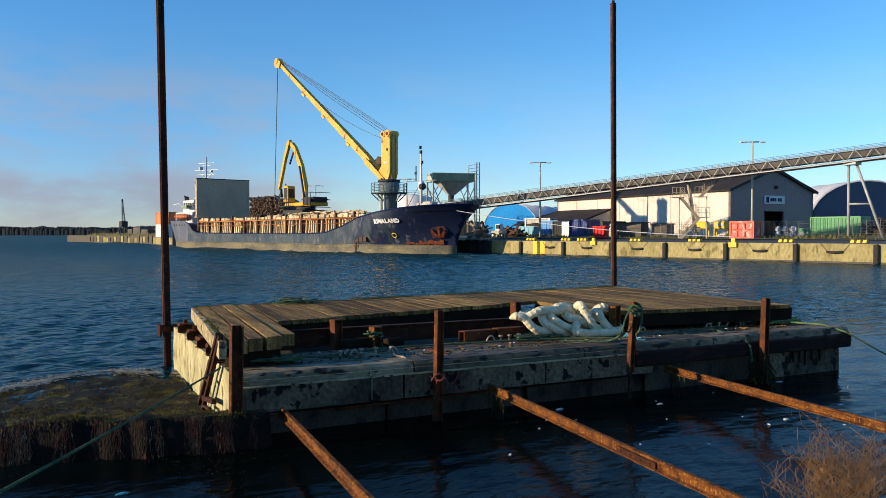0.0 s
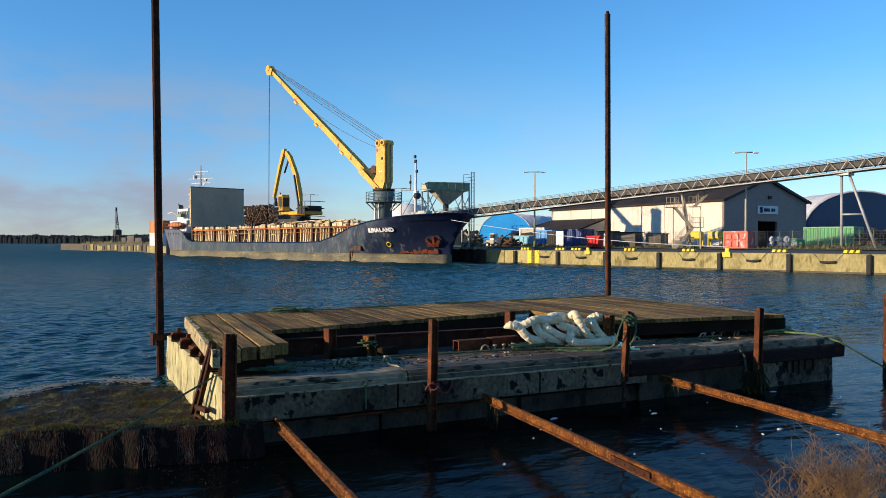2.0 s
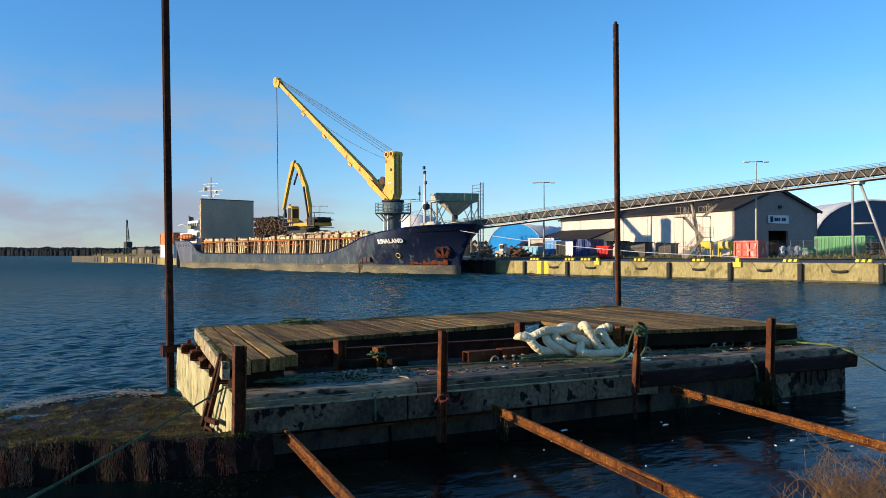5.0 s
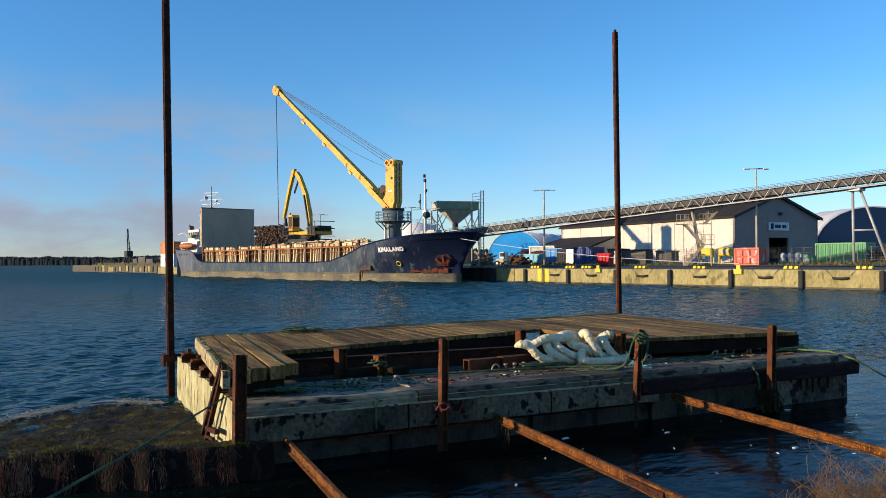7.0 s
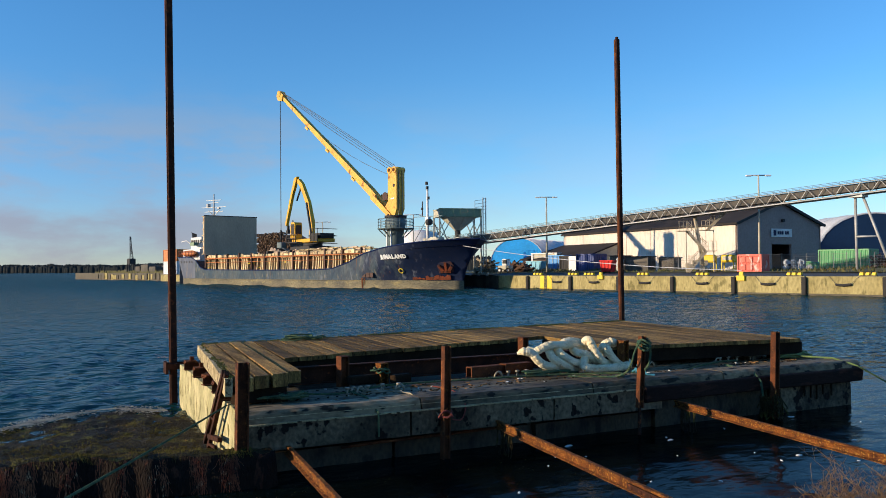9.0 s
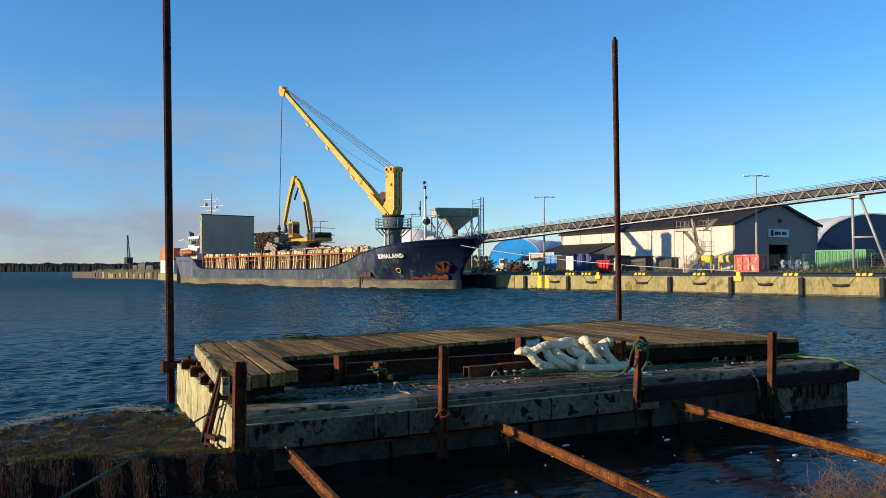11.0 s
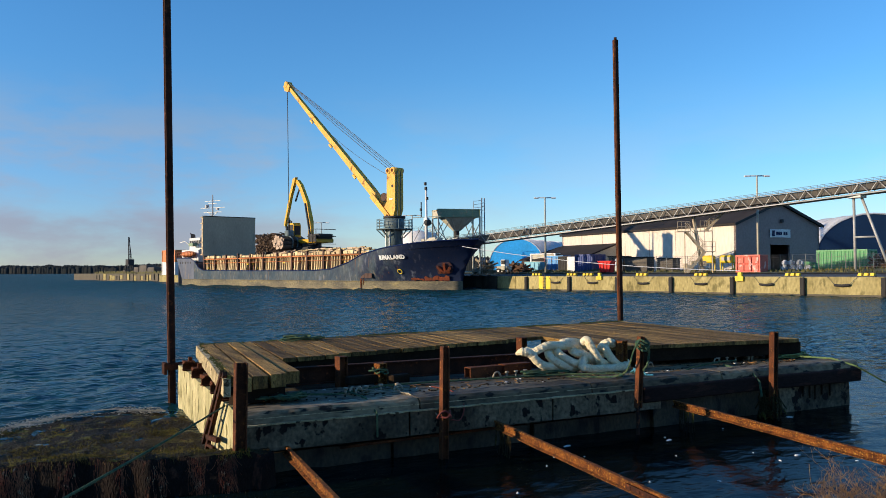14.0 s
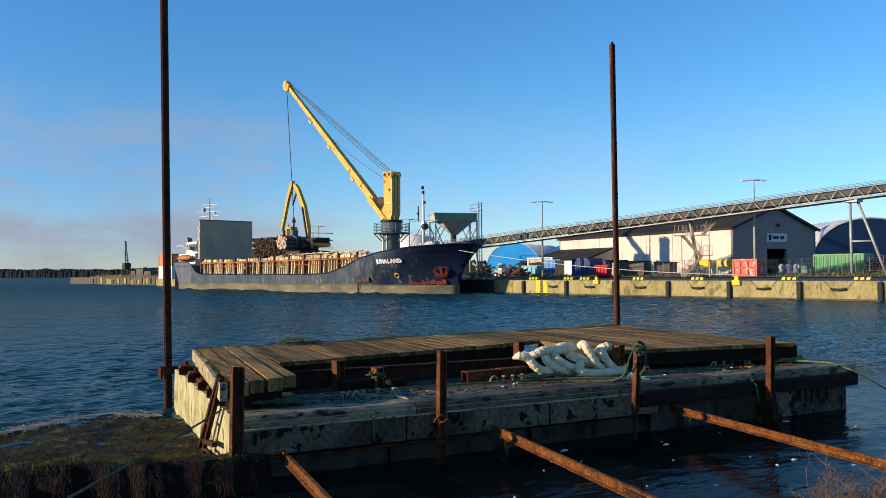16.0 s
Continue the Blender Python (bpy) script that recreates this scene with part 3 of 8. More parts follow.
def mooring_posts():
    # four short H posts at the front, two tall poles behind and beside, one at the far end
    def hpost(foot, top, w, mt, label, spin=0, name="steel_post"):
        t = thing(name, label, "post", PON, "mooring posts")
        bm = B()
        m, l = along(foot, top)
        m = m @ pose(0, 0, 0, spin)
        k = 0.012
        for s in (-1, 1):
            box(bm, (l / 2, 0, s * (w / 2 - k / 2)), (l, w, k), m)
        box(bm, (l / 2, 0, 0), (l, k, w - 2 * k), m)
        part("shaft", bm, mt, t)
        return t

    t = hpost((-0.12, -0.10, -1.2), (-0.09, -0.11, 1.17), 0.112, RUST, "rusty H-section steel post at the pontoon corner", 90)
    hpost((2.09, -0.09, -1.2), (2.13, -0.10, 1.22), 0.082, RUST, "rusty H-section steel post in front of the pontoon", 90)
    hpost((4.81, -0.12, 0.33), (4.86, -0.13, 1.21), 0.070, RUST, "leaning rusty steel post wrapped in green rope", 90)
    bm = B()
    tube(bm, [(4.79, -0.12, -0.8), (4.81, -0.12, 0.36)], 0.024)
    solid("thin_pipe", bm, RUST_DARK, "thin rusty pipe standing in the water", "pipe", PON)
    hpost((7.14, -0.12, -1.2), (7.22, -0.13, 1.17), 0.085, RUST, "bright rusty H-section steel post", 90)
    hpost((9.82, -0.30, -1.2), (9.84, -0.30, 1.30), 0.10, RUST, "rusty steel post in the water beyond the pontoon", 90)
    for foot, top, w in (((0.168, 5.24, -1.5), (0.032, 5.24, 7.6), 0.098), ((9.545, 5.85, -1.5), (9.475, 5.85, 7.02), 0.098)):
        t = thing("steel_pole", "tall dark rusty steel guide pole standing in the water", "pole", PON, "guide poles")
        bm = B()
        m, l = along(foot, top)
        box(bm, (l / 2, 0, 0), (l, w, w), m)
        bevel(bm, 0.012)
        part("shaft", bm, RUST_DARK, t)
        bm = B()
        for s in (-1, 1):
            box(bm, (l / 2, s * (w / 2 + 0.004), 0), (l - 0.1, 0.008, w * 0.45), m)
        part("rib", bm, RUST, t)
        if top[2] < 7.2:
            bm = B()
            tube(bm, [top, (top[0], top[1], top[2] + 0.05)], 0.035)
            part("cap", bm, RUST_DARK, t)
    # bracket that holds the left pole to the pontoon
    bm = B()
    span(bm, (0.05, 5.12, 0.54), (0.36, 5.15, 0.63))
    span(bm, (0.05, 5.33, 0.54), (0.36, 5.36, 0.63))
    span(bm, (0.01, 5.12, 0.47), (0.05, 5.36, 0.65))
    solid("pole_bracket", bm, RUST_DARK, "rusty steel bracket round the pole", "bracket", PON)
    # the sloping steel ladder on the end wall
    t = thing("boarding_ladder", "leaning rusty steel ladder on the sunlit end wall", "ladder", PON)
    for dy in (0.0, 0.20):
        bm = B()
        beam(bm, (-0.10, 0.52 + dy * 0.6, 1.0), (-0.08, 1.50 + dy, 0.06 + dy * 0.1), 0.045, 0.05)
        part("stile", bm, RUST_DARK, t)
    for k in (0.3, 0.62, 0.95):
        bm = B()
        y, z = 0.52 + 0.98 * k, 1.0 - 0.94 * k
        beam(bm, (-0.09, y - 0.03, z), (-0.09, y + 0.22 * (1 if k < 0.9 else -1.6), z + 0.02), 0.03, 0.03)
        part("rung", bm, RUST_DARK, t)
    bm = B()
    beam(bm, (-0.09, 0.88, 0.25), (-0.09, 1.42, 0.20), 0.05, 0.05)
    part("foot_bar", bm, RUST_DARK, t)


mooring_posts()


def smooth(pts, k=6):
    """A rounded curve through a few points."""
    pts = [Vector(p) for p in pts]
    out = []
    for i in range(len(pts) - 1):
        p, q = pts[i], pts[i + 1]
        m = pts[i - 1] if i else 2 * p - q
        z = pts[i + 2] if i + 2 < len(pts) else 2 * q - p
        for j in range(k):
            u = j / k
            out.append(0.5 * (2 * p + (q - m) * u + (2 * m - 5 * p + 4 * q - z) * u * u + (3 * p - m - 3 * q + z) * u ** 3))
    return out + [pts[-1]]


def hawser():
    """A thick plaited rope: strands that cross in a heap."""
    t = thing("white_hawser", "thick plaited white mooring rope heaped on the pontoon", "rope", PON)
    strands = (
        ((4.49, 1.05, 0.74), (4.21, 1.00, 0.77), (4.08, 1.00, 0.84), (3.99, 1.02, 0.94), (3.88, 1.05, 0.97), (3.84, 1.13, 0.94)),
        ((4.06, 1.22, 0.96), (4.10, 1.12, 0.95), (4.20, 1.08, 1.00), (4.32, 1.08, 1.03), (4.47, 1.10, 1.02), (4.62, 1.12, 1.01), (4.78, 1.14, 1.01), (4.94, 1.18, 0.98)),
        ((4.35, 1.20, 0.97), (4.48, 1.16, 0.99), (4.62, 1.15, 1.05), (4.77, 1.17, 1.05), (4.92, 1.20, 1.02), (5.09, 1.25, 0.96)),
        ((4.36, 1.15, 0.94), (4.30, 1.03, 0.89), (4.35, 0.98, 0.83), (4.46, 0.98, 0.77), (4.63, 1.02, 0.72), (4.81, 1.10, 0.70)),
        ((4.50, 1.16, 0.96), (4.45, 1.04, 0.92), (4.51, 0.98, 0.86), (4.62, 0.97, 0.80), (4.77, 1.00, 0.76), (4.97, 1.10, 0.73)),
        ((4.75, 1.16, 0.95), (4.73, 1.05, 0.92), (4.80, 1.00, 0.90), (4.90, 0.98, 0.86), (5.01, 1.02, 0.81), (5.15, 1.12, 0.74)),
        ((5.00, 1.20, 0.96), (4.90, 1.08, 1.05), (4.90, 1.00, 1.08), (4.92, 0.95, 1.00), (4.98, 0.92, 0.88), (5.07, 0.93, 0.79), (5.24, 1.00, 0.72)),
        ((5.28, 1.18, 0.84), (5.20, 1.08, 0.95), (5.21, 1.00, 0.95), (5.22, 0.94, 0.87), (5.29, 0.92, 0.78), (5.41, 0.95, 0.71), (5.59, 1.05, 0.70)),
        ((5.30, 1.20, 0.95), (5.27, 1.10, 1.00), (5.34, 1.06, 1.03), (5.42, 1.10, 1.00)),
        ((4.89, 1.05, 0.89), (4.79, 0.95, 0.81), (4.73, 0.88, 0.74), (4.82, 0.86, 0.715), (5.00, 0.85, 0.70), (5.20, 0.85, 0.70), (5.38, 0.87, 0.70), (5.54, 0.95, 0.71), (5.60, 1.05, 0.75)),
    )
    for k, s in enumerate(strands):
        pts = smooth(s, 16)
        bm = B()
        # each strand is a lay of coarse yarns: a knobbly skin
        n = len(pts)
        r = 0.056
        tube(bm, pts, [r * (0.97 + 0.05 * math.sin(i * 0.8 + k)) * (min(1.0, 0.40 + 0.035 * (n - 1 - i)) if k == 0 else 1.0) for i in range(n)], 22)
        bm.normal_update()
        run = 0.0
        for i, v in enumerate(list(bm.verts)):
            ring, q = divmod(i, 22)
            if q == 0 and ring:
                run += (pts[ring] - pts[ring - 1]).length
            lay = math.sin(4 * 2 * math.pi * q / 22 + 95 * run) * math.sin(4 * 2 * math.pi * q / 22 - 95 * run)
            v.co += v.normal * (0.0042 * lay + 0.0035 * noise.noise(v.co * 16) + 0.0022 * noise.noise(v.co * 90))
        part("strand", bm, ROPE_WHITE, t)


hawser()


def twisted(bm, pts, r, turns=3.0):
    """A rope of three fine strands along points."""
    pts = [Vector(p) for p in pts]
    dense = []
    for a, b in zip(pts, pts[1:]):
        k = max(2, int((b - a).length / (r * 1.6)))
        dense += [a.lerp(b, i / k) for i in range(k)]
    dense.append(pts[-1])
    for s in range(3):
        out = []
        for i, p in enumerate(dense):
            d = (dense[min(i + 1, len(dense) - 1)] - dense[max(i - 1, 0)]).normalized()
            o = d.orthogonal().normalized()
            q = d.cross(o)
            ph = i * 0.9 + s * 2.094
            out.append(p + (o * math.cos(ph) + q * math.sin(ph)) * r * 0.5)
        tube(bm, out, r * 0.55, 5)


def tangle(c, sx, sy, n, r, seed, h=0.08):
    """A loose heap of thin rope."""
    rnd = random.Random(seed)
    pts = []
    a = 0.0
    for i in range(n):
        a += rnd.uniform(0.5, 1.1)
        k = rnd.uniform(0.35, 1.0)
        pts.append(Vector((c[0] + sx * k * math.cos(a), c[1] + sy * k * math.sin(a), c[2] + rnd.uniform(0, h))))
    out = []
    for i in range(len(pts) - 1):
        p, q = pts[i], pts[i + 1]
        m = pts[i - 1] if i else p
        z = pts[i + 2] if i + 2 < len(pts) else q
        for j in range(4):
            u = j / 4
            out.append(0.5 * ((2 * p) + (q - m) * u + (2 * m - 5 * p + 4 * q - z) * u * u + (3 * p - m - 3 * q + z) * u ** 3))
    bm = B()
    tube(bm, out, r, 5)
    return bm


def ropes():
    lab = "frayed green mooring rope lying on the pontoon"
    bm = B()
    twisted(bm, [(0.3, 0.82, 0.66), (0.7, 0.95, 0.67), (1.2, 0.80, 0.65), (1.9, 1.05, 0.67), (2.6, 1.1, 0.66), (3.3, 1.02, 0.66), (3.9, 0.98, 0.66), (4.5, 0.85, 0.66), (4.85, 0.62, 0.67), (5.05, 0.50, 0.675), (4.92, 0.30, 0.67), (4.75, 0.22, 0.675)], 0.013)
    solid("green_rope", bm, ROPE_GREEN, lab, "rope", PON, "loose ropes")
    for c, sx, sy, n, s, mt, lb in (
        ((0.55, 0.72, 0.645), 0.30, 0.16, 40, 1, ROPE_GREEN, "tangle of green rope on the pontoon rim"),
        ((4.3, 1.05, 0.64), 0.50, 0.13, 46, 2, ROPE_GREEN, "tangle of green rope under the white hawser"),
        ((2.08, 1.60, 0.74), 0.13, 0.13, 24, 3, ROPE_GREEN, "green rope wound round a steel stub"),
        ((8.75, 0.86, 0.645), 0.45, 0.16, 40, 4, ROPE_LIME, "tangle of green rope at the pontoon's end"),
        ((2.0, 4.55, 0.955), 0.36, 0.20, 30, 5, ROPE_GREEN, "bunch of green weed and rope on the plank deck"),
        ((5.24, 0.38, 0.665), 0.09, 0.10, 22, 6, ROPE_BLUE, "knot of blue rope beside a post"),
        ((2.12, -0.09, 0.44), 0.10, 0.09, 20, 7, ROPE_RED, "red rope wound round a post"),
    ):
        solid("rope_tangle", tangle(c, sx, sy, n, 0.012, s), mt, lb, "rope", PON, "rope tangles")
    bm = B()
    pts = []
    for i in range(40):
        a = i * 0.62
        z = 1.17 - 0.0030 * i
        rr = 0.070 + 0.018 * math.sin(i * 0.9)
        pts.append((4.875 + rr * math.cos(a), -0.13 + rr * math.sin(a), z + 0.022 * math.sin(i * 1.3)))
    tube(bm, pts, 0.015, 5)
    twisted(bm, smooth([(4.80, -0.17, 1.16), (4.71, -0.16, 1.03), (4.70, -0.10, 0.87), (4.74, 0.05, 0.75), (4.70, 0.25, 0.68), (4.50, 0.45, 0.672), (4.27, 0.62, 0.67)]), 0.012)
    twisted(bm, smooth([(4.92, -0.18, 1.12), (4.95, -0.17, 1.00), (4.90, -0.19, 0.86), (4.84, -0.19, 0.80)]), 0.016)
    solid("post_rope", bm, ROPE_GREEN, "green rope coiled round the leaning post", "rope", PON)
    bm = B()
    tube(bm, [(5.24, 0.42, 0.78), (5.28, 0.32, 0.71), (5.26, 0.24, 0.67), (5.33, 0.18, 0.67)], 0.012, 5)
    tube(bm, [(5.20, 0.40, 0.72), (5.22, 0.34, 0.70), (5.20, 0.28, 0.67), (5.30, 0.26, 0.67)], 0.012, 5)
    solid("blue_rope", bm, ROPE_BLUE, "blue rope hanging over the pontoon edge", "rope", PON)
    bm = B()
    tube(bm, smooth([(2.20, -0.1, 0.42), (2.34, -0.05, 0.40), (2.42, 0.0, 0.52), (2.44, 0.15, 0.62), (2.42, 0.4, 0.67), (2.36, 0.7, 0.67)]), 0.008, 5)
    solid("red_rope", bm, ROPE_RED, "thin red rope tied to a post", "rope", PON)
    bm = B()
    tube(bm, [(1.55, 0.6, 0.67), (1.85, 0.5, 0.68), (2.0, 0.15, 0.60), (2.08, -0.05, 0.45)], 0.008, 5)
    tube(bm, [(1.5, 0.85, 0.68), (1.9, 0.35, 0.67), (2.05, 0.05, 0.52)], 0.008, 5)
    solid("thin_line", bm, GALV, "thin pale wire tied to a post", "wire", PON)
    bm = B()
    twisted(bm, [(5.3, 0.6, 0.66), (5.8, 0.35, 0.60), (6.4, 0.55, 0.67), (7.2, 0.85, 0.67), (7.6, 0.9, 0.66)], 0.013)
    solid("dark_rope", bm, ROPE_GREEN, "dark rope lying along the pontoon rim", "rope", PON)
    bm = B()
    tube(bm, [(1.38, 0.9, 0.66), (1.36, 0.3, 0.67), (1.36, -0.02, 0.55), (1.36, -0.03, 0.40), (1.365, -0.02, 0.30)], 0.012, 5)
    solid("hanging_rope", bm, ROPE_GREEN, "green rope hanging down the pontoon front", "rope", PON)
    bm = B()
    tube(bm, [(7.02, 0.6, 0.66), (7.0, 0.05, 0.60), (6.98, -0.08, 0.5), (7.0, -0.1, 0.3)], 0.016, 5)
    solid("hanging_rope", bm, ROPE_GREEN, "green rope hanging down the pontoon front", "rope", PON)
    # the mooring line to the shore and the one to the far post
    bm = B()
    inv = PON.inverted()
    twisted(bm, sag((-0.06, 0.70, 0.64), inv @ Vector((-2.9, -0.17, 0.93)), 0.02), 0.010)
    solid("mooring_line", bm, ROPE_GREEN, "taut green mooring line to the shore", "rope", PON)
    bm = B()
    twisted(bm, [(8.72, 0.72, 0.68), (8.90, 0.25, 0.68), (9.02, -0.07, 0.59), (9.50, -0.20, 0.33), (9.85, -0.30, 0.15), (10.15, -0.42, -0.02)], 0.014)
    solid("mooring_line", bm, ROPE_LIME, "thin green mooring line beyond the pontoon", "rope", PON)
    bm = B()
    rnd = random.Random(9)
    for i in range(60):
        a = rnd.uniform(0, 6.28)
        p = Vector((7.14 + 0.11 * math.cos(a), -0.12 + 0.11 * math.sin(a), rnd.uniform(0.22, 0.4)))
        tube(bm, [p, p + Vector((rnd.uniform(-0.05, 0.05), rnd.uniform(-0.05, 0.05), -0.1)), p + Vector((rnd.uniform(-0.08, 0.08), rnd.uniform(-0.08, 0.08), -0.26))], 0.008, 4)
    solid("weed_clump", bm, WEED, "dark weed clinging round a post", "seaweed", PON)


ropes()


def rails():
    """Three railway rails from the shore to the pontoon front."""
    for (x0, y0, z0), (x1, y1, z1), joint in (((0.40, 0.06, 0.26), (-0.06, -4.1, 0.30), False), ((2.83, 0.0, 0.295), (1.95, -5.2, 0.335), True), ((5.53, 0.02, 0.305), (4.55, -5.2, 0.335), False)):
        t = thing("steel_rail", "bright rusty old railway rail reaching from shore to pontoon", "rail", PON, "shore rails")
        m, l = along((x0, y0, z0), (x1, y1, z1))
        bm = B()
        sec = [(-0.06, -0.065), (0.06, -0.065), (0.06, -0.055), (0.012, -0.042), (0.009, 0.025), (0.034, 0.038), (0.034, 0.062), (0.026, 0.068), (-0.026, 0.068), (-0.034, 0.062), (-0.034, 0.038), (-0.009, 0.025), (-0.012, -0.042), (-0.06, -0.055)]
        prism(bm, [m @ Vector((0, a * 0.62, b * 0.66)) for a, b in sec], m.to_3x3() @ Vector((l, 0, 0)))
        long = [e for e in bm.edges if e.calc_length() > 1]
        bmesh.ops.subdivide_edges(bm, edges=long, cuts=30)
        roughen(bm, 0.004, 9)
        part("rail_body", bm, RUST_BRIGHT, t)
        if joint:
            for s in (-1, 1):
                bm = B()
                box(bm, (3.15, s * 0.020, -0.006), (0.56, 0.014, 0.045), m)
                part("fishplate", bm, RUST_DARK, t)
            for k in range(4):
                bm = B()
                tube(bm, [m @ Vector((2.94 + 0.14 * k, -0.040, -0.006)), m @ Vector((2.94 + 0.14 * k, 0.045, -0.006))], 0.015, 6)
                part("bolt", bm, RUST_DARK, t)
        if x0 > 2.5:
            bm = B()
            rnd = random.Random(int(x0 * 10))
            for k in range(16):
                p = m @ Vector((rnd.uniform(0.05, 0.45), rnd.uniform(-0.05, 0.05), -0.04))
                tube(bm, [p, p + Vector((rnd.uniform(-0.02, 0.02), 0, -0.12)), p + Vector((rnd.uniform(-0.03, 0.03), 0, -rnd.uniform(0.18, 0.34)))], 0.005, 4)
            tagged(part("hanging_weed", bm, WEED, t), "dry weed hanging from the rail end", kind="stuff")


rails()


def bank_front(x):
    """The line of the weed bank's face towards the shore."""
    w = max(0.0, min(-x - 0.2, 4.0))
    return -0.30 + 0.19 * w + 0.04 * w * w + 0.10 * noise.noise((x * 1.7, 0.0, 4.0)) + 0.06 * noise.noise((x * 6.0, 0.0, 9.0))


OUTER = ((-9.0, 3.0), (-5.0, 3.0), (-2.9, 3.55), (-2.14, 4.02), (-1.74, 4.28), (-1.37, 4.74), (-0.84, 4.92), (-0.06, 4.40), (0.3, 4.3))


def bank_outer(x):
    """The border of the weed mat towards the open water."""
    u = (interp(x - 0.12, OUTER) + interp(x, OUTER) + interp(x + 0.12, OUTER)) / 3
    return u + 0.10 * noise.noise((x * 1.9, 3.1, 0))


def bank_top(x, y, v):
    """Height of the mat: a steep face, a ridge, then falling away until it is half awash."""
    ridge = 0.355 * (0.92 + 0.22 * noise.noise((x * 0.9, 0, 1)))
    if v < 0.10:
        h = ridge * (max(v, 0.001) / 0.10) ** 0.5
    else:
        h = 0.024 + (ridge - 0.024) * math.exp(-((v - 0.10) / 0.95) ** 2)
    return h + 0.030 * noise.noise((x * 1.3, y * 1.6, 0)) + 0.026 * noise.noise((x * 4.5, y * 4.5, 2)) + 0.03 * noise.noise((x * 12, y * 12, 3))


def weeds():
    """The floating bank of weed caught beside the pontoon."""
    xs, vs = np.arange(-7.0, 0.24, 0.05), np.concatenate([[-0.10, -0.05, -0.02], np.arange(0.0, 0.12, 0.02), np.arange(0.15, 1.0, 0.05), np.arange(1.0, 5.6, 0.09)])
    bm = B()
    grid = {}
    for i, x in enumerate(xs):
        x = float(x)
        front, outer = bank_front(x), bank_outer(x)
        for j, v in enumerate(vs):
            v = float(v)
            y = front + max(v, 0) + 0.03 * noise.noise((x * 6, v * 6, 7))
            if y > outer + 0.3 * noise.noise((x * 2.2, y * 2.2, 5)):
                continue
            if x > -0.04 + SKEW * (y - 0.34) and y > 0.28:
                continue
            h = bank_top(x, y, v) - 0.05 * max(0, (y - outer + 0.5))
            if v < 0:
                h = {-0.10: -0.25, -0.05: -0.14, -0.02: -0.05}[round(v, 2)] + 0.05 * noise.noise((x * 7, v * 9, 3))
                y -= 0.05 * noise.noise((x * 9, h * 9, 1))
            grid[i, j] = bm.verts.new((x, y, h))
    # the bank's steep face takes darker weed, its shade put into the colour
    face_row = [v for v in range(len(vs)) if vs[v] < 0.11][-1]
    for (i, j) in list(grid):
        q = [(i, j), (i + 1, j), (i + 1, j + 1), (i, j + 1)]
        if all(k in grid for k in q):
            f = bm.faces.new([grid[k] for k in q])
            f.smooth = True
            f.material_index = 1 if j < face_row else 0
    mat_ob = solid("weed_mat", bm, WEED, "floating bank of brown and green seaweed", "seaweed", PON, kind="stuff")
    mat_ob.data.materials.append(WEED_SHADED)
    # foam along the outer border
    bm = B()
    rnd = random.Random(12)
    for k in range(26000):
        x = -0.1 - 5.6 * rnd.random() ** 1.2
        dy = rnd.gauss(0.0, 0.055 if k % 5 else 0.22)
        y = bank_outer(x) + dy
        if noise.noise((x * 1.4, y * 3.0, 2)) + 0.6 * noise.noise((x * 4, y * 8, 4)) < rnd.uniform(-0.45, 0.35) + abs(dy) * 0.5:
            continue
        s = rnd.uniform(0.003, 0.012)
        z = 0.035 + (0.012 if dy < 0 else 0)
        a = rnd.uniform(-0.5, 0.5)
        c, d = math.cos(a), math.sin(a)
        put(bm, [(x - 2.2 * s * c, y - 2.2 * s * d, z), (x + s * d, y - s * c, z), (x + 2.4 * s * c, y + 2.4 * s * d, z), (x - s * d, y + s * c, z), (x, y, z + 0.005)], ((0, 1, 4), (1, 2, 4), (2, 3, 4), (3, 0, 4)))
    solid("foam", bm, FOAM, "pale foam at the border of the weed mat", "foam", PON, kind="stuff")
    # strands: hanging down the face and lying about
    for name, mt, n, seed in (("hanging_weed", WEED_RED, 24000, 5), ("loose_weed", WEED_GREEN, 30000, 6), ("bleached_weed", TWIG, 420, 7)):
        bm = B()
        rnd = random.Random(seed)
        for k in range(n):
            x = rnd.uniform(-4.5, -0.02)
            front = bank_front(x)
            if seed == 5:
                if noise.noise((x * 2.1, 0, 3)) + 0.6 * noise.noise((x * 6.5, 1, 3)) < rnd.uniform(-0.10, 0.50):
                    continue
                v = 0.12 * rnd.random() ** 0.6
                p = Vector((x, front + v - 0.02, bank_top(x, front + v, v) - 0.25 * rnd.random() ** 2))
                pts = [p]
                side = rnd.uniform(-0.007, 0.007)
                for _ in range(4):
                    side += rnd.uniform(-0.008, 0.008)
                    p = p + Vector((side, -rnd.uniform(0.002, 0.012), -rnd.uniform(0.014, 0.045)))
                    pts.append(p)
                tube(bm, pts, [0.0020, 0.0024, 0.0022, 0.0018, 0.0010], 3)
                continue
            v = 0.08 + 3.8 * rnd.random() ** 1.2
            y = front + v
            if y > min(bank_outer(x), 4.6) or (x > -0.15 and y > 0.2) or noise.noise((x * 1.5, y * 1.5, seed)) + 0.5 * noise.noise((x * 4, y * 4, seed)) < rnd.uniform(-0.2, 0.45):
                continue
            p = Vector((x, y, max(0.012, bank_top(x, y, v)) + 0.004))
            a = rnd.uniform(0, 6.28)
            l = rnd.uniform(0.007, 0.026)
            pts = [p, p + Vector((l * math.cos(a), l * math.sin(a), rnd.uniform(0.0, 0.022))), p + Vector((1.8 * l * math.cos(a + 0.5), 1.8 * l * math.sin(a + 0.5), -0.03))]
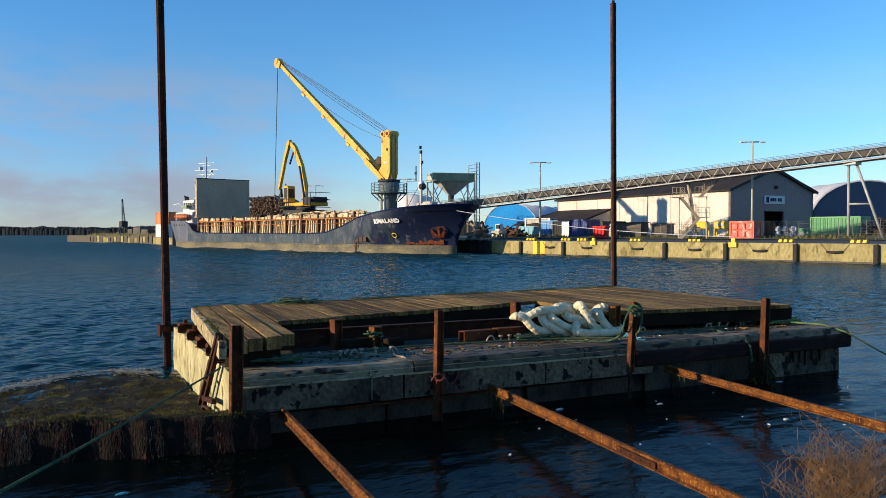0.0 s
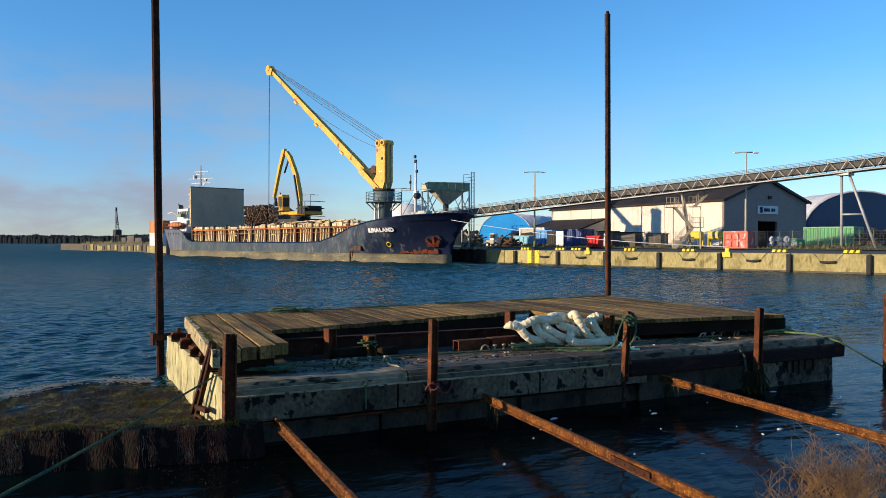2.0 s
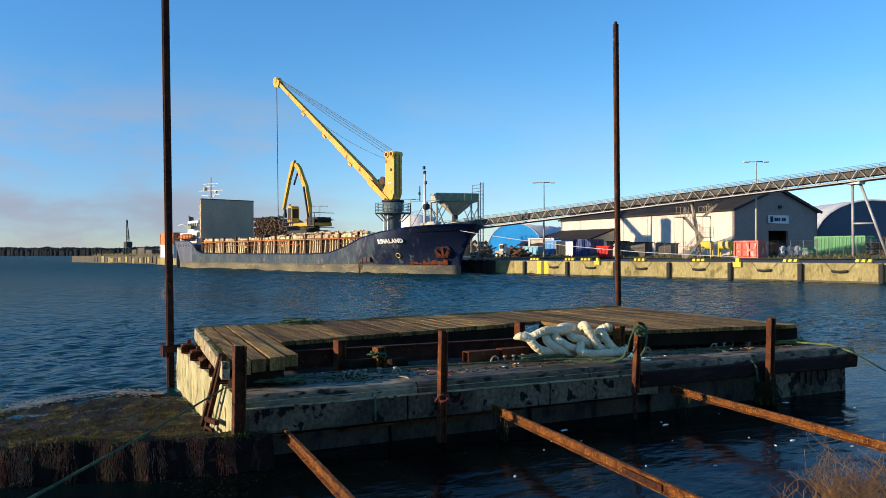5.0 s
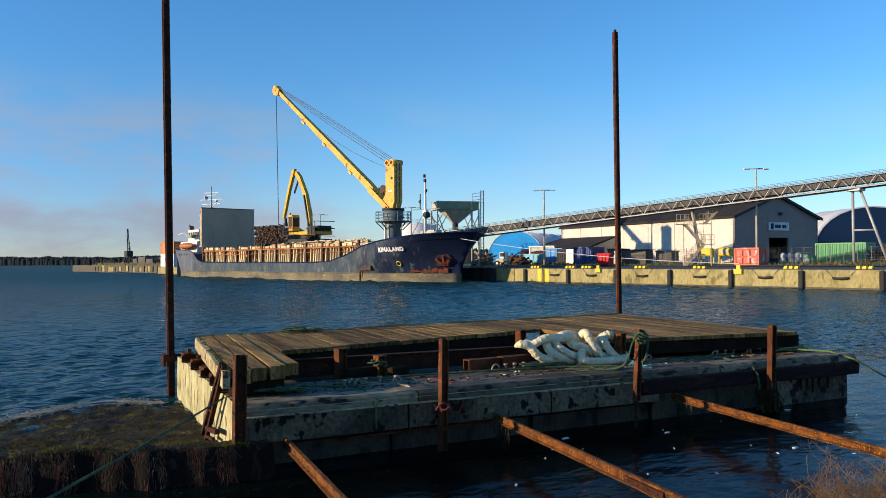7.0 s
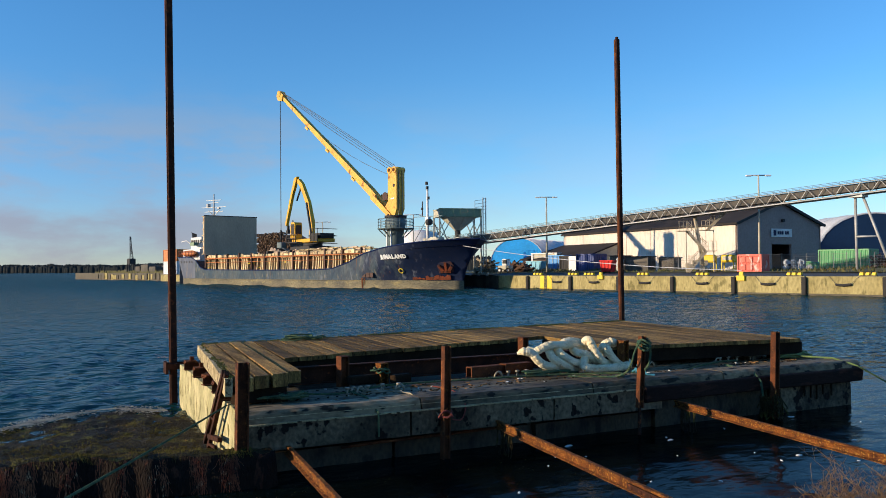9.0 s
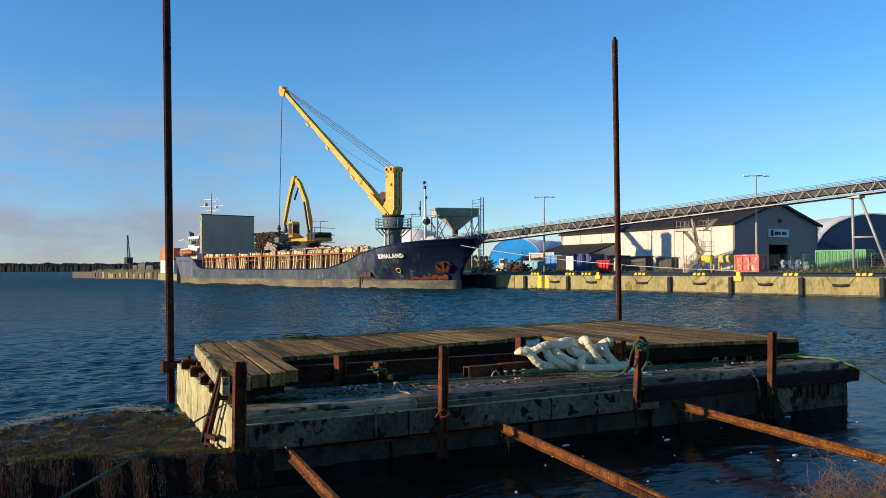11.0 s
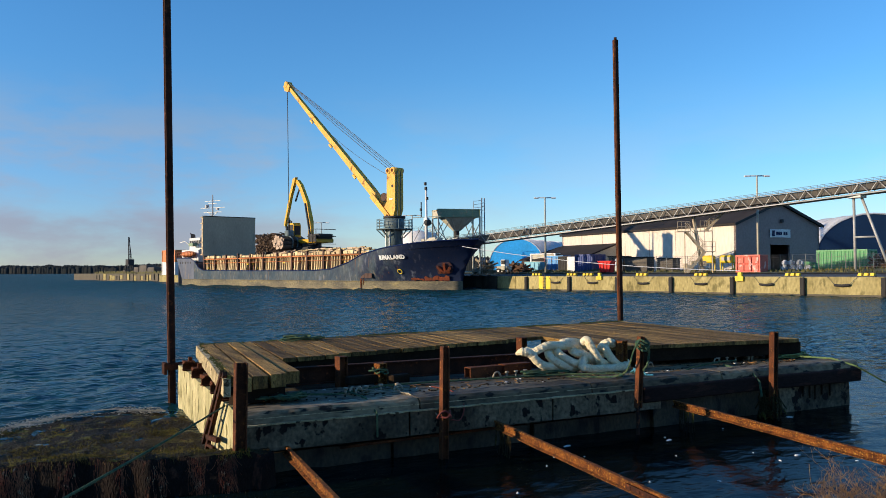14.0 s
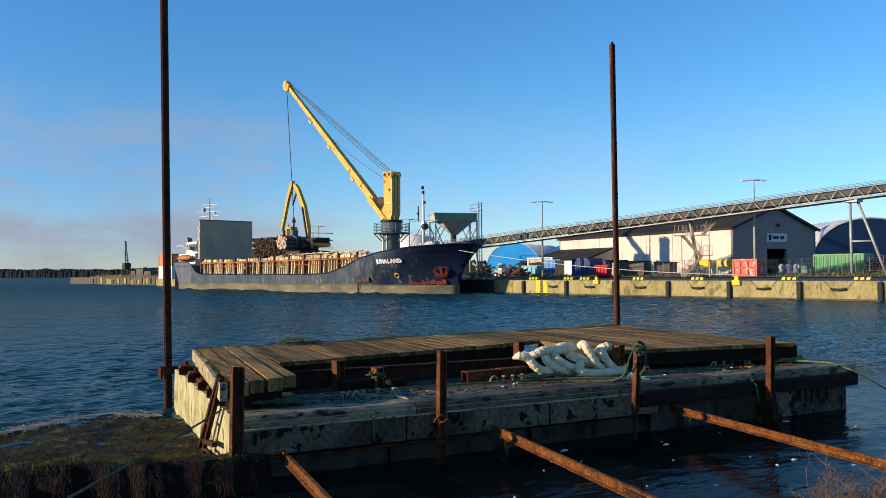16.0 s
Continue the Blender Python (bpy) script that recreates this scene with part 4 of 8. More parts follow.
            tube(bm, pts, rnd.uniform(0.0012, 0.0030), 3)
        solid(name, bm, mt, {5: "red-brown weed strands hanging down the bank", 6: "loose green-brown weed on the floating bank", 7: "bleached stalks on the floating weed"}[seed], "seaweed", PON, kind="stuff")
    # weed just under the surface in the dark water
    bm = B()
    rnd = random.Random(31)
    for k in range(2600):
        x, y = rnd.uniform(-3.0, 3.2), rnd.uniform(-3.2, -0.3)
        if noise.noise((x * 0.9, y * 0.9, 8)) + 0.6 * noise.noise((x * 4, y * 4, 1)) < rnd.uniform(0.0, 0.5):
            continue
        a, l = rnd.uniform(0, 6.28), rnd.uniform(0.003, 0.013)
        p = Vector((x, y, 0.010))
        tube(bm, [p, p + Vector((l * math.cos(a), l * math.sin(a), 0.004)), p + Vector((1.7 * l * math.cos(a + 0.6), 1.7 * l * math.sin(a + 0.6), -0.006))], 0.0018, 3)
    solid("floating_weed", bm, WEED, "thin weed strands floating on dark water", "seaweed", PON, kind="stuff")


weeds()


def litter():
    rnd = random.Random(3)
    for px, py, s, mt in ((5.56, -1.82, 0.07, LITTER), (2.08, -1.61, 0.035, LITTER), (3.66, -0.22, 0.06, LITTER), (4.9, -0.55, 0.05, LITTER), (4.98, -0.4, 0.03, LITTER), (6.5, -1.0, 0.03, LITTER), (5.2, -1.9, 0.035, LITTER), (5.25, -1.5, 0.02, LITTER), (2.9, -0.9, 0.025, LITTER), (3.2, -0.6, 0.022, LITTER), (3.5, -0.75, 0.02, LITTER), (4.4, -1.2, 0.018, LITTER), (7.4, -0.2, 0.06, LITTER), (7.9, -0.9, 0.03, LITTER), (6.8, -1.6, 0.03, LITTER), (4.0, -2.2, 0.03, LITTER), (3.4, -1.9, 0.028, LITTER), (3.0, -2.2, 0.03, PLANK_EDGE), (8.6, -0.8, 0.04, LITTER), (6.0, -0.35, 0.02, LITTER), (5.9, -2.3, 0.025, LITTER), (-1.25, -1.15, 0.06, LITTER_TEAL)):
        bm = B()
        n = 7
        s *= 0.5
        ring = [(s * rnd.uniform(0.45, 1.35) * math.cos(2 * math.pi * k / n) * 2.0, s * rnd.uniform(0.6, 1.0) * math.sin(2 * math.pi * k / n)) for k in range(n)]
        put(bm, [(x, y, 0.0) for x, y in ring] + [(0.6 * x, 0.6 * y, 0.22 * s * rnd.uniform(0.3, 1.4) + 0.004) for x, y in ring] + [(0.2 * s, 0, 0.2 * s + 0.005)], [(k, (k + 1) % n, n + (k + 1) % n, n + k) for k in range(n)] + [(n + k, n + (k + 1) % n, 2 * n) for k in range(n)])
        solid("litter_piece", bm, mt, "pale scrap of litter floating on the water" if mt is LITTER else "scrap of litter floating on the water", "litter", on_pontoon(px, py, 0.0, rnd.uniform(0, 180)), "floating litter")


litter()


def debris():
    """Twigs, chips and scraps on the rim, and moss along the deck's outer edge."""
    for name, mt, lab, n, seed in (("rim_debris", TWIG, "twigs and wood chips strewn on the pontoon rim", 420, 61), ("rim_grit", TIMBER, "dark dirt and bark strewn on the pontoon rim", 700, 62), ("pale_scraps", LITTER, "small pale scraps lying on the pontoon rim", 45, 63)):
        bm = B()
        rnd = random.Random(seed)
        for k in range(n):
            x = rnd.uniform(0.3, 8.8)
            y = rnd.uniform(0.45, 1.35) if rnd.random() < 0.8 else rnd.uniform(0.28, 0.45)
            if noise.noise((x * 1.6, y * 3, seed)) < rnd.uniform(-0.4, 0.3):
                continue
            l, w = (rnd.uniform(0.02, 0.11), 0.006) if seed == 61 else (rnd.uniform(0.01, 0.045), rnd.uniform(0.008, 0.03))
            box(bm, (0, 0, 0), (l, w, 0.008), pose(x, y, 0.640 if y < 1.4 else 0.64, rnd.uniform(-6, 6), rnd.uniform(-6, 6), rnd.uniform(0, 180)))
        solid(name, bm, mt, lab, "debris", PON, kind="stuff")
    bm = B()
    rnd = random.Random(64)
    for k in range(2600):
        u = rnd.random()
        x, y = 0.45 + 8.86 * u, 4.65 + 0.92 * u - abs(rnd.gauss(0, 0.05)) - 0.02
        if noise.noise((x * 1.2, 0, 6)) + 0.5 * noise.noise((x * 6, 0, 7)) < rnd.uniform(-0.5, 0.3):
            continue
        s = rnd.uniform(0.008, 0.022)
        put(bm, [(x - s, y, 0.948), (x + s, y - 0.4 * s, 0.948), (x, y + s, 0.948), (x + rnd.uniform(-s, s), y, 0.948 + rnd.uniform(0.008, 0.03))], ((0, 1, 3), (1, 2, 3), (2, 0, 3)))
    for k in range(420):
        v = rnd.random()
        x, y = 0.42 - 0.52 * v + abs(rnd.gauss(0, 0.04)), 4.62 - 4.2 * v
        if noise.noise((y * 1.5, 3, 6)) < rnd.uniform(-0.4, 0.4):
            continue
        s = rnd.uniform(0.006, 0.018)
        put(bm, [(x - s, y, 0.948), (x + s, y - 0.4 * s, 0.948), (x, y + s, 0.948), (x, y, 0.948 + rnd.uniform(0.006, 0.02))], ((0, 1, 3), (1, 2, 3), (2, 0, 3)))
    solid("deck_moss", bm, MOSS, "yellow-green moss along the edge of the plank deck", "moss", PON, kind="stuff")


debris()


def shore():
    # the bank on which the camera stands
    xs, ys = np.arange(-3.6, 8.0, 0.22), np.arange(-14, 26, 0.3)
    bm = B()
    g = [[None] * len(ys) for _ in xs]
    for i, x in enumerate(xs):
        for j, y in enumerate(ys):
            e = x + 2.9 - 0.10 * (y - 2) + 0.25 * noise.noise((0, y * 0.6, 0))
            z = -0.9 + 1.38 * (1 / (1 + math.exp(-3.2 * e))) + 0.06 * noise.noise((x * 2, y * 2, 1))
            g[i][j] = bm.verts.new((x, y, z))
    for i in range(len(xs) - 1):
        for j in range(len(ys) - 1):
            bm.faces.new((g[i][j], g[i + 1][j], g[i + 1][j + 1], g[i][j + 1])).smooth = True
    solid("shore_bank", bm, SOIL, "dark grassy shore bank", "ground", kind="structure")
    bm = B()
    span(bm, (7.5, -400, -3), (900, 400, 0.42))
    solid("ground_inland", bm, SOIL, "flat dark ground behind the shore", "ground", kind="structure")
    # dry bush at the water's edge
    t = thing("dry_bush", "leafless dry brown bush at the water's edge", "bush", pose(-2.55, 5.35, 0.12))
    rnd = random.Random(8)
    for c, n, hgt in (((0.05, 0.15), 42, 0.34), ((-0.25, 0.75), 50, 0.46), ((0.0, -0.15), 16, 0.24), ((0.1, 1.2), 44, 0.44), ((0.0, 0.5), 30, 0.36)):
        bm = B()
        for k in range(n):
            a, lean = rnd.uniform(0, 6.28), rnd.uniform(0.05, 0.6)
            h = hgt * rnd.uniform(0.5, 1.1)
            p = Vector((c[0] + rnd.gauss(0, 0.16), c[1] + rnd.gauss(0, 0.16), 0))
            d = Vector((math.cos(a) * lean, math.sin(a) * lean, 1))
            pts = [p + d * h * u + Vector((0.03 * math.sin(7 * u + k), 0.03 * math.cos(5 * u + k), -0.25 * lean * u * u * h)) for u in np.linspace(0, 1, 6)]
            tube(bm, pts, [0.0034 * (1 - 0.7 * u) for u in np.linspace(0, 1, 6)], 4)
            for b in range(5):
                q = pts[rnd.randint(2, 5)]
                aa = rnd.uniform(0, 6.28)
                l = rnd.uniform(0.05, 0.16)
                r = q + Vector((l * math.cos(aa), l * math.sin(aa), l * rnd.uniform(0.2, 1.0)))
                tube(bm, [q, r], 0.0014, 3)
                tube(bm, [q.lerp(r, 0.6), q.lerp(r, 0.6) + Vector((rnd.uniform(-0.05, 0.05), rnd.uniform(-0.05, 0.05), 0.05))], 0.0011, 3)
        part("stem_clump", bm, TWIG, t)


shore()


# ---- the harbour across the water ----
NAVY = surface("navy_hull_paint", (0.0035, 0.011, 0.058), (0.008, 0.021, 0.078), 0.5, 0.5, 0, 0.06, (0.055, 0.070, 0.105), 0.60, 1.3, 0.30, spot_soft=0.18, grain=0.35, fine_scale=8, spec=0.2)
HULL_STERN = surface("pale_stern_paint", (0.13, 0.145, 0.18), (0.085, 0.10, 0.14), 0.7, 0.6, 0, 0.05, (0.20, 0.17, 0.13), 0.60, 2.0, (0.9, 0.9, 0.4), spot_soft=0.14, grain=0.3, spec=0.2)
BOOT = surface("boot_topping", (0.215, 0.185, 0.112), (0.105, 0.098, 0.075), 0.8, 0.8, 0, 0.08, (0.27, 0.22, 0.105), 0.58, 2.0, (0.35, 0.35, 0.9), spot_soft=0.14, grain=0.45, spec=0.2)
SHIP_CREAM = surface("cream_steel", (0.66, 0.52, 0.30), (0.46, 0.34, 0.18), 0.8, 0.7, 0, 0.05, (0.20, 0.085, 0.035), 0.57, 3.0, 0.6, piece=0.38, spot_soft=0.1, spec=0.2)
SHIP_BROWN = surface("brown_steel", (0.10, 0.045, 0.028), (0.06, 0.03, 0.022), 1.5, 0.8, 0, 0.05)
SHIP_RED = surface("red_lead_steel", (0.21, 0.050, 0.020), (0.09, 0.028, 0.016), 1.8, 0.7, 0, 0.05, (0.06, 0.03, 0.02), 0.58, 3.5, piece=0.15, spec=0.2)
SHIP_WHITE = surface("ship_white", (0.72, 0.72, 0.70), (0.60, 0.60, 0.58), 0.8, 0.5, 0, 0.03, (0.35, 0.20, 0.12), 0.70, 2.0, 0.5)
CRANE_YELLOW = surface("crane_yellow", (0.80, 0.46, 0.075), (0.66, 0.36, 0.07), 0.7, 0.55, 0, 0.03, (0.26, 0.105, 0.03), 0.60, 1.9, 0.6, spot_soft=0.10, grain=0.3, fine_scale=9, spec=0.25)
DIGGER_YELLOW = surface("digger_yellow", (0.72, 0.40, 0.02), (0.62, 0.33, 0.02), 0.8, 0.45, 0, 0.03, (0.10, 0.06, 0.02), 0.70, 2.4)
CRANE_GREEN = surface("grey_green_steel", (0.12, 0.17, 0.17), (0.09, 0.12, 0.125), 0.9, 0.6, 0, 0.03)
HATCH_GREY = surface("hatch_grey", (0.46, 0.36, 0.245), (0.39, 0.305, 0.21), 0.5, 0.65, 0, 0.02, (0.14, 0.11, 0.08), 0.66, 1.0, 0.4, spot_soft=0.15, spec=0.2)
BLACK = surface("black_steel", (0.02, 0.02, 0.022), (0.03, 0.028, 0.026), 2, 0.7, 0.1, 0.03)
LOG_BARK = surface("log_bark", (0.125, 0.080, 0.050), (0.065, 0.042, 0.028), 1.5, 0.9, 0, 0.3, piece=0.45)
LOG_END = surface("log_end", (0.60, 0.45, 0.33), (0.46, 0.33, 0.23), 3, 0.85, 0, 0.1, piece=0.2)
LOG_END_DULL = surface("dull_log_end", (0.23, 0.145, 0.085), (0.11, 0.07, 0.042), 3, 0.85, 0, 0.1, piece=0.5)


def hull_paint():
    """Blue hull paint, chalky and streaked amidships, deep navy towards the bow."""
    m = surface("hull_paint", (0.032, 0.057, 0.080), (0.076, 0.094, 0.102), 0.7, 0.55, 0, 0.10, (0.170, 0.150, 0.105), 0.575, 2.6, (0.9, 0.9, 0.40), spot_soft=0.16, grain=0.45, fine_scale=9, spec=0.2)
    nt = m.node_tree
    L = nt.links.new
    b = nt.nodes["Principled BSDF"]
    worn = b.inputs["Base Color"].links[0].from_socket
    co = nt.nodes.new("ShaderNodeTexCoord")
    sep = nt.nodes.new("ShaderNodeSeparateXYZ")
    L(co.outputs["Object"], sep.inputs[0])

    def noise_of(scale, stretch):
        mp = nt.nodes.new("ShaderNodeMapping")
        mp.inputs["Scale"].default_value = stretch
        L(co.outputs["Object"], mp.inputs[0])
        n = nt.nodes.new("ShaderNodeTexNoise")
        n.inputs["Scale"].default_value, n.inputs["Detail"].default_value = scale, 6
        L(mp.outputs[0], n.inputs["Vector"])
        return n.outputs["Fac"]

    def ranged(src, lo, hi, to):
        r = nt.nodes.new("ShaderNodeMapRange")
        r.inputs["From Min"].default_value, r.inputs["From Max"].default_value, r.inputs["To Max"].default_value = lo, hi, to
        L(src, r.inputs["Value"])
        return r.outputs[0]

    def math_of(op, p, q):
        r = nt.nodes.new("ShaderNodeMath")
        r.operation, r.use_clamp = op, True
        L(p, r.inputs[0])
        L(q, r.inputs[1])
        return r.outputs[0]

    def blend(fac, p, q):
        x = nt.nodes.new("ShaderNodeMix")
        x.data_type = "RGBA"
        L(fac, x.inputs[0])
        L(p, x.inputs[6])
        if isinstance(q, tuple):
            x.inputs[7].default_value = (*q, 1)
        else:
            L(q, x.inputs[7])
        return x.outputs[2]
    deep = nt.nodes.new("ShaderNodeMix")
    deep.data_type = "RGBA"
    deep.inputs[0].default_value = 0.90
    L(worn, deep.inputs[6])
    deep.inputs[7].default_value = (0.0026, 0.0085, 0.038, 1)
    along_bow = math_of("MULTIPLY", ranged(sep.outputs["X"], -84.0, -70.0, 1.0), ranged(noise_of(1.1, (0.7, 0.7, 0.5)), 0.36, 0.56, 1.0))
    full_bow = math_of("MAXIMUM", along_bow, ranged(sep.outputs["X"], -72.5, -67.0, 1.0))
    col = blend(full_bow, worn, deep.outputs[2])
    # chalky scuffs with sun glints painted in, and thin rust runs
    scuff_glint = math_of("MULTIPLY", ranged(noise_of(1.5, (1.3, 1.3, 0.35)), 0.60, 0.72, 0.55), ranged(sep.outputs["X"], -63.5, -67.5, 1.0))
    col = blend(scuff_glint, col, (0.20, 0.215, 0.255))
    col = blend(ranged(noise_of(2.6, (1.0, 1.0, 0.10)), 0.66, 0.74, 0.7), col, (0.135, 0.062, 0.026))
    L(col, b.inputs["Base Color"])
    return m


HULL_PAINT = hull_paint()
QUAY = surface("quay_concrete", (0.40, 0.335, 0.150), (0.27, 0.225, 0.095), 0.6, 0.9, 0, 0.3, (0.17, 0.145, 0.06), 0.57, 2.2, 0.45, piece=0.10, spot_soft=0.10, grain=0.4, fine_scale=10, spec=0.2)
FACING_DARK = surface("dark_facing", (0.055, 0.048, 0.036), (0.034, 0.030, 0.024), 1.2, 0.85, 0, 0.3, piece=0.3, spec=0.15)
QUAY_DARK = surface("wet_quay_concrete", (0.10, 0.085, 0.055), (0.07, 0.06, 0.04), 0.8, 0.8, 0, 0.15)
ASPHALT = surface("asphalt", (0.055, 0.055, 0.058), (0.045, 0.045, 0.047), 0.4, 0.85, 0, 0.1)
GRASS = surface("winter_grass", (0.11, 0.105, 0.03), (0.085, 0.075, 0.028), 0.6, 0.95, 0, 0.5)
YELLOW = surface("marking_yellow", (0.78, 0.55, 0.02), (0.66, 0.45, 0.02), 1.5, 0.6, 0, 0.05, (0.30, 0.22, 0.08), 0.68, 4)
RUBBER = surface("black_rubber", (0.022, 0.021, 0.02), (0.03, 0.028, 0.026), 3, 0.9, 0, 0.1)
WALL_WHITE = surface("white_sheet_wall", (0.70, 0.61, 0.515), (0.63, 0.545, 0.46), 0.25, 0.7, 0, 0.02, (0.48, 0.41, 0.32), 0.70, 0.8, 0.3, spot_soft=0.15, spec=0.2)
WALL_GREY = surface("grey_sheet_wall", (0.335, 0.255, 0.225), (0.295, 0.226, 0.200), 0.3, 0.6, 0, 0.02, spec=0.15)
ROOF_DARK = surface("dark_sheet_roof", (0.046, 0.039, 0.036), (0.032, 0.028, 0.026), 0.4, 0.8, 0, 0.02, spec=0.08)
STEEL = surface("conveyor_steel", (0.43, 0.43, 0.42), (0.30, 0.30, 0.29), 1.0, 0.55, 0.2, 0.03)
TOWER = surface("tower_steel", (0.52, 0.44, 0.31), (0.36, 0.30, 0.21), 1.5, 0.7, 0.1, 0.03)
BELT = surface("conveyor_sheet", (0.135, 0.118, 0.098), (0.085, 0.076, 0.066), 0.6, 0.7, 0, 0.03, spec=0.2)
BLUE_HALL = surface("blue_tarpaulin", (0.02, 0.29, 0.70), (0.02, 0.25, 0.60), 0.3, 0.6, 0, 0.03, spec=0.1)
NAVY_HALL = surface("dark_blue_tarpaulin", (0.004, 0.022, 0.065), (0.005, 0.026, 0.075), 0.2, 0.5, 0, 0.02)
PALE_TARP = surface("pale_tarpaulin", (0.55, 0.56, 0.58), (0.48, 0.49, 0.52), 0.3, 0.6, 0, 0.02)
BOX_RED = surface("red_container", (0.62, 0.10, 0.06), (0.52, 0.08, 0.05), 0.8, 0.55, 0, 0.03, (0.70, 0.42, 0.36), 0.57, 1.8, 0.6, spot_soft=0.1)
BOX_GREEN = surface("green_container", (0.07, 0.30, 0.11), (0.055, 0.24, 0.09), 0.6, 0.5, 0, 0.02)
BOX_BLUE = surface("blue_container", (0.085, 0.30, 0.62), (0.07, 0.25, 0.54), 0.6, 0.5, 0, 0.02, (0.30, 0.33, 0.36), 0.68, 1.6)
BOX_DARKBLUE = surface("dark_blue_container", (0.025, 0.05, 0.19), (0.02, 0.04, 0.15), 0.6, 0.5, 0, 0.02)
BOX_TEAL = surface("teal_skip", (0.12, 0.42, 0.55), (0.09, 0.34, 0.46), 0.6, 0.5, 0, 0.02, (0.35, 0.40, 0.40), 0.68, 2.0)
SKIP_RED = surface("red_skip_paint", (0.68, 0.018, 0.014), (0.58, 0.016, 0.014), 0.6, 0.7, 0, 0.02)
TANK_WHITE = surface("tank_white", (0.72, 0.70, 0.68), (0.66, 0.64, 0.62), 0.2, 0.6, 0, 0.01)
ORANGE = surface("orange_paint", (0.62, 0.20, 0.05), (0.52, 0.16, 0.04), 0.6, 0.6, 0, 0.02)
FOREST = surface("far_forest", (0.024, 0.030, 0.032), (0.034, 0.038, 0.038), 0.02, 1.0, 0, 0.0, spec=0.1)
HOPPER_GREEN = surface("hopper_green", (0.25, 0.33, 0.215), (0.18, 0.25, 0.16), 0.8, 0.6, 0, 0.02, (0.34, 0.30, 0.19), 0.60, 1.5, spec=0.2)
HOPPER_PALE = surface("hopper_pale", (0.52, 0.48, 0.37), (0.38, 0.35, 0.27), 0.8, 0.7, 0, 0.02)
SCRAP = surface("rusty_scrap", (0.12, 0.058, 0.028), (0.055, 0.032, 0.02), 2, 0.85, 0.1, 0.3, piece=0.3)
WIRE = surface("dark_wire", (0.05, 0.055, 0.06), (0.04, 0.045, 0.05), 2, 0.6, 0.3, 0.0)
WHITE_MARK = surface("white_lettering", (0.78, 0.78, 0.75), (0.66, 0.66, 0.64), 1.5, 0.6, 0, 0.0)
FENCE = surface("fence_wire", (0.25, 0.25, 0.24), (0.20, 0.20, 0.19), 2, 0.6, 0.3, 0.0)


SHIP_Y, HALF = 54.0, 4.9
SHEER = ((-130, 4.25), (-120.2, 4.1), (-118.6, 3.5), (-117.2, 2.6), (-115.6, 2.25), (-100, 2.12), (-84, 2.10), (-80, 2.22), (-76.5, 2.9), (-73.5, 3.8), (-70, 4.35), (-64, 4.85), (-59.8, 5.12))


def hull_half(x, k):
    """Half breadth of the hull at x and at the height fraction k (0 waterline, 1 rail)."""
    stem = -62.6 + 2.15 * k ** 1.3
    l = 14.5 - 5.5 * k
    u = max(0.0, (stem - x) / l)
    b = HALF * (1 - (1 - min(1, u)) ** (2.1 + 1.3 * k * k))
    s = max(0.0, min(1, (x + 129.5 - 1.5 * (1 - k)) / 7))
    return b * (1 - (1 - s) ** 3 * (0.35 + 0.25 * (1 - k)))


def hull_band(name, k0, k1, z_at, x0, x1, material, parent, label="", rows=4, step=1.0, off=0.0, full=1.0):
    """Both sides of the hull between two height fractions."""
    bm = B()
    for side in (-1, 1):
        xs = list(np.arange(x0, x1, step)) + [x1]
        grid = []
        for x in xs:
            col = []
            for r in range(rows + 1):
                k = k0 + (k1 - k0) * r / rows
                stem = -62.6 + 2.15 * (max(k, 0) * full) ** 1.3
                xx = min(x, stem)
                col.append(bm.verts.new((xx, SHIP_Y + side * (hull_half(xx, max(k, 0) * full) + off), z_at(xx, k))))
            grid.append(col)
        for a, b in zip(grid, grid[1:]):
            for r in range(rows):
                try:
                    bm.faces.new((a[r], b[r], b[r + 1], a[r + 1])).smooth = True
                except ValueError:
                    pass
    bmesh.ops.remove_doubles(bm, verts=bm.verts, dist=0.004)
    return part(name, bm, material, parent, label)


BAND = 0.92


def text_mesh(name, body, size, material, parent, m, depth=0.02):
    cu = bpy.data.curves.new(name, "FONT")
    cu.body, cu.size, cu.extrude, cu.align_x = body, size, depth, "CENTER"
    cu.offset = 0.038
    ob = bpy.data.objects.new(name, cu)
    me = bpy.data.meshes.new_from_object(ob)
    bpy.data.objects.remove(ob)
    me.materials.clear()
    me.materials.append(material)
    out = new(name, me)
    out.parent = parent
    out.matrix_basis = m
    return out


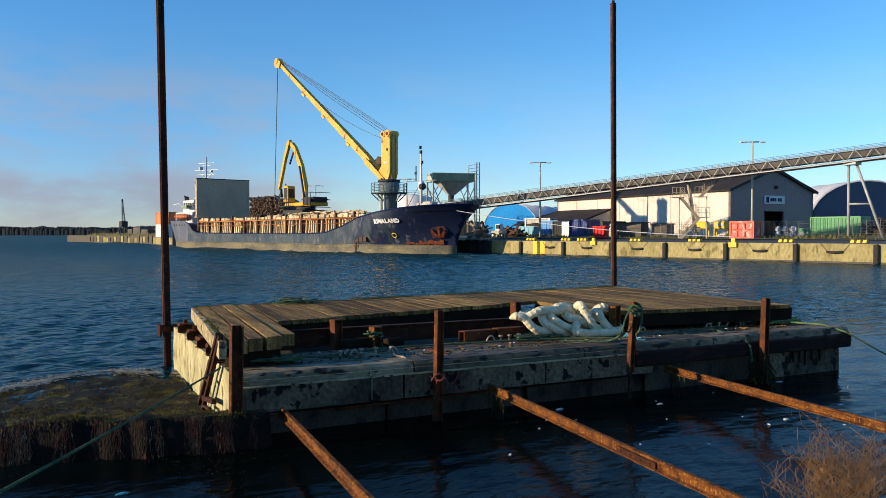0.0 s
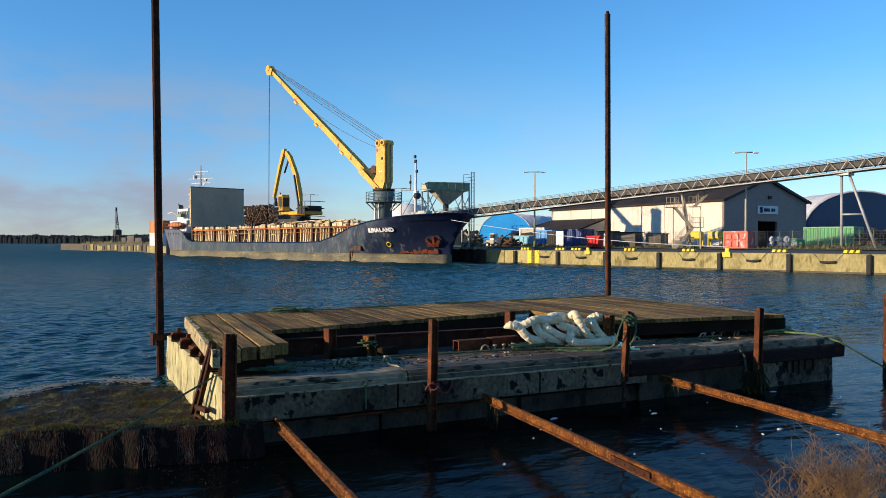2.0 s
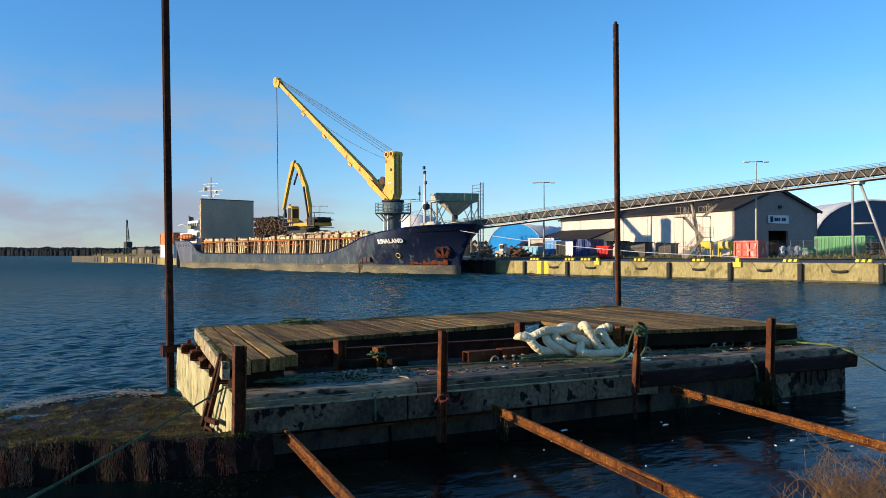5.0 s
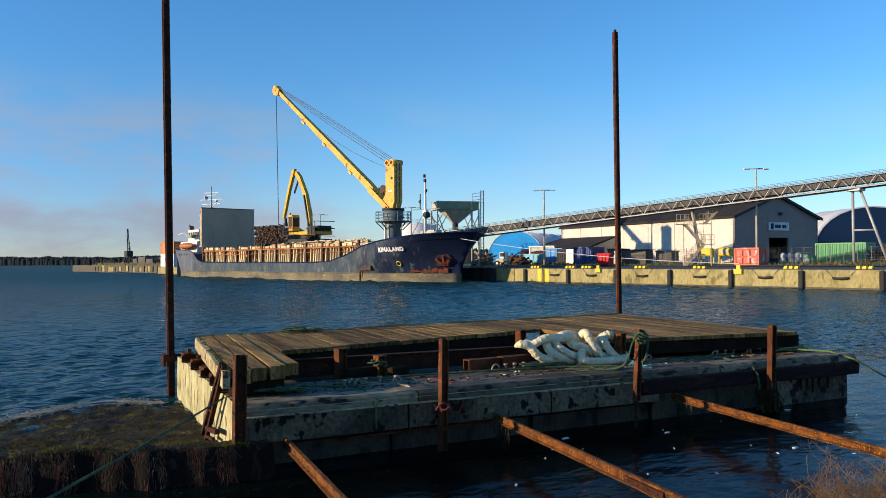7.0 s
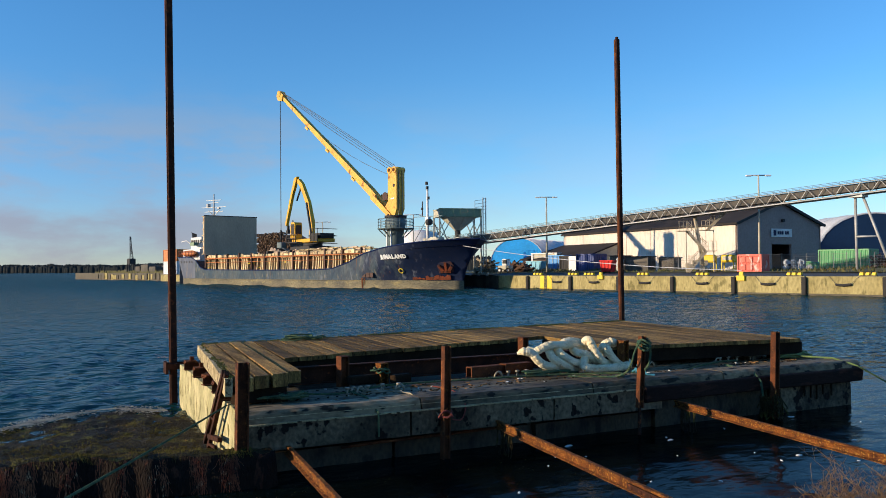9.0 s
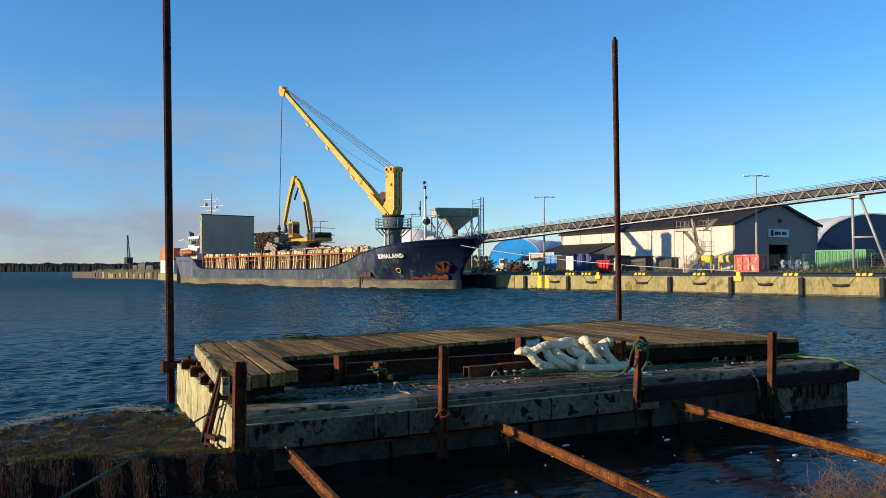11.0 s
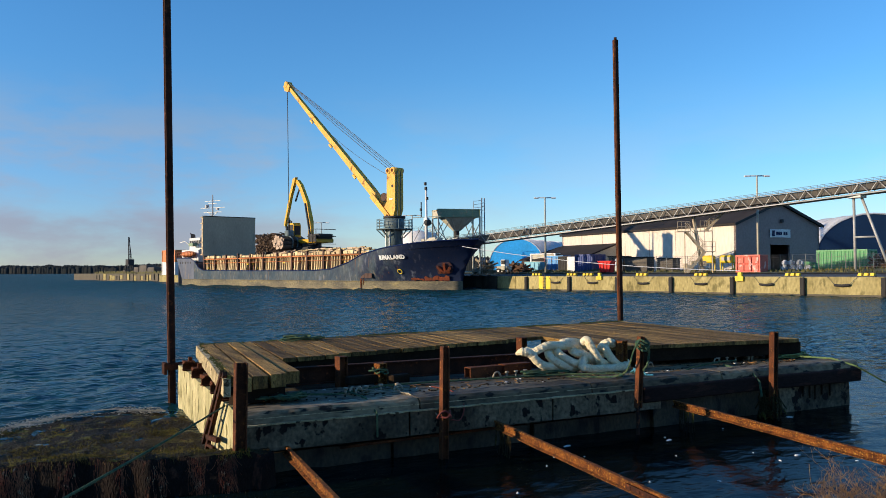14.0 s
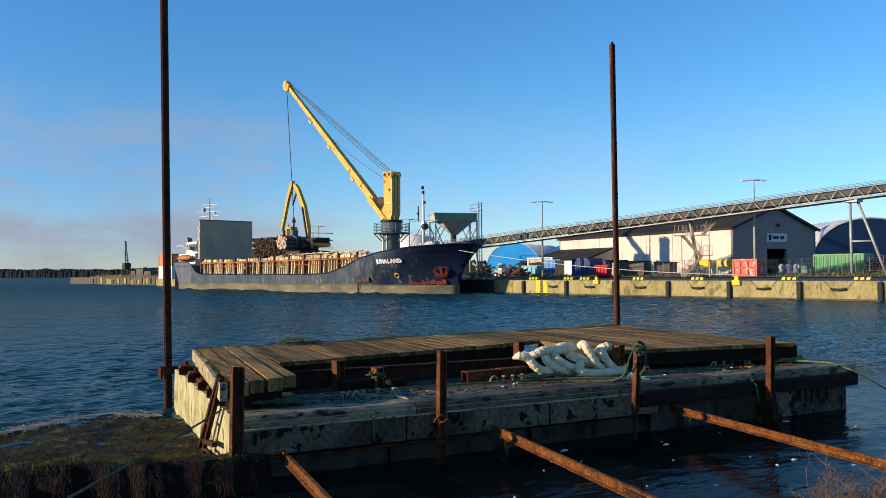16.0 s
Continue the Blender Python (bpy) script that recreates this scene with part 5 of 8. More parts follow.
def build_ship():
    ship = thing("cargo_ship", "navy blue coastal cargo ship with a worn grey waterline", "ship")
    kb = lambda x: BAND / interp(x, SHEER)  # noqa: E731
    hull_band("boot_topping", 0, 1, lambda x, k: -0.6 + (BAND + 0.6) * k, -129.5, -59.8, BOOT, ship, "worn olive-grey boot topping", full=0.02)

    def z_up(x, k):
        return BAND + (interp(x, SHEER) - BAND) * k
    hull_band("aft_hull", 0.0, 1.0, z_up, -119.0, -79.0, HULL_PAINT, ship, "faded streaked blue-grey side plating")
    hull_band("stern_hull", 0.0, 1.0, z_up, -129.5, -119.0, HULL_STERN, ship, "pale grey-blue stern plating")
    hull_band("bow_hull", 0.0, 1.0, z_up, -79.0, -59.8, HULL_PAINT, ship, "dark navy bow plating", rows=8, step=0.6)
    bm = B()
    n = 60
    left, right = [], []
    for i in range(n + 1):
        x = -129.4 + (69.2) * i / n
        z = interp(x, SHEER) - (0.55 if x > -76 or x < -119 else 0.75)
        h = max(0.02, hull_half(x, 0.9) - 0.05)
        left.append(bm.verts.new((x, SHIP_Y - h, z)))
        right.append(bm.verts.new((x, SHIP_Y + h, z)))
    for i in range(n):
        bm.faces.new((left[i], left[i + 1], right[i + 1], right[i]))
    part("deck", bm, SHIP_BROWN, ship)
    # stern plate and rail caps
    bm = B()
    prism(bm, [(-129.5, SHIP_Y - hull_half(-129.5, 1), -0.6), (-129.5, SHIP_Y + hull_half(-129.5, 1), -0.6), (-129.5, SHIP_Y + hull_half(-129.5, 1), 4.25), (-129.5, SHIP_Y - hull_half(-129.5, 1), 4.25)], (0.08, 0, 0))
    part("transom", bm, HULL_STERN, ship)
    for side in (-1, 1):
        bm = B()
        tube(bm, [(x, SHIP_Y + side * hull_half(x, 1), interp(x, SHEER) + 0.02) for x in np.linspace(-129.3, -60.2, 110)], 0.07, 5)
        part("bulwark_cap", bm, NAVY, ship)
        bm = B()
        tube(bm, [(x, SHIP_Y + side * (hull_half(x, 0.0) + 0.02), BAND) for x in np.linspace(-127, -66, 90)], 0.05, 5)
        part("rubbing_strake", bm, BOOT, ship)
    # name, anchor and marks on the near bow
    def on_bow(x, z, k, depth=0.09):
        y0, y1 = SHIP_Y - hull_half(x - 0.6, k), SHIP_Y - hull_half(x + 0.6, k)
        up = SHIP_Y - hull_half(x, min(1, k + 0.15))
        dn = SHIP_Y - hull_half(x, max(0, k - 0.15))
        tx = Vector((1.2, y1 - y0, 0)).normalized()
        tz = Vector((0, up - dn, 0.3 * (interp(x, SHEER) - BAND))).normalized()
        nrm = tx.cross(tz).normalized()
        tz = nrm.cross(tx)
        m = Matrix((tx, tz, nrm)).transposed().to_4x4()
        m.translation = Vector((x, SHIP_Y - hull_half(x, k), z)) + nrm * depth
        return m
    x = -69.95
    step = {"R": 0.46, "I": 0.26, "L": 0.40}
    for i, ch in enumerate("RINALAND"):
        xx = x + sum(step.get(c, 0.47) for c in "RINALAND"[:i]) + step.get(ch, 0.47) / 2 - (0.23 if i else 0.15)
        z = 3.22 + 0.018 * i
        k = (z - BAND) / (interp(xx, SHEER) - BAND)
        tagged(text_mesh("letter", ch, 0.62, WHITE_MARK, ship, on_bow(xx, z, k, (0.18, 0.13)[min(i, 1)])), "white painted letter")
    m = on_bow(-63.75, 2.35, 0.36) @ Matrix.Scale(0.78, 4)
    bm = B()
    box(bm, (0, 0, 0.12), (0.30, 1.3, 0.24), m)
    for s in (-1, 1):
        prism(bm, [m @ Vector(p) for p in ((0.05 * s, -0.55, 0.05), (0.75 * s, 0.35, 0.05), (0.95 * s, 0.05, 0.05), (0.55 * s, -0.62, 0.05))], m.to_3x3() @ Vector((0, 0, 0.25)))
    box(bm, (0, -0.55, 0.15), (1.3, 0.28, 0.3), m)
    part("anchor", bm, SHIP_RED, ship, "rusty red anchor housed in the bow")
    bm = B()
    prism(bm, [m @ Vector(p) for p in ((-1.0, -0.9, -0.02), (0.9, -0.8, -0.02), (1.2, 0.1, -0.02), (0.7, 0.8, -0.02), (-0.8, 0.7, -0.02), (-1.15, 0.2, -0.02))], m.to_3x3() @ Vector((0, 0, 0.05)))
    part("anchor_recess", bm, surface("rust_stain", (0.085, 0.030, 0.020), (0.012, 0.014, 0.040), 1.8, 0.8, 0, 0.05), ship, "rust-stained anchor pocket")
    bm = B()
    m = on_bow(-65.4, 1.32, 0.12)
    rnd = random.Random(71)
    for x0, x1, h in ((-2.1, -0.7, 0.34), (-0.62, 0.9, 0.52), (0.95, 2.1, 0.62)):
        n = 7
        lower = [(x0 + (x1 - x0) * i / n, -0.28 + rnd.uniform(-0.05, 0.05)) for i in range(n + 1)]
        upper = [(x0 + (x1 - x0) * i / n, -0.28 + h * rnd.uniform(0.45, 1.0)) for i in range(n, -1, -1)]
        prism(bm, [m @ Vector((x, y, 0.0)) for x, y in lower + upper], m.to_3x3() @ Vector((0, 0, 0.03)))
    part("rust_patch", bm, SHIP_RED, ship, "bare red rust patch above the waterline")
    bm = B()
    m = on_bow(-68.2, 2.0, 0.3)
    tube(bm, [m @ Vector((0.26 * math.cos(a), 0.26 * math.sin(a), 0.02)) for a in np.linspace(0, 6.0, 12)], 0.05, 5)
    part("thruster_mark", bm, YELLOW, ship, "yellow ring mark on the bow")
    bm = B()
    for i in range(3):
        box(bm, (-73.6 + i * 0.72, SHIP_Y - hull_half(-73.2, 0.2) - 0.02, 1.52), (0.62, 0.06, 0.5))
    part("scupper_grille", bm, SHIP_BROWN, ship, "dark rusty scupper openings")
    for dx, w, z0, z1 in ((-73.95, 0.16, -0.1, 1.22), (-73.55, 0.07, 0.5, 1.20)):
        bm = B()
        y = SHIP_Y - hull_half(dx, 0.02) - 0.075
        prism(bm, [(dx - w, y, z1), (dx + w, y, z1), (dx + 0.35 * w, y, z0), (dx - 0.2 * w, y, z0)], (0, 0.03, 0))
        part("rust_run", bm, RUST, ship, "brown rust run below the scupper")
    bm = B()
    for xx in (-123.3, -122.2, -121.2, -120.2, -124.4):
        tube(bm, [(xx, SHIP_Y - hull_half(xx, 0.85) - 0.04, 3.45), (xx, SHIP_Y - hull_half(xx, 0.85) + 0.1, 3.45)], 0.16, 10)
    part("porthole", bm, BLACK, ship)
    return ship


ship = build_ship()


def hold_side():
    """The hold coaming with its stays, posts and rails, and the timber that shows above it."""
    t = thing("hold_coaming", "rusty cream hold coaming with stays and posts along the deck", "coaming")
    x0, x1, y = -117.2, -73.9, 50.1
    bm = B()
    for yy in (y + 0.30, 2 * SHIP_Y - y - 0.4):
        span(bm, (x0, yy, 1.3), (x1, yy + 0.1, 4.15))
    span(bm, (x0, y + 0.3, 1.3), (x0 + 0.1, 2 * SHIP_Y - y - 0.3, 4.15))
    span(bm, (x1 - 0.1, y + 0.3, 1.3), (x1, 2 * SHIP_Y - y - 0.3, 4.15))
    part("coaming_plate", bm, SHIP_BROWN, t)
    stays = []
    for w, lean, knee in ((0.09, 0.03, 0.16), (0.13, 0.06, 0.22), (0.07, -0.04, 0.12), (0.10, -0.05, 0.18)):
        bm = B()
        prism(bm, [(-w, -knee, 0), (-w, 0.28, 0), (-w + lean, 0.28, 2.25), (-w + lean, 0.02, 2.25), (-w + lean * 0.5, -0.06, 0.9)], (2 * w, 0, 0))
        span(bm, (-w - 0.05, -0.10, 2.05), (w + 0.05, 0.28, 2.16))
        stays.append(to_mesh("stay", bm, SHIP_CREAM))
    rnd = random.Random(2)
    for k in range(12):
        bm = B()
        hbeam(bm, (x0 + 0.3 + 3.8 * k, y - 0.20, 1.65), (x0 + 0.3 + 3.8 * k, y - 0.20, 4.45 + 0.1 * (k % 2)), 0.24, 0.26, 0.03)
        part("post", bm, SHIP_BROWN, t)
    x = x0 + 0.55
    while x < x1 - 0.3:
        if rnd.random() > 0.05:
            part("stay", stays[rnd.randint(0, 3)], SHIP_CREAM, t, at=pose(x, y, 1.70 + rnd.uniform(-0.10, 0.12)))
        x += rnd.uniform(0.42, 0.68)
    # lashings and fittings in the dark gaps
    x = x0 + 0.5
    while x < x1 - 0.6:
        bm = B()
        w = rnd.uniform(0.12, 0.5)
        box(bm, (x, y + 0.10, rnd.uniform(2.1, 3.3)), (w, 0.16, rnd.uniform(0.06, 0.22)))
        part("lashing_fitting", bm, (RUST, YELLOW, SHIP_CREAM)[rnd.randint(0, 2)], t)
        x += rnd.uniform(0.35, 0.9)
    for z, r in ((3.86, 0.075), (3.30, 0.035)):
        bm = B()
        tube(bm, [(x0, y - 0.24, z), (x1, y - 0.24, z)], r, 6)
        part("rail", bm, ORANGE, t, "orange rail along the coaming")
    x = x0
    while x < x1 - 0.4:
        w = rnd.uniform(0.35, 1.1)
        h = rnd.uniform(0.24, 0.44)
        bm = B()
        box(bm, (x + w / 2, y + 0.08 + rnd.uniform(-0.06, 0.06), 3.98 + h / 2), (w, 0.5, h))
        bevel(bm, 0.03)
        part("top_block", bm, SHIP_CREAM, t)
        x += w + rnd.uniform(0.06, 0.32)
    bm = B()
    box(bm, ((x0 + x1) / 2, y + 0.1, 3.95), (x1 - x0, 0.46, 0.05))
    part("ledge", bm, SHIP_BROWN, t)
    # the deck cargo of sawn timber that stands a little over the coaming amidships
    for k in range(150):
        bm = B()
        xx = rnd.uniform(-99.0, x1 - 1.0)
        z = 4.30 + 0.42 * rnd.random() * min(1, (xx + 100) / 10)
        beam(bm, (xx - rnd.uniform(0.3, 1.1), y + 0.5 + rnd.uniform(0, 1.2), z), (xx + rnd.uniform(0.3, 1.1), y + 0.5 + rnd.uniform(0, 1.2), z + rnd.uniform(-0.1, 0.1)), 0.14, 0.12)
        part("timber_length", bm, (LOG_END, SHIP_CREAM, PLANK_EDGE)[k % 3], t)


hold_side()


def hatch_cover():
    t = thing("hatch_cover", "large grey steel hatch cover standing upright", "hatch cover")
    X = -116.6
    bm = B()
    span(bm, (X - 0.12, 49.5, 4.45), (X, 58.0, 10.3))
    part("plate", bm, HATCH_GREY, t)
    # near edge in cream: the sun on its framework is put into colour
    for i, y in enumerate(np.linspace(49.6, 57.9, 9)):
        bm = B()
        span(bm, (X - 0.55, y - 0.06, 4.5), (X - 0.12, y + 0.06, 10.25))
        part("stiffener", bm, SHIP_CREAM if i == 0 else HATCH_GREY, t)
    for z in np.linspace(4.6, 10.2, 7):
        bm = B()
        span(bm, (X - 0.75, 49.42, z - 0.06), (X - 0.12, 49.52, z + 0.06))
        part("edge_lug", bm, SHIP_CREAM, t)
    bm = B()
    span(bm, (X - 0.1, 49.46, 10.30), (X + 0.04, 58.04, 10.42))
    part("top_rim", bm, BLACK, t)
    bm = B()
    span(bm, (X - 0.5, 49.8, 2.0), (X - 0.1, 50.4, 4.5))
    span(bm, (X - 0.5, 57.2, 2.0), (X - 0.1, 57.8, 4.5))
    part("foot", bm, BLACK, t)


hatch_cover()


def poop_house():
    t = thing("deckhouse", "white stern deckhouse with an orange lifeboat", "deckhouse")
    bm = B()
    span(bm, (-128.2, 50.9, 3.6), (-121.6, 57.1, 5.5))
    part("lower_house", bm, SHIP_WHITE, t)
    bm = B()
    span(bm, (-126.8, 51.6, 5.5), (-122.6, 56.4, 7.4))
    part("bridge", bm, SHIP_WHITE, t)
    bm = B()
    for x in np.arange(-126.6, -123.0, 0.85):
        span(bm, (x, 51.56, 6.4), (x + 0.6, 51.62, 7.0))
    part("bridge_window", bm, BLACK, t)
    bm = B()
    tube(bm, [(-127.0, 50.3, 4.85), (-125.2, 50.2, 4.8), (-122.8, 50.2, 4.8), (-121.2, 50.3, 4.85)], [0.15, 0.48, 0.48, 0.15], 8)
    part("lifeboat", bm, ORANGE, t, "orange lifeboat")
    bm = B()
    for x in np.arange(-129, -119.3, 1.2):
        tube(bm, [(x, SHIP_Y - hull_half(x, 1) + 0.1, 4.1), (x, SHIP_Y - hull_half(x, 1) + 0.1, 5.1)], 0.04, 4)
    for z in (4.6, 5.1):
        tube(bm, [(x, SHIP_Y - hull_half(x, 1) + 0.1, z) for x in np.arange(-129, -119.3, 1.2)], 0.04, 4)
    part("railing", bm, SHIP_RED, t)
    bm = B()
    tube(bm, [(-123.4, 54, 7.3), (-123.4, 54, 14.3)], [0.22, 0.09], 6)
    for z, w in ((13.3, 1.5), (12.2, 2.4), (11.5, 1.8), (12.9, 0.9)):
        tube(bm, [(-123.4 - w, 54 - w * 0.4, z), (-123.4 + w, 54 + w * 0.4, z)], 0.05, 4)
    box(bm, (-124.6, 53.6, 12.5), (0.5, 0.5, 0.5))
    box(bm, (-122.5, 54.4, 12.0), (0.7, 0.3, 0.3))
    tube(bm, [(-123.4, 54, 10.8), (-122.2, 54.4, 11.7)], 0.06, 4)
    tube(bm, [(-123.4, 54, 10.8), (-124.6, 53.6, 11.7)], 0.06, 4)
    part("radar_mast", bm, STEEL, t, "pale radar mast")
    bm = B()
    tube(bm, [(-128.4, 53, 6), (-128.9, 52.6, 8.4)], 0.05, 4)
    prism(bm, [(-128.8, 52.6, 8.3), (-128.7, 52.6, 7.5), (-128.3, 53.2, 7.3), (-128.4, 53.2, 8.1)], (0.02, 0.02, 0))
    part("flagstaff", bm, BLACK, t)
    bm = B()
    tube(bm, [(-124.6, 50.9, 6.1), (-125.6, 50.4, 6.9), (-127.2, 50.2, 6.7)], 0.07, 4)
    part("davit", bm, SHIP_WHITE, t)
    bm = B()
    box(bm, (-123.8, 50.9, 6.3), (1.6, 0.7, 0.5))
    part("raft_canister", bm, HOPPER_GREEN, t)


poop_house()

PIVOT = Vector((-74.9, 54.0, 8.4))
CRANE_AT = Vector((-74.3, 54.0, 4.2))
BOOM = 28.5


def deck_crane():
    """Pedestal, platform, slewing house and luffing boom. Local origin at the pedestal's foot; the boom points to -x."""
    t = thing("deck_crane", "yellow ship's deck crane on a grey-green pedestal", "crane", Matrix.Translation(CRANE_AT))
    bm = B()
    tube(bm, [(0, 0, -0.8), (0, 0, 2.3), (0, 0, 2.9), (0, 0, 3.75)], [0.95, 0.95, 1.15, 1.15], 18)
    part("pedestal", bm, CRANE_GREEN, t)
    for a in (200, 245, 290):
        bm = B()
        c, s = math.cos(radians(a)), math.sin(radians(a))
        beam(bm, (0.97 * c, 0.97 * s, -0.5), (0.97 * c, 0.97 * s, 2.4), 0.14, 0.14)
        part("pedestal_rib", bm, SHIP_WHITE, t)
    bm = B()
    tube(bm, [(0, 0, 2.42), (0, 0, 2.52)], 2.05, 24)
    part("platform", bm, CRANE_GREEN, t)
    for k in range(8):
        a = radians(45 * k + 10)
        bm = B()
        beam(bm, (1.0 * math.cos(a), 1.0 * math.sin(a), 1.5), (1.95 * math.cos(a), 1.95 * math.sin(a), 2.42), 0.09, 0.12)
        part("platform_strut", bm, CRANE_GREEN, t)
    for k in range(16):
        a = radians(22.5 * k)
        bm = B()
        tube(bm, [(2.0 * math.cos(a), 2.0 * math.sin(a), 2.5), (2.0 * math.cos(a), 2.0 * math.sin(a), 3.55)], 0.035, 4)
        part("rail_post", bm, CRANE_GREEN, t)
    for z in (2.85, 3.2, 3.55):
        bm = B()
        tube(bm, [(2.0 * math.cos(a), 2.0 * math.sin(a), z) for a in np.linspace(0, 2 * math.pi, 25)[:-1]], 0.035, 4, True)
        part("handrail", bm, CRANE_GREEN, t)
    # slewing house
    bm = B()
    prism(bm, [(-0.9, -0.6, 3.75), (0.45, -0.6, 3.75), (0.85, -0.6, 4.7), (0.85, -0.6, 9.2), (-0.55, -0.6, 9.2), (-0.62, -0.6, 7.6), (-0.62, -0.6, 5.6), (-1.1, -0.6, 5.0), (-1.1, -0.6, 3.75)], (0, 1.2, 0))
    house = part("crane_house", bm, CRANE_YELLOW, t, "yellow crane house with rust stains")
    bm = B()
    tube(bm, [(0, 0, 3.70), (0, 0, 3.95)], 1.25, 18)
    part("slew_ring", bm, BLACK, house)
    for x in (-0.3, 0.5):
        bm = B()
        tube(bm, [(x, -0.72, 9.05), (x, 0.72, 9.05)], 0.36, 14)
        part("sheave", bm, CRANE_YELLOW, house)
        bm = B()
        tube(bm, [(x, -0.76, 9.05), (x, -0.70, 9.05)], 0.2, 12)
        part("sheave_hub", bm, RUST, house)
    bm = B()
    tube(bm, [(0.42, -0.64, 7.3), (0.42, -0.58, 7.3)], 0.17, 12)
    part("vent", bm, BLACK, house)
    bm = B()
    box(bm, (-1.05, -0.1, 6.15), (0.7, 0.9, 0.8))
    for yy in (-0.55, 0.35):
        tube(bm, [(-1.2, yy - 0.04, 6.2), (-1.2, yy + 0.04, 6.2)], 0.46, 14)
    tube(bm, [(-1.2, -0.55, 6.2), (-1.2, 0.35, 6.2)], 0.30, 12)
    part("winch", bm, SHIP_BROWN, house, "dark brown winch drum")
    bm = B()
    for i in range(2):
        box(bm, (0.0 + 0.32 * i, -0.615, 5.85), (0.26, 0.03, 0.16))
    part("maker_plate", bm, WHITE_MARK, house)
    bm = B()
    beam(bm, (0.9, -0.3, 3.9), (0.9, -0.3, 9.0), 0.06, 0.06)
    beam(bm, (0.9, 0.2, 3.9), (0.9, 0.2, 9.0), 0.06, 0.06)
    part("house_ladder", bm, CRANE_GREEN, house)
    # boom, built along -x from its pivot
    bm = B()
    st = [(-0.3, 0.18, 0.28), (1.6, 0.28, 0.32), (4.5, 0.40, 0.34), (14, 0.34, 0.28), (24, 0.25, 0.22), (28.0, 0.22, 0.18)]
    rings = [[bm.verts.new((-x, a * w, b * h)) for a, b in ((-1, -1), (1, -1), (1, 1), (-1, 1))] for x, h, w in st]
    for p, q in zip(rings, rings[1:]):
        for k in range(4):
            bm.faces.new((p[k], p[(k + 1) % 4], q[(k + 1) % 4], q[k]))
    bm.faces.new(rings[0])
    bm.faces.new(rings[-1][::-1])
    boom = part("boom", bm, CRANE_YELLOW, t, "long yellow box-section crane boom")
    bm = B()
    prism(bm, [(-27.6, -0.34, 0.45), (-28.9, -0.34, 0.35), (-28.9, -0.34, -0.45), (-28.2, -0.34, -0.75), (-27.4, -0.34, -0.4)], (0, 0.68, 0))
    tube(bm, [(-28.5, -0.42, 0.1), (-28.5, 0.42, 0.1)], 0.38, 12)
    part("boom_head", bm, CRANE_YELLOW, boom)
    for y in (-0.76, 0.64):
        bm = B()
        prism(bm, [(-3.6, y, -0.34), (0.45, y, -0.26), (0.8, y, 0.0), (0.45, y, 0.26), (-3.6, y, 0.34)], (0, 0.12, 0))
        part("boom_cheek", bm, CRANE_YELLOW, boom)
    bm = B()
    tube(bm, [(0.3, -0.84, 0.0), (0.3, 0.84, 0.0)], 0.14, 10)
    part("pivot_pin", bm, RUST, boom)
    for x, h in ((-8.0, 0.48), (-14.5, 0.43), (-20, 0.38)):
        bm = B()
        box(bm, (x, -0.42, -h + 0.02), (0.7, 0.1, 0.25))
        part("boom_bracket", bm, CRANE_YELLOW, boom)
    # ropes: luffing falls and the hoist wire hang from the boom's tip
    falls = []
    for dy, rise in ((-0.5, 0.50), (-0.17, 0.20), (0.17, -0.18), (0.5, -0.62)):
        bm = B()
        tube(bm, [(0, dy * 0.4, rise * 0.35), (13.0, dy * 0.7, rise * 0.9), (26.55, dy * 0.9, rise)], 0.033, 4)
        falls.append(part("luffing_rope", bm, WIRE, t))
    bm = B()
    tube(bm, sag((0, 0.1, -0.2), (26.3, 0.2, -0.9), 1.3, 10), 0.028, 4)
    falls.append(part("slack_rope", bm, WIRE, t))
    bm = B()
    tube(bm, [(0, 0, 0), (0, 0, -18.6)], 0.05, 4)
    wire = part("hoist_wire", bm, WIRE, t)
    return t, house, boom, falls, wire


crane, crane_house, crane_boom, crane_falls, hoist_wire = deck_crane()


def log_mesh(r, l, seg=9, seed=0, end=LOG_END):
    rnd = random.Random(seed)
    bm = B()
    a = [bm.verts.new((-l / 2, r * math.cos(2 * math.pi * k / seg), r * math.sin(2 * math.pi * k / seg))) for k in range(seg)]
    b = [bm.verts.new((l / 2, 0.85 * r * math.cos(2 * math.pi * k / seg), 0.85 * r * math.sin(2 * math.pi * k / seg))) for k in range(seg)]
    e0, e1 = bm.faces.new(a[::-1]), bm.faces.new(b)
    for k in range(seg):
        bm.faces.new((a[k], a[(k + 1) % seg], b[(k + 1) % seg], b[k])).smooth = True
    me = to_mesh("log", bm, LOG_BARK)
    me.materials.append(end)
    for p in me.polygons:
        if len(p.vertices) > 4:
            p.material_index = 1
    return me


LOGS = [log_mesh(0.13, 2.2, 8, 1, LOG_END_DULL), log_mesh(0.17, 2.4, 8, 2, LOG_END_DULL), log_mesh(0.11, 2.0, 8, 3, LOG_END_DULL), log_mesh(0.15, 1.9, 8, 4, LOG_END_DULL)]
LONG_LOGS = [log_mesh(0.17, 4.6), log_mesh(0.21, 4.5), log_mesh(0.15, 4.7), log_mesh(0.19, 4.4)]


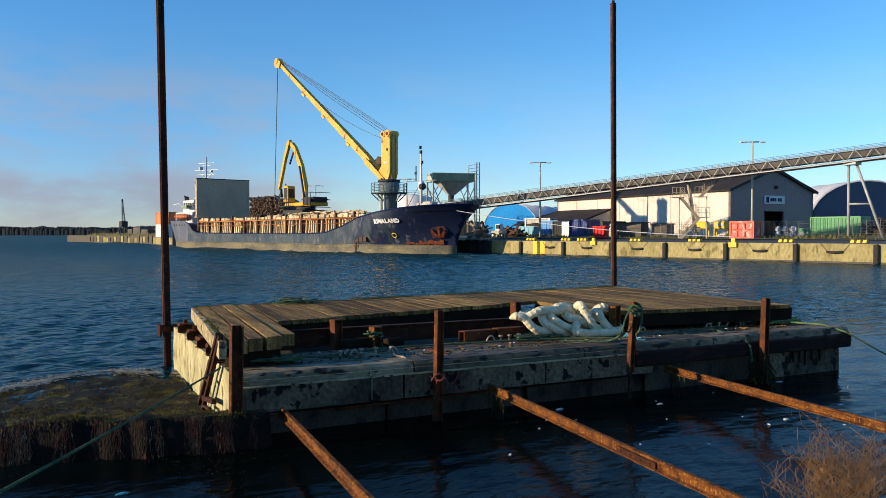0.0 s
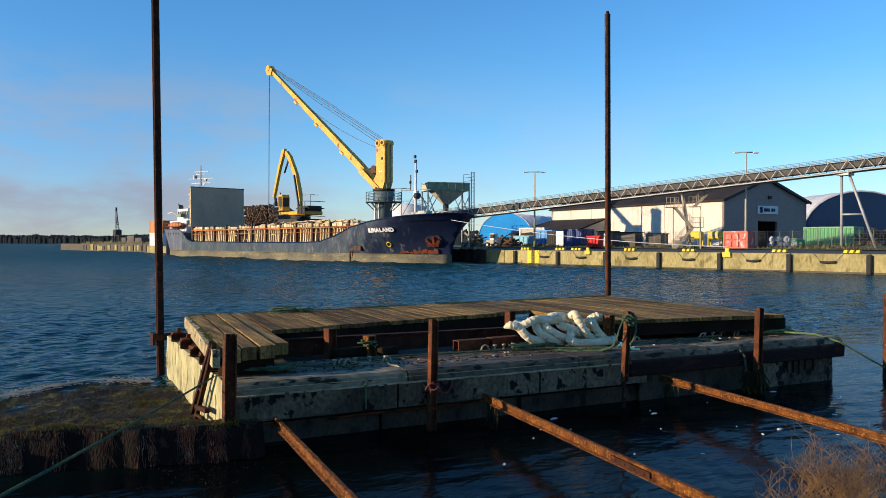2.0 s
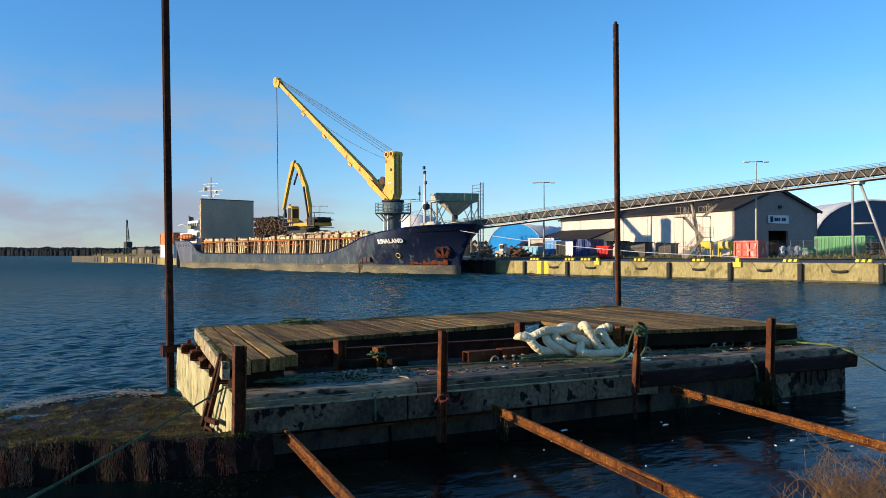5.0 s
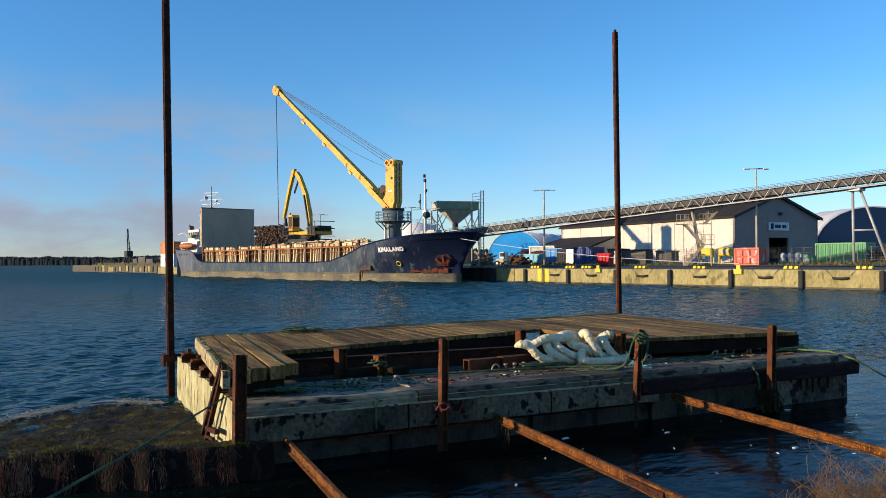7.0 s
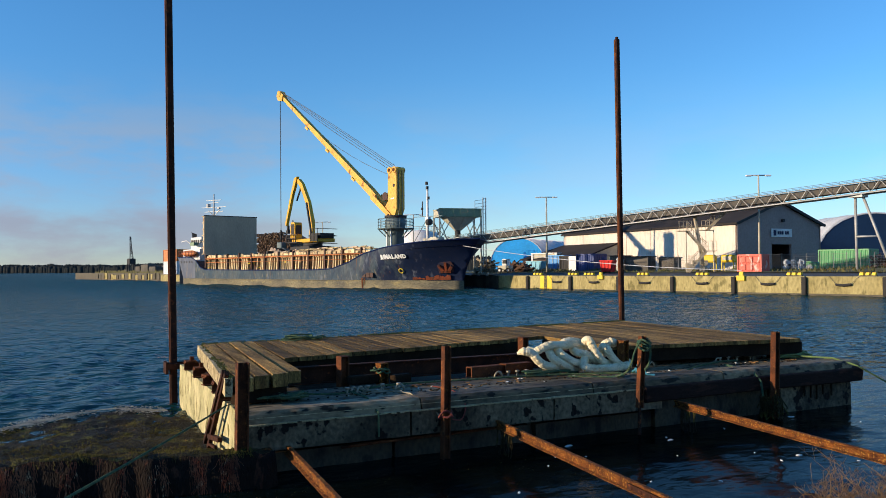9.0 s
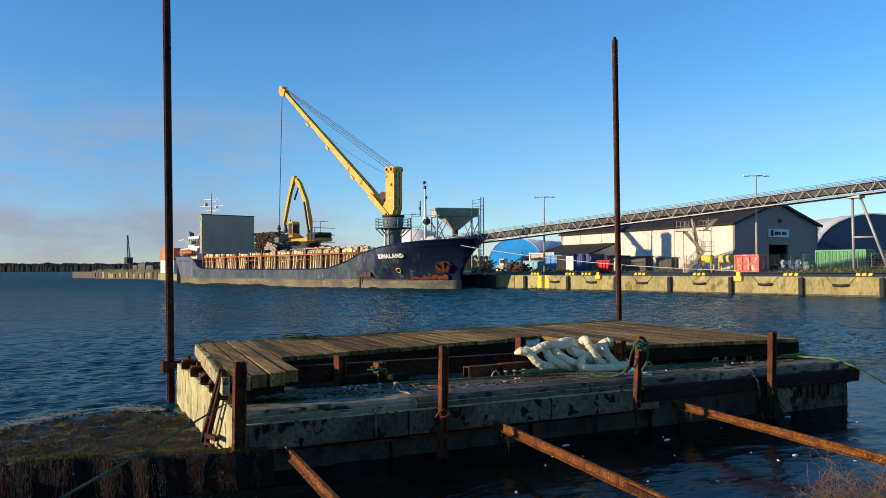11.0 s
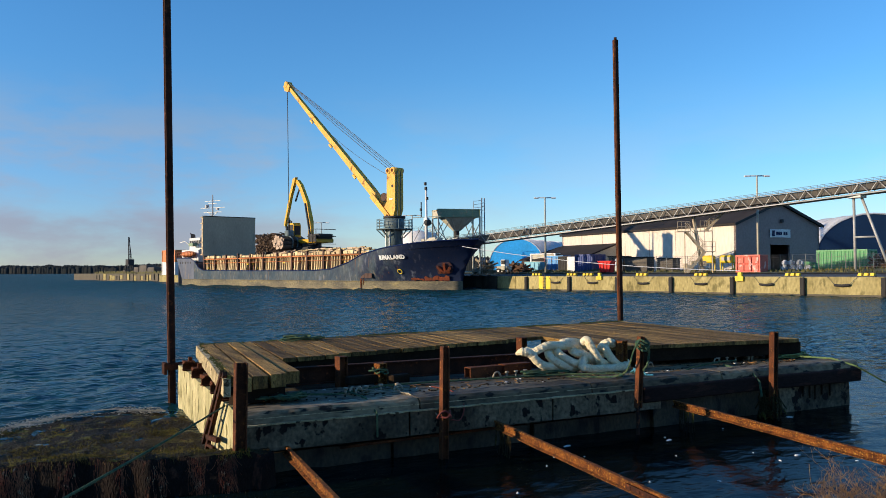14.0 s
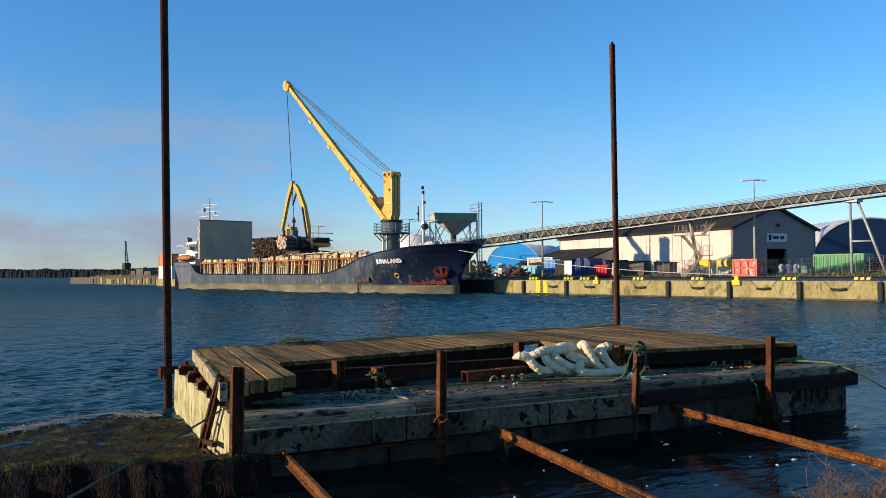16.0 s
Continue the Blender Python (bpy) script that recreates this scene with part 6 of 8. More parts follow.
def grab():
    """The green log grab with its bundle, which hangs on the crane's wire."""
    t = thing("log_grab", "green hydraulic log grab holding a bundle of pale logs", "grab")
    bm = B()
    tube(bm, [(0, 0, 0.4), (0, 0, 2.1)], 0.12, 8)
    tube(bm, [(0, 0, 1.4), (0, 0, 1.8)], 0.24, 8)
    part("hook_block", bm, BLACK, t, "dark hook block")
    bm = B()
    box(bm, (0.1, 0, 0.0), (1.1, 0.9, 0.85))
    bevel(bm, 0.12)
    part("grab_body", bm, CRANE_GREEN, t)
    rnd = random.Random(5)
    # the bundle hangs slantwise, its cut ends towards the water
    R = Matrix.Rotation(radians(120), 4, "Z")
    for s in (-1, 1):
        for x in (-0.5, 0.5):
            bm = B()
            pts = [Vector((x, s * (0.4 + 0.72 * math.sin(a)), -0.40 - 0.90 * (1 - math.cos(a)))) for a in np.linspace(0, 2.4, 8)]
            for p, q in zip(pts, pts[1:]):
                beam(bm, p, q, 0.16, 0.12)
            part("claw", bm, CRANE_GREEN, t, at=R)
    for k in range(46):
        r = 0.86 * math.sqrt((k + 0.5) / 46)
        a = k * 2.39996
        p = Vector((rnd.uniform(-0.12, 0.12), r * math.cos(a), -1.28 + 0.92 * r * math.sin(a)))
        part("log", LONG_LOGS[k % 4], LOG_BARK, t, at=R @ Matrix.Translation(p) @ pose(0, 0, 0, rnd.uniform(0, 360), rnd.uniform(-1.5, 1.5), rnd.uniform(-1.5, 1.5)))
    return t


log_grab = grab()


def loose_logs():
    """The heap's countless thinner logs, joined."""
    rnd = random.Random(77)
    bark, ends = B(), B()
    for k in range(1500):
        z = 0.2 + 6.9 * rnd.random()
        right = 6.9 - 3.6 * (max(0, z - 1.0) / 6.2) ** 2
        x = rnd.uniform(-6.6, right)
        r = rnd.uniform(0.06, 0.13)
        m = pose(x, -0.15 + rnd.uniform(-0.35, 0.5), z, 0, rnd.uniform(-20, 20), 90 + rnd.uniform(-38, 38))
        l = rnd.uniform(0.8, 1.5)
        ring = [(r * math.cos(q * 1.0472), r * math.sin(q * 1.0472)) for q in range(6)]
        put(bark, [(-l / 2, a, b) for a, b in ring] + [(l / 2, a, b) for a, b in ring], [(q, (q + 1) % 6, 6 + (q + 1) % 6, 6 + q) for q in range(6)], m)
        put(ends, [(-l / 2, a, b) for a, b in ring], [tuple(range(6))], m)
    return bark, ends


def log_pile():
    t = thing("log_pile", "high stack of brown sawn logs on the quay behind the ship", "log pile", pose(-127.0, 67.0, 1.40))
    rnd = random.Random(14)
    bm = B()
    prism(bm, [(-6.5, 0.45, 0.0), (6.7, 0.45, 0.0), (3.5, 0.45, 6.2), (1.8, 0.45, 6.8), (-6.5, 0.45, 6.8)], (0, 3.4, 0))
    part("stack_core", bm, LOG_BARK, t)
    bark, ends = loose_logs()
    tagged(part("thin_log_stack", bark, LOG_BARK, t), "thin brown logs in the heap", kind="stuff")
    tagged(part("sawn_end_layer", ends, LOG_END_DULL, t), "sawn ends of thin logs", kind="stuff")
    k = 0
    for row in range(15):
        z = 0.25 + row * 0.48
        right = 7.0 - 3.4 * (z / 7.0) ** 1.1
        x = -6.2 + 0.3 * (row % 2)
        while x < right and k < 298:
            part("log", LOGS[rnd.randint(0, 3)], LOG_BARK, t, at=pose(x + rnd.uniform(-0.12, 0.12), 1.3 + rnd.uniform(-0.5, 0.5), z + rnd.uniform(-0.14, 0.14), rnd.uniform(0, 360), rnd.uniform(-28, 28), 90 + rnd.uniform(-36, 36)))
            k += 1
            x += rnd.uniform(0.45, 0.62)


log_pile()


def digger():
    """The material handler on its gantry over the hold."""
    t = thing("material_handler", "yellow material handler with a raised knuckle boom", "excavator", pose(-95.2, 55.5, 4.35))
    bm = B()
    for y in (-1.6, 1.6):
        prism(bm, [(-2.7, y - 0.35, 0.15), (-2.3, y - 0.35, -0.15), (2.3, y - 0.35, -0.15), (2.7, y - 0.35, 0.15), (2.7, y - 0.35, 0.55), (2.3, y - 0.35, 0.85), (-2.3, y - 0.35, 0.85), (-2.7, y - 0.35, 0.55)], (0, 0.7, 0))
    part("track", bm, BLACK, t)
    bm = B()
    box(bm, (0, 0, 0.6), (4.6, 3.0, 0.6))
    tube(bm, [(0, 0, 0.8), (0, 0, 1.4)], 1.3, 14)
    part("undercarriage", bm, BLACK, t)
    for x in (-3.0, 3.0):
        bm = B()
        for y in (-5.0, 4.0):
            box(bm, (x, y, -0.25), (0.5, 0.5, 0.7))
        span(bm, (x - 0.25, -5.2, 0.0), (x + 0.25, 4.2, 0.3))
        part("gantry_beam", bm, BLACK, t)
    bm = B()
    span(bm, (-3.2, -1.4, 1.4), (3.4, 1.4, 1.9))
    bevel(bm, 0.08)
    part("slew_deck", bm, DIGGER_YELLOW, t)
    bm = B()
    span(bm, (0.9, -1.3, 1.9), (3.9, 1.3, 2.55))
    bevel(bm, 0.25, 2)
    part("engine_cover", bm, BLACK, t)
    bm = B()
    span(bm, (2.0, -1.5, 1.5), (3.6, -1.36, 2.4))
    part("engine_grille", bm, BLACK, t)
    bm = B()
    for x in (3.9, 3.0, 2.1):
        tube(bm, [(x, -1.6, 1.2), (x, -1.6, 3.1)], 0.045, 4)
    for z in (1.2, 2.2, 3.1):
        tube(bm, [(2.1, -1.6, z), (3.9, -1.6, z), (3.9, 1.4, z)], 0.045, 4)
    part("guard_rail", bm, BLACK, t)
    bm = B()
    prism(bm, [(-3.3, -1.5, 2.0), (-2.1, -1.5, 2.0), (-2.1, -1.5, 3.9), (-2.3, -1.5, 4.2), (-3.2, -1.5, 4.2), (-3.4, -1.5, 3.4)], (0, 1.1, 0))
    cab = part("cab", bm, DIGGER_YELLOW, t, "yellow operator cab with dark glazing")
    bm = B()
    span(bm, (-3.15, -1.54, 2.6), (-2.25, -1.50, 3.95))
    part("side_window", bm, BLACK, cab)
    bm = B()
    span(bm, (-2.1, -1.38, 2.6), (-2.06, -0.52, 3.8))
    part("rear_window", bm, BLACK, cab)
    bm = B()
    tube(bm, [(-3.0, -1.3, 4.18), (-3.0, -1.3, 4.5)], 0.08, 6)
    part("beacon", bm, BLACK, cab)
    bm = B()
    for x in np.arange(-3.6, -1.0, 0.6):
        tube(bm, [(x, -1.9, 1.5), (x, -1.9, 2.5)], 0.04, 4)
    tube(bm, [(-3.7, -1.9, 2.5), (-0.8, -1.9, 2.5)], 0.05, 4)
    tube(bm, [(-3.7, -1.9, 2.0), (-0.8, -1.9, 2.0)], 0.04, 4)
    span(bm, (-3.8, -2.0, 1.4), (-0.6, -1.4, 1.5))
    part("cab_walkway", bm, BLACK, t)
    # boom and stick in the ship's plane
    foot, elbow, tip = Vector((-0.3, 0.2, 2.0)), Vector((-4.1, 0.2, 10.4)), Vector((-7.1, 0.2, 3.9))
    bm = B()
    prof = [(-0.75, 0.2, 1.7), (0.0, 0.2, 1.7), (-0.05, 0.2, 4.3), (-1.05, 0.2, 7.0), (-2.75, 0.2, 9.5), (-3.7, 0.2, 10.25), (-4.2, 0.2, 10.25), (-4.25, 0.2, 9.95), (-3.3, 0.2, 9.15), (-1.65, 0.2, 6.6), (-0.75, 0.2, 4.1)]
    prism(bm, [(x, -0.05, z) for x, _, z in prof], (0, 0.45, 0))
    part("main_boom", bm, DIGGER_YELLOW, t)
    bm = B()
    beam(bm, (0.25, -0.35, 2.6), (-1.0, -0.35, 6.8), 0.18, 0.22)
    part("boom_cylinder", bm, BLACK, t)
    bm = B()
    prism(bm, [(-3.9, -0.22, 10.6), (-4.6, -0.22, 10.45), (-5.75, -0.22, 8.0), (-7.2, -0.22, 4.2), (-6.95, -0.22, 3.95), (-6.65, -0.22, 4.6), (-5.25, -0.22, 8.0), (-4.2, -0.22, 9.9)], (0, 0.4, 0))
    part("stick", bm, DIGGER_YELLOW, t)
    bm = B()
    beam(bm, (-4.0, 0.6, 9.4), (-5.3, 0.6, 7.4), 0.16, 0.2)
    part("stick_cylinder", bm, BLACK, t)
    bm = B()
    tube(bm, [(-7.1, 0.2, 4.0), (-7.0, 0.2, 3.3)], 0.2, 6)
    box(bm, (-7.0, 0.2, 3.1), (0.5, 0.5, 0.5))
    part("stick_head", bm, BLACK, t)


digger()


def ship_mast():
    t = thing("bow_mast", "white tubular foremast with lights and a crossbar", "mast", pose(-68.5, 54, 4.2))
    bm = B()
    tube(bm, [(0, 0, 0), (0, 0, 3.2), (0, 0, 6.8)], [0.17, 0.15, 0.10], 8)
    part("mast_tube", bm, SHIP_WHITE, t)
    bm = B()
    tube(bm, [(-1.9, -0.4, 3.55), (2.0, 0.4, 3.55)], 0.05, 4)
    tube(bm, [(-0.6, 0, 2.3), (0.9, 0.2, 1.9)], 0.05, 4)
    part("crossbar", bm, CRANE_GREEN, t)
    bm = B()
    tube(bm, [(-0.75, -0.1, 3.6), (-0.75, -0.1, 5.2)], 0.06, 4)
    part("whip_aerial", bm, BLACK, t)
    for x, z, s in ((0.05, 7.1, 0.22), (0.15, 6.6, 0.22), (0.35, 5.5, 0.2), (-0.75, 4.4, 0.18)):
        bm = B()
        box(bm, (x, -0.15, z), (s, s, s * 1.5))
        part("mast_lamp", bm, BLACK, t)
    bm = B()
    tube(bm, [(0.5, -0.4, 2.9), (1.0, -0.4, 2.9)], 0.33, 10)
    part("horn", bm, BLACK, t)
    bm = B()
    box(bm, (0.3, -0.2, 3.0), (0.5, 0.4, 0.9))
    part("junction_box", bm, SHIP_WHITE, t)
    bm = B()
    tube(bm, [(0.3, 0, 3.2), (3.2, 0.3, 0.9)], 0.03, 4)
    tube(bm, [(-0.2, 0, 3.2), (-2.2, -0.3, 0.6)], 0.03, 4)
    part("stay_wire", bm, WIRE, t)
    t = thing("deck_winch", "pale bow winch and vents behind the bulwark", "winch", pose(-66.2, 54, 4.2))
    bm = B()
    box(bm, (0, -0.6, 0.8), (1.1, 1.0, 0.9))
    tube(bm, [(-0.9, -0.8, 0.8), (0.9, -0.8, 0.8)], 0.4, 10)
    part("winch_body", bm, HOPPER_PALE, t)
    bm = B()
    box(bm, (-2.6, 0, 0.7), (0.5, 0.5, 1.0))
    part("vent_box", bm, HOPPER_PALE, t)


ship_mast()


# ---- quay and yard ----
QY, QZ, YZ = 58.5, 1.40, 1.60


def quay():
    t = thing("quay_wall", "sunlit yellowish concrete quay wall with fenders", "quay wall", kind="structure")
    joints = [-23.85 - 5.68 * k for k in range(-4, 7)]
    xs = sorted(set([30.0] + joints + [-59.6]))
    for a, b in zip(xs, xs[1:]):
        bm = B()
        span(bm, (a + 0.03, QY, -1.5), (b - 0.03, QY + 0.9, QZ))
        bevel(bm, 0.05)
        part("wall_panel", bm, QUAY, t)
    bm = B()
    span(bm, (-76, QY + 0.1, -1.5), (-59.7, QY + 0.9, QZ))
    part("wall_panel", bm, QUAY, t)
    bm = B()
    span(bm, (-160, QY + 0.5, -1.5), (-76, QY + 1.4, QZ))
    part("wall_panel", bm, QUAY, t)
    bm = B()
    span(bm, (-160, QY - 0.02, -0.4), (30, QY - 0.001, 0.14))
    part("tide_line", bm, QUAY_DARK, t, "dark wet band at the waterline")
    # dark facing added to deepen the ship's shade on the wall
    for i in range(22):
        x = -62.28 - 0.46 * i
        bm = B()
        span(bm, (x - 0.44, QY - 0.16, -0.6), (x, QY - 0.03, QZ + 0.04 * (i % 3)))
        part("facing_timber", bm, FACING_DARK, t, "added dark facing board in the wall's deep shade" if i == 0 else "")
    for x in joints:
        bm = B()
        span(bm, (x - 0.17, QY - 0.28, 0.02), (x + 0.17, QY - 0.03, QZ - 0.05))
        bevel(bm, 0.05)
        part("fender", bm, RUBBER, t, "black rubber fender")
    for x in joints:
        bm = B()
        xc = x + 2.84 + (1.1 if -56.5 < x + 2.84 < -54 else 0)
        tube(bm, [(xc - 0.56, QY - 0.12, 0.84), (xc - 0.5, QY - 0.13, 0.80), (xc, QY - 0.14, 0.77), (xc + 0.5, QY - 0.13, 0.82), (xc + 0.56, QY - 0.12, 0.86)], [0.06, 0.092, 0.098, 0.092, 0.06], 8)
        part("hanging_fender", bm, RUBBER, t, "black hanging fender")
        bm = B()
        for s in (-1, 1):
            tube(bm, [(xc + s * 0.52, QY - 0.12, 0.84), (xc + s * 1.05, QY - 0.03, QZ)], 0.016, 4)
        part("fender_chain", bm, WIRE, t)
    for a, b in ((-56.3, -55.65), (-55.4, -54.75)):
        bm = B()
        span(bm, (a, QY - 0.02, -0.1), (b, QY - 0.006, QZ + 0.0))
        part("yellow_stripe", bm, YELLOW, t, "yellow painted stripe")
    bm = B()
    for x in (-55.65, -55.40):
        tube(bm, [(x, QY - 0.1, -0.3), (x, QY - 0.1, QZ + 0.2)], 0.03, 4)
    for z in np.arange(0, QZ, 0.3):
        tube(bm, [(-55.65, QY - 0.1, z), (-55.40, QY - 0.1, z)], 0.025, 4)
    part("quay_ladder", bm, WIRE, t)
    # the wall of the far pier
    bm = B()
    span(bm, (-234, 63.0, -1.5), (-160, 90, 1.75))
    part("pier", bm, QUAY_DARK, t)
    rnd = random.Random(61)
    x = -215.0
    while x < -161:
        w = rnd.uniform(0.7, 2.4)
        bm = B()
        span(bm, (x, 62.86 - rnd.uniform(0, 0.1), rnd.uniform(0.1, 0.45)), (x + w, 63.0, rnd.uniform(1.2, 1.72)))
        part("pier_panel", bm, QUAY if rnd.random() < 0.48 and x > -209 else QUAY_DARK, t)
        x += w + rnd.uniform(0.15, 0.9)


quay()


def yard_ground():
    bm = B()
    prism(bm, [(-160, QY + 0.9, -1.5), (-160, QY + 0.9, QZ - 0.01), (-160, QY + 6, QZ - 0.01), (-160, QY + 12, YZ), (-160, 200, YZ), (-160, 200, -1.5)], (190, 0, 0))
    solid("road_yard", bm, ASPHALT, "dark asphalt quay apron and yard", "yard", kind="structure")
    bm = B()
    span(bm, (-232, 90, -1.5), (-160, 260, 1.2))
    span(bm, (-160, 200, -1.5), (700, 700, YZ - 0.02))
    span(bm, (30, QY, -1.5), (700, 200, YZ - 0.03))
    solid("ground_far", bm, SOIL, "flat ground beyond the harbour", "ground", kind="structure")
    xs, ys = np.arange(-84, 20, 1.2), np.arange(69, 83.5, 0.8)

    def rise(x, y):
        return YZ + 0.02 + 0.34 * min(1, max(0, (y - 71) / 5)) * min(1, max(0, (83.0 - y) / 3)) * max(0, 0.5 + 0.9 * noise.noise((x * 0.14, y * 0.2, 3))) + 0.05 * noise.noise((x, y, 1)) * min(1, max(0, (y - 70) / 2))
    bm = B()
    g = [[bm.verts.new((x, y, rise(x, y))) for y in ys] for x in xs]
    for i in range(len(xs) - 1):
        for j in range(len(ys) - 1):
            bm.faces.new((g[i][j], g[i + 1][j], g[i + 1][j + 1], g[i][j + 1])).smooth = True
    solid("grass_verge", bm, GRASS, "rough winter grass verge on the quay", "grass", kind="structure")
    bm = B()
    rnd = random.Random(77)
    for k in range(6000):
        x, y = rnd.uniform(-82, 10), rnd.uniform(72, 82)
        if noise.noise((x * 0.2, y * 0.3, 9)) < rnd.uniform(-0.5, 0.4):
            continue
        z = rise(x, y) - 0.03
        h = rnd.uniform(0.1, 0.38)
        a = rnd.uniform(0, 6.28)
        put(bm, [(x - 0.10 * math.cos(a), y - 0.10 * math.sin(a), z), (x + 0.10 * math.cos(a), y + 0.10 * math.sin(a), z), (x + rnd.uniform(-0.15, 0.15), y + rnd.uniform(-0.15, 0.15), z + h)], ((0, 1, 2),))
    solid("grass_tufts", bm, GRASS, "tufts of dry grass on the verge", "grass", kind="stuff")


yard_ground()


def bollards():
    for x in (-56.9, -52.3, -50.3, -44.2, -38.3, -30.5, -25.2, -19.5, -13.5):
        t = thing("bollard", "row of low yellow mooring blocks on the quay edge", "bollard", pose(x, QY + 0.35, QZ), "quay bollards")
        bm = B()
        span(bm, (-0.62, -0.12, 0), (0.62, 0.12, 0.07))
        part("base_plate", bm, BLACK, t)
        for k in (-1, 0, 1):
            bm = B()
            prism(bm, [(k * 0.42 - 0.15, -0.14, 0.07), (k * 0.42 + 0.11, -0.14, 0.07), (k * 0.42 + 0.15, -0.14, 0.27), (k * 0.42 - 0.09, -0.14, 0.27)], (0, 0.28, 0))
            part("block", bm, YELLOW, t)
    for x, s in ((-34.6, 0.70), (-48.6, 0.62)):
        t = thing("life_ring_cabinet", "yellow life-ring cabinet on the quay edge", "cabinet", pose(x, QY - 0.1, QZ))
        bm = B()
        box(bm, (0, 0, -0.22 * s), (0.95 * s, 0.2, 0.55 * s))
        part("cabinet_body", bm, YELLOW, t)
        bm = B()
        box(bm, (0.08 * s, 0, 0.28 * s), (0.45 * s, 0.2, 0.44 * s))
        part("cabinet_top", bm, YELLOW, t)


bollards()


def container(name, label, at, l, w, h, mt, ribs=14, group="", trim=None):
    """A corrugated steel container; x along its length."""
    t = thing(name, label, "container", at, group)
    d = 0.06
    for s in (-1, 1):
        bm = B()
        pts = []
        n = ribs * 4
        for i in range(n + 1):
            x = -l / 2 + 0.1 + (l - 0.2) * i / n
            pts.append((x, s * (w / 2 - (d if (i // 2) % 2 else 0.0))))
        lo = [bm.verts.new((x, y, 0.15)) for x, y in pts]
        hi = [bm.verts.new((x, y, h - 0.12)) for x, y in pts]
        for i in range(n):
            bm.faces.new((lo[i], lo[i + 1], hi[i + 1], hi[i]))
        part("side_wall", bm, mt, t)
    for s in (-1, 1):
        bm = B()
        for y in np.linspace(-w / 2 + 0.2, w / 2 - 0.2, 7):
            span(bm, (s * l / 2 - 0.05, y - 0.09, 0.15), (s * l / 2 + 0.03, y + 0.09, h - 0.12))
        span(bm, (s * (l / 2 - 0.04) - 0.02, -w / 2 + 0.05, 0.15), (s * (l / 2 - 0.04) + 0.02, w / 2 - 0.05, h - 0.12))
        part("end_wall", bm, mt, t)
    bm = B()
    for s in (-1, 1):
        for e in (-1, 1):
            span(bm, (s * l / 2 - 0.08, e * w / 2 - 0.08, 0), (s * l / 2 + 0.06, e * w / 2 + 0.06, h))
        for z in (0.08, h - 0.07):
            beam(bm, (-l / 2, s * w / 2, z), (l / 2, s * w / 2, z), 0.12, 0.16)
            beam(bm, (s * l / 2, -w / 2, z), (s * l / 2, w / 2, z), 0.12, 0.16)
    part("corner_frame", bm, trim or mt, t)
    bm = B()
    span(bm, (-l / 2 + 0.06, -w / 2 + 0.06, h - 0.13), (l / 2 - 0.06, w / 2 - 0.06, h - 0.05))
    part("roof", bm, mt, t)
    return t


red_box = container("red_container", "faded red bin container with white patches on the quay", pose(-41.75, 72.7, YZ), 2.4, 1.3, 1.72, BOX_RED, 4)
container("green_container", "bright green corrugated container behind the grass", pose(-42.3, 93.8, YZ), 5.5, 2.4, 2.45, BOX_GREEN, 13)
blue_box = container("blue_container", "blue corrugated container with red edges", pose(-76.7, 83.9, YZ), 3.3, 2.4, 2.33, BOX_BLUE, 6, "stacked containers", BOX_BLUE)
# black box added for the dark, shaded gap between the containers
container("dark_gap_box", "black box added for the shaded gap beside a blue container", pose(-73.9, 82.6, YZ), 1.5, 2.4, 2.2, BLACK, 4, "stacked containers")
container("dark_blue_container", "dark blue container beside a white cabinet", pose(-67.5, 79.4, YZ), 2.75, 2.4, 2.3, BOX_DARKBLUE, 7, "stacked containers", BOX_DARKBLUE)


def box_fronts():
    """Pressed panels on the red box, lock rods on the blue container's doors."""
    for i in range(3):
        for j in range(2):
            bm = B()
            box(bm, (-0.76 + 0.76 * i, -0.69, 0.50 + 0.72 * j), (0.62, 0.05, 0.58))
            bevel(bm, 0.02)
            part("panel", bm, BOX_RED, red_box)
    for i, x in enumerate((-1.15, -0.45, 0.45, 1.15)):
        bm = B()
        tube(bm, [(x, -1.27, 0.2), (x, -1.27, 2.15)], 0.035, 6)
        rod = part("lock_rod", bm, STEEL, blue_box, "pale lock rod")
        bm = B()
        box(bm, (x + 0.12, -1.30, 1.0), (0.30, 0.04, 0.07))
        part("lock_handle", bm, STEEL, rod)
    bm = B()
    span(bm, (-1.72, -1.29, 0.05), (-1.58, -1.24, 2.2))
    part("edge_post", bm, SKIP_RED, blue_box, "red corner edge")


box_fronts()


